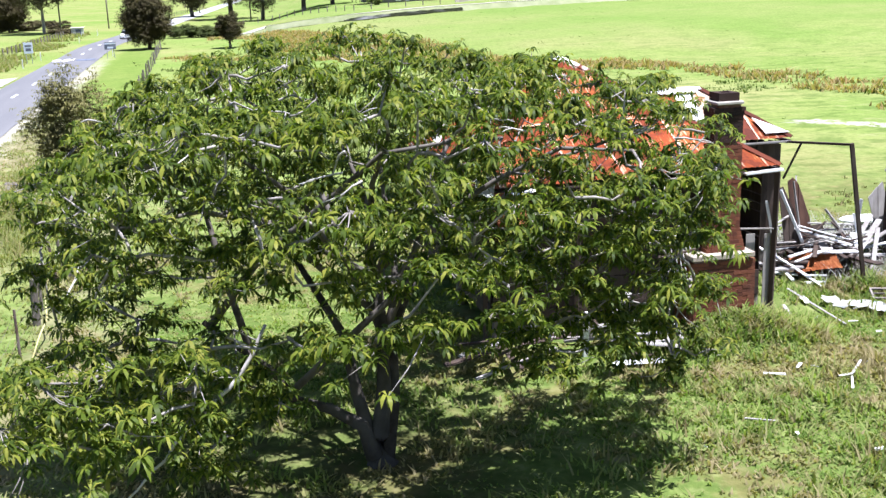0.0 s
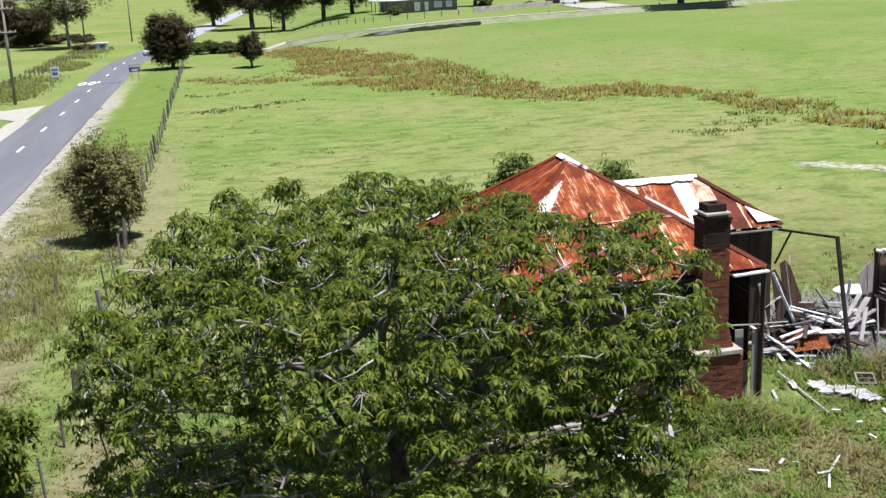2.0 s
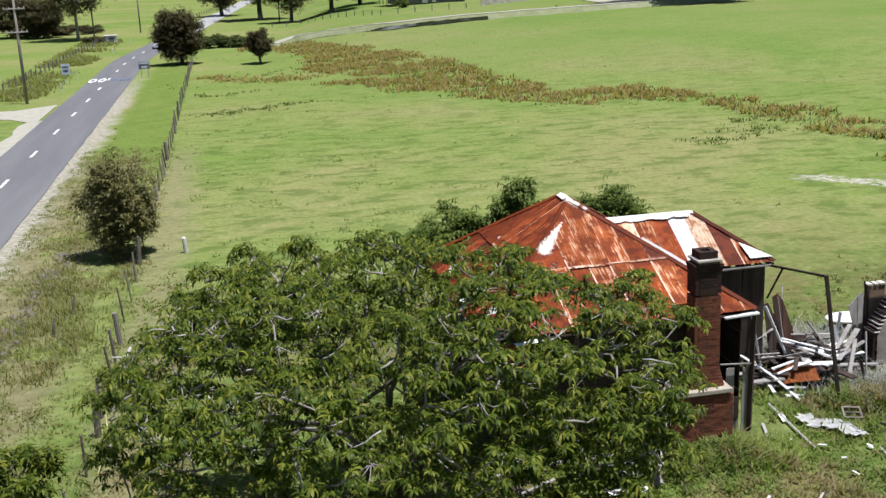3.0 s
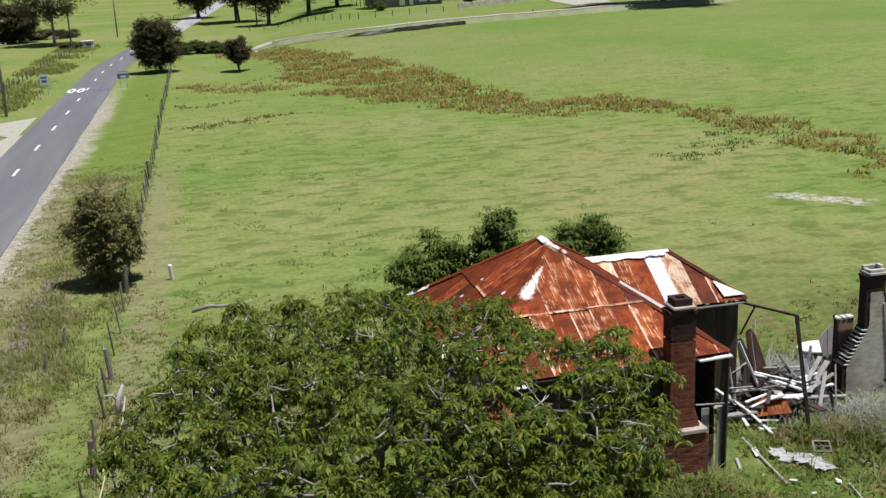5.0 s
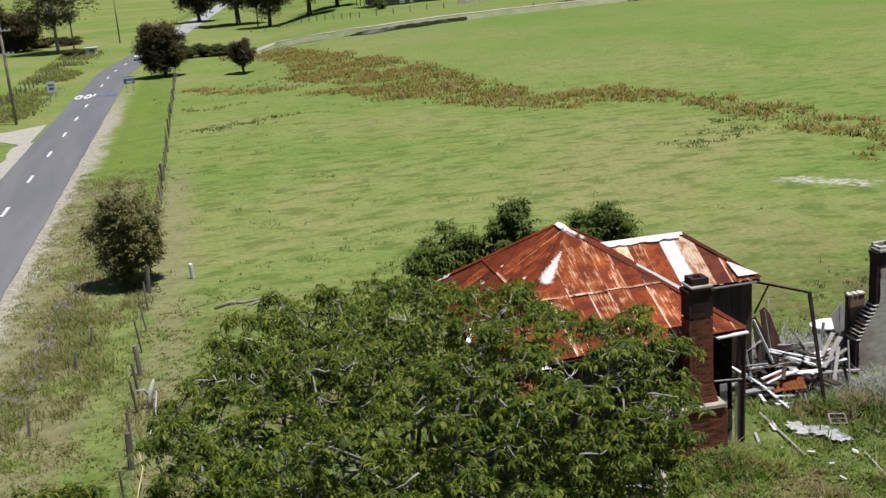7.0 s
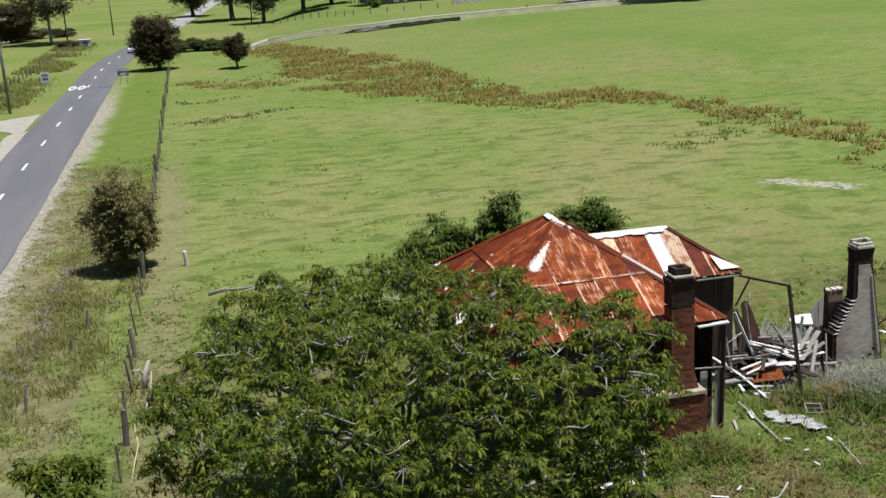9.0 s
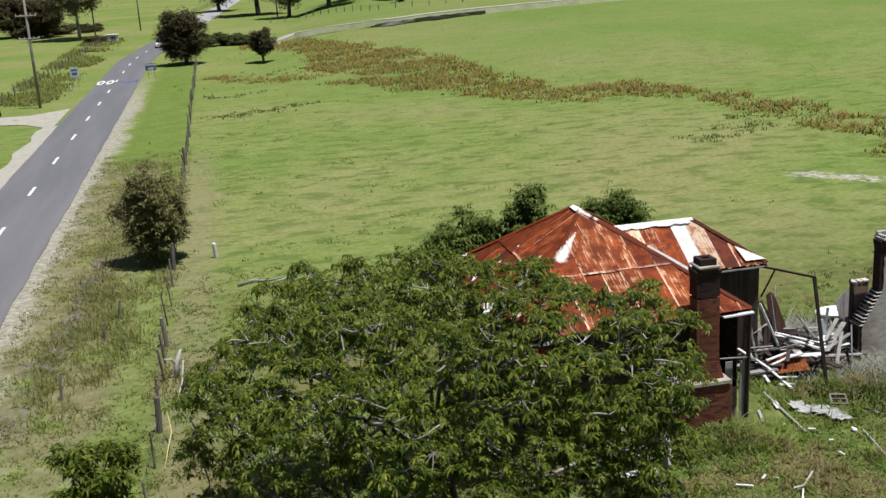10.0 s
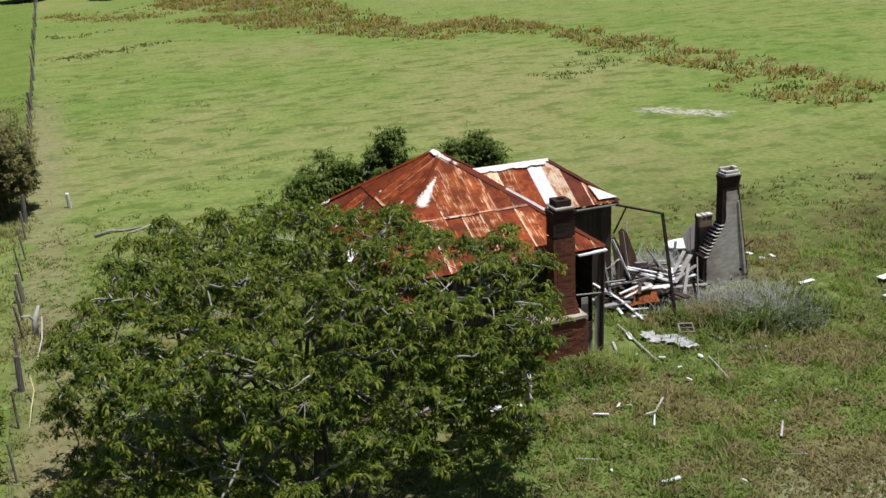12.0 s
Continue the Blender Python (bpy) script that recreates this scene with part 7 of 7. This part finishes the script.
def post_fence(points, spacing, h, label, material=WOOD_POST, r=0.11):
    base = float(ground_height(*points[0]))
    ob = thing("paddock_fence", (*points[0], base), label, "fence")
    tops = []
    for (x0, y0), (x1, y1) in zip(points, points[1:]):
        n = max(1, int(math.hypot(x1 - x0, y1 - y0) / spacing))
        for k in range(n):
            x, y = x0 + (x1 - x0) * k / n, y0 + (y1 - y0) * k / n
            tops.append((x - points[0][0], y - points[0][1], float(ground_height(x, y)) - base))
    bm = bmesh.new()
    tube(bm, [(0, 0, -0.2), (0, 0, h)], [r, r * 0.85], 7)
    first = part("fence_post", bm, material, ob)
    for x, y, z in tops:
        other = new("fence_post", first.data)
        other.parent = ob
        other.matrix_basis = pose(x, y, z)
    bpy.data.objects.remove(first)
    for f in (0.9, 0.5):
        bm = bmesh.new()
        tube(bm, [(x, y, z + h * f) for x, y, z in tops], [0.008] * len(tops), 4)
        part("wire", bm, IRON_POST, ob)


post_fence([(26.0, 183.0), (32.7, 184.6), (46.9, 152.1), (64.2, 149.2), (68.8, 151.4)], 3.4, 1.2, "timber post and wire fence before the far house")
post_fence([(-11.2, 48.0), (-11.2, 54.4), (-10.7, 72.0), (-10.0, 110.0), (-9.0, 150.0)], 3.2, 1.2, "timber post and wire fence across the road")
post_fence([(2.0, 205.0), (9.0, 275.0), (20.0, 380.0)], 6.0, 1.3, "timber post and wire fence along the road bend")
post_fence([(73.4, 116.8), (108.7, 125.9), (153.4, 141.9), (220.9, 164.4)], 11.0, 1.2, "sparse timber fence along the lane")


# ---- grasses ----
GRASS_ROUGH = leaf_material("rough_grass", [(0.125, 0.20, 0.04), (0.17, 0.25, 0.052), (0.215, 0.29, 0.07), (0.28, 0.32, 0.10), (0.36, 0.345, 0.16), (0.25, 0.20, 0.10)], 0.8, 0.42, ((0.19, 0.13, 0.07), (0.38, 0.30, 0.19)))
GRASS_DRY = leaf_material("dry_verge_grass", [(0.17, 0.20, 0.06), (0.21, 0.24, 0.075), (0.33, 0.29, 0.14), (0.27, 0.22, 0.105), (0.20, 0.24, 0.07), (0.25, 0.27, 0.09)], 0.8, 0.42)
GRASS_FIELD = leaf_material("field_tufts", [(0.075, 0.12, 0.026), (0.115, 0.155, 0.04), (0.16, 0.18, 0.055)], 0.8, 0.35)
GRASS_BROWN = leaf_material("brown_sedge", [(0.10, 0.095, 0.035), (0.14, 0.12, 0.05), (0.12, 0.145, 0.045), (0.20, 0.15, 0.08)], 0.8, 0.35)
REED = leaf_material("brown_reeds", [(0.31, 0.21, 0.09), (0.37, 0.26, 0.115), (0.33, 0.255, 0.105), (0.19, 0.215, 0.062), (0.42, 0.34, 0.17)], 0.8, 0.4)
DRY_TWIG = leaf_material("grey_dry_twigs", [(0.30, 0.29, 0.265), (0.44, 0.43, 0.40), (0.22, 0.23, 0.18)], 0.9, 0.1)


def lumpy(x, y, f, seed):
    """Cheap smooth noise in -1..1."""
    return (np.sin(f * x + seed) * np.cos(f * 1.3 * y + 2 * seed) + 0.6 * np.sin(2.3 * f * y - 1.1 * f * x + 3 * seed) + 0.4 * np.sin(4.1 * f * x + 3.7 * f * y + seed)) / 2.0


def scatter(n, x0, x1, y0, y1, keep, seed):
    rng = np.random.default_rng(seed)
    x, y = rng.uniform(x0, x1, n), rng.uniform(y0, y1, n)
    ok = keep(x, y) > rng.uniform(0, 1, n)
    x, y = x[ok], y[ok]
    return np.c_[x, y, ground_height(x, y) - 0.02]


def grass(name, pts, h, w, count, material, label, seed, lean=1.8, spread=0.07):
    rng = np.random.default_rng(seed)
    size = rng.uniform(h[0], h[1], len(pts)) * (1 + 0.35 * lumpy(pts[:, 0], pts[:, 1], 0.7, seed))
    v, f = blades(pts, size, np.full(len(pts), w), count, lean, spread, rng)
    return tagged(soup(name, v, f, material), label, "grass", kind="stuff")


def off_house(x, y):
    return ~((x > 20.4) & (x < 29.8) & (y > -48.3) & (y < -40.6))


def rough_keep(x, y):
    fade = np.clip((-24 - 9 * np.clip((x - 29) / 6, 0, 1) - y + 4 * lumpy(x, y, 0.15, 2)) / 12, 0, 1)
    under = (np.abs(x - 17.0) < 4.2) & (np.abs(y + 53.8) < 3.2)
    return fade * np.clip(0.55 + 0.6 * lumpy(x, y, 0.45, 1), 0.1, 1) * off_house(x, y) * np.where(under, 0.3, 1.0)


grass("rough_grass", scatter(72000, 10.4, 46, -64, -24, rough_keep, 1), (0.05, 0.13), 0.055, 6, GRASS_ROUGH, "long uneven rough grass round the farmhouse", 1)
def yard_keep(x, y):
    return np.clip(0.6 + 0.5 * lumpy(x, y, 1.1, 6), 0.15, 1) * off_house(x, y)


grass("yard_grass", scatter(15000, 23.5, 37.0, -60.0, -46.0, yard_keep, 21), (0.05, 0.15), 0.06, 5, GRASS_ROUGH, "dense short grass before the farmhouse", 21, lean=2.2, spread=0.12)
grass("chimney_weeds", np.concatenate([scatter(340, 24.3, 27.8, -50.2, -49.2, lambda x, y: np.full(len(x), 0.9), 22), scatter(120, 26.5, 28.2, -49.2, -48.5, lambda x, y: np.full(len(x), 0.9), 23)]), (0.18, 0.42), 0.05, 7, GRASS_ROUGH, "tall green weeds at the foot of the chimney", 22, spread=0.12)
grass("tall_weeds", scatter(1700, 24, 34.5, -54, -40, lambda x, y: np.clip(lumpy(x, y, 0.8, 5), 0, 1) * off_house(x, y), 2), (0.2, 0.45), 0.05, 7, GRASS_ROUGH, "taller weeds among the rubble", 2, spread=0.14)
grass("verge_grass", scatter(15000, 3.6, 10.3, -64, 12, lambda x, y: np.clip(0.45 + 0.75 * lumpy(x, y, 0.6, 4), 0, 1), 3), (0.06, 0.17), 0.045, 5, GRASS_DRY, "long dry grass on the roadside verge", 3, lean=2.4, spread=0.12)
grass("paddock_tufts", scatter(9000, 10.5, 75, -32, 110, lambda x, y: np.clip(0.05 + 0.8 * lumpy(x, y, 0.5, 7) * (0.45 + 0.55 * lumpy(x, y, 0.09, 3)), 0, 1) * np.where((x > 27) & (y < 2), 0.2, 1.0), 4), (0.06, 0.14), 0.06, 5, GRASS_FIELD, "short dark tufts in the pasture", 4, spread=0.12)
grass("pasture_clumps", scatter(5600, 10.8, 42, -31, 34, lambda x, y: np.clip(0.06 + 0.5 * lumpy(x, y, 0.55, 11), 0, 1) * np.clip((34 - y) / 40, 0.1, 1) * np.clip((33 - x) / 10, 0.1, 1), 17), (0.07, 0.17), 0.055, 9, GRASS_FIELD, "darker grass clumps scattered over the pasture", 17, lean=2.4, spread=0.26)
grass("brown_sedge", scatter(16000, 36, 80, -60, -26, lambda x, y: np.clip(0.3 + 0.8 * lumpy(x, y, 0.3, 9), 0, 1) * np.clip((x - 37 + 3 * lumpy(x, y, 0.3, 1)) / 5, 0, 1) * np.clip((-32 - y) / 4, 0, 1), 5), (0.07, 0.2), 0.05, 5, GRASS_BROWN, "brown sedge on damp ground", 5)
grass("tree_weeds", scatter(2600, 10.5, 25, -60, -49, lambda x, y: np.clip(0.4 + lumpy(x, y, 0.8, 3), 0, 1), 6), (0.1, 0.26), 0.05, 6, GRASS_ROUGH, "weeds under the shade tree", 6, spread=0.12)

grass("yard_tussocks", scatter(2600, 23.0, 44.0, -60.0, -41.0, lambda x, y: np.clip(0.45 + 0.8 * lumpy(x, y, 0.9, 12), 0.05, 1) * off_house(x, y), 41), (0.12, 0.34), 0.045, 20, GRASS_ROUGH, "leafy tussocks of rank green grass", 41, lean=1.5, spread=0.17)
grass("dry_tussocks", scatter(1300, 22.0, 48.0, -61.0, -34.0, lambda x, y: np.clip(0.1 + 0.9 * lumpy(x, y, 0.55, 15), 0, 1) * off_house(x, y), 42), (0.12, 0.3), 0.04, 18, GRASS_BROWN, "brown seeding tussocks among the green grass", 42, lean=1.3, spread=0.16)
MARSH = [(15.3, 108.7), (21.8, 111.8), (26.1, 83.2), (23.8, 62.2), (29.9, 51.2), (29.8, 39.2), (36.8, 30.7), (41.5, 20.9), (45.9, 18.1), (49.1, 22.2), (54.3, 14.9), (55.5, 5.4), (54.8, -3.6), (56.6, -8.0), (53.9, -15.3), (54.1, -19.5), (56.5, -22.7), (61.5, -23.8), (63.6, -26.1), (65.9, -23.8), (63.2, -18.9), (62.4, -13.3), (62.6, -5.7), (61.5, -0.3), (61.1, 7.5), (58.7, 10.7), (57.5, 20.7), (54.6, 27.7), (50.8, 28.6), (46.3, 27.5), (45.8, 35.7), (42.8, 43.4), (42.1, 54.6), (39.3, 65.6), (35.3, 78.9), (29.6, 103.0), (22.7, 130.5)]


def in_marsh(x, y):
    """1 inside the marsh's outline, 0 outside."""
    inside = np.zeros(len(x), bool)
    for (x0, y0), (x1, y1) in zip(MARSH, MARSH[1:] + MARSH[:1]):
        cross = ((y0 > y) != (y1 > y)) & (x < (x1 - x0) * (y - y0) / (y1 - y0) + x0)
        inside ^= cross
    return inside


def marsh_keep(x, y):
    wx, wy = x + 1.2 * lumpy(x, y, 0.5, 3) + 0.8 * lumpy(x, y, 1.6, 8), y + 3.0 * lumpy(x, y, 0.3, 5)
    patchy = np.clip(0.58 + 0.9 * lumpy(x, y, 0.32, 6) + 0.55 * lumpy(x, y, 1.1, 2), 0, 1)
    thin = np.clip((y + 20) / 40, 0.6, 1)
    return in_marsh(wx, wy) * patchy * thin


grass("reed_bed", scatter(52000, 17, 76, -42, 134, marsh_keep, 8), (0.22, 0.6), 0.17, 5, REED, "brown and green reeds along a marshy creek line", 8, lean=1.7, spread=0.3)
grass("marsh_weeds", scatter(16000, 15, 78, -44, 134, lambda x, y: in_marsh(x + 3 * lumpy(x, y, 0.4, 9), y + 5 * lumpy(x, y, 0.3, 4)) * np.clip(0.2 + lumpy(x, y, 0.6, 8), 0, 1), 9), (0.15, 0.4), 0.14, 4, GRASS_FIELD, "low green marsh weeds beside the reeds", 9, spread=0.3)


def weed_patches(spots, n, seed):
    rng = np.random.default_rng(seed)
    pts = np.concatenate([np.c_[rng.normal(x, rx, n), rng.normal(y, ry, n), np.zeros(n)] for x, y, rx, ry in spots])
    pts[:, 2] = ground_height(pts[:, 0], pts[:, 1]) - 0.02
    return pts


grass("creek_sedge", weed_patches([(12.7, 65.4, 1.6, 0.9), (16.0, 60.9, 1.6, 0.9), (19.3, 58.0, 1.6, 0.9), (22.4, 55.0, 1.6, 0.9), (26.9, 47.3, 1.6, 0.9), (28.6, 46.1, 1.6, 0.9)], 46, 44), (0.2, 0.5), 0.15, 5, REED, "broken strand of brown sedge beside the reeds", 44, lean=1.7, spread=0.3)
grass("field_weeds", weed_patches([(13.5, 29.5, 1.3, 0.9), (16.5, 31.0, 1.5, 0.8), (20.5, 33.5, 1.5, 0.5), (52.0, -1.0, 1.6, 1.4), (47.5, -3.5, 1.8, 0.7), (54.0, 3.0, 1.5, 1.2), (17.0, 58.0, 4.0, 1.5), (22.0, 66.0, 4.5, 2.0), (14.0, 46.0, 2.2, 1.0), (28.0, 118.0, 6.0, 2.0)], 26, 12), (0.12, 0.32), 0.10, 6, GRASS_FIELD, "scattered dark weed patches in the pasture", 12, spread=0.2)
grass("roadside_scrub", scatter(9000, -13, -4.5, 52, 160, lambda x, y: np.clip(0.2 + 0.7 * lumpy(x, y, 0.11, 8), 0, 1) * np.clip((-5.0 - x) / 3, 0, 1), 13), (0.3, 0.8), 0.2, 5, GRASS_DRY, "brown and green scrub across the road", 13, spread=0.3)
grass("dry_thicket", np.concatenate([weed_patches([(33.2, -46.6, 0.7, 0.6), (34.0, -47.2, 0.8, 0.6), (32.2, -46.0, 0.6, 0.4), (33.9, -47.9, 0.45, 0.35), (34.4, -48.4, 0.4, 0.3), (34.3, -46.2, 0.4, 0.5), (33.4, -45.9, 0.5, 0.4), (34.8, -46.9, 0.5, 0.5)], 120, 14)]), (0.18, 0.58), 0.022, 6, DRY_TWIG, "tangled grey dry thicket before the ruined chimney", 14, lean=2.6, spread=0.35)
grass("dry_thicket", weed_patches([(30.8, -42.8, 1.2, 0.7), (32.4, -42.6, 0.8, 0.6)], 260, 15), (0.3, 0.9), 0.02, 5, DRY_TWIG, "tangled grey dry weeds behind the rubble", 15, lean=2.2, spread=0.3)
grass("verge_weeds", weed_patches([(6.6, -26.0, 0.6, 2.0), (7.4, -29.5, 0.6, 1.5), (6.4, -33.0, 0.6, 1.5), (8.2, -33.5, 0.5, 1.5), (5.8, -37.5, 0.5, 2.0), (7.4, -17.0, 0.8, 2.5)], 130, 19), (0.15, 0.45), 0.04, 6, GRASS_DRY, "brown and green weeds on the roadside verge", 19, spread=0.15)
GRASS_TAN = leaf_material("tan_verge_weeds", [(0.19, 0.14, 0.065), (0.17, 0.22, 0.055), (0.29, 0.21, 0.10), (0.36, 0.30, 0.17), (0.19, 0.25, 0.065)], 0.85, 0.35)
grass("dry_verge_weeds", weed_patches([(6.5, -22.5, 0.5, 1.6), (7.2, -26.2, 0.8, 1.2), (6.1, -29.0, 0.35, 1.4), (8.8, -27.0, 0.5, 0.8), (7.6, -37.3, 0.35, 0.8), (5.9, -32.0, 0.4, 1.2), (9.4, -24.5, 0.4, 0.8), (10.4, -38.6, 0.4, 0.8), (6.2, -15.0, 0.7, 3.0), (7.0, 5.8, 2.2, 0.5)], 40, 33), (0.12, 0.38), 0.045, 6, GRASS_TAN, "tan and brown dried weeds on the roadside verge", 33, spread=0.16)
rnd = random.Random(61)
stone_v, stone_f = [], []
for k in range(84):
    t = rnd.random()
    x, y = 6.3 - 0.6 * t + rnd.gauss(0, 0.25), -20.0 - 16.0 * t
    r = rnd.uniform(0.06, 0.2)
    base = len(stone_v)
    for sx, sy, sz in ((1, 0, 0), (0.4, 0.9, 0), (-0.6, 0.8, 0), (-1, 0, 0), (-0.5, -0.8, 0), (0.6, -0.8, 0), (0.4, 0.2, 0.7), (-0.4, 0.3, 0.6), (-0.1, -0.4, 0.65)):
        stone_v.append((x + r * sx * rnd.uniform(0.7, 1.2), y + 1.5 * r * sy * rnd.uniform(0.7, 1.2), r * sz * rnd.uniform(0.7, 1.1) - 0.01))
    for f in ((0, 1, 6), (1, 7, 6), (1, 2, 7), (2, 3, 7), (3, 8, 7), (3, 4, 8), (4, 5, 8), (5, 6, 8), (5, 0, 6), (6, 7, 8)):
        stone_f.append(tuple(base + i for i in f))
tagged(mesh_object("verge_stones", stone_v, stone_f, WOOD_POST), "grey broken stones along the washed-out verge", "stones", kind="stuff")
grass("rubble_weeds", weed_patches([(29.2, -46.9, 0.5, 0.4), (31.6, -46.1, 0.7, 0.3), (32.3, -45.5, 0.4, 0.4), (30.5, -46.6, 0.8, 0.4), (28.9, -45.2, 0.3, 0.5), (32.0, -43.0, 0.8, 0.4)], 60, 18), (0.1, 0.28), 0.05, 6, GRASS_ROUGH, "green weeds growing among the rubble", 18, spread=0.12)
grass("post_weeds", weed_patches([(31.2, -47.0, 0.3, 0.2), (31.8, -46.7, 0.35, 0.25), (32.3, -46.9, 0.4, 0.3)], 60, 43), (0.2, 0.5), 0.05, 7, GRASS_ROUGH, "tall green weeds round the foot of the timber post", 43, spread=0.12)
grass("thicket_green", weed_patches([(33.8, -47.0, 0.9, 0.7), (31.9, -46.9, 0.6, 0.4), (34.2, -48.4, 0.6, 0.4), (33.2, -46.3, 0.7, 0.5), (34.6, -46.8, 0.7, 0.5), (33.4, -48.2, 0.8, 0.4), (34.9, -48.0, 0.6, 0.5)], 130, 16), (0.14, 0.48), 0.07, 7, LEAF_SHRUB, "green weeds growing through the dry thicket", 16, spread=0.15)
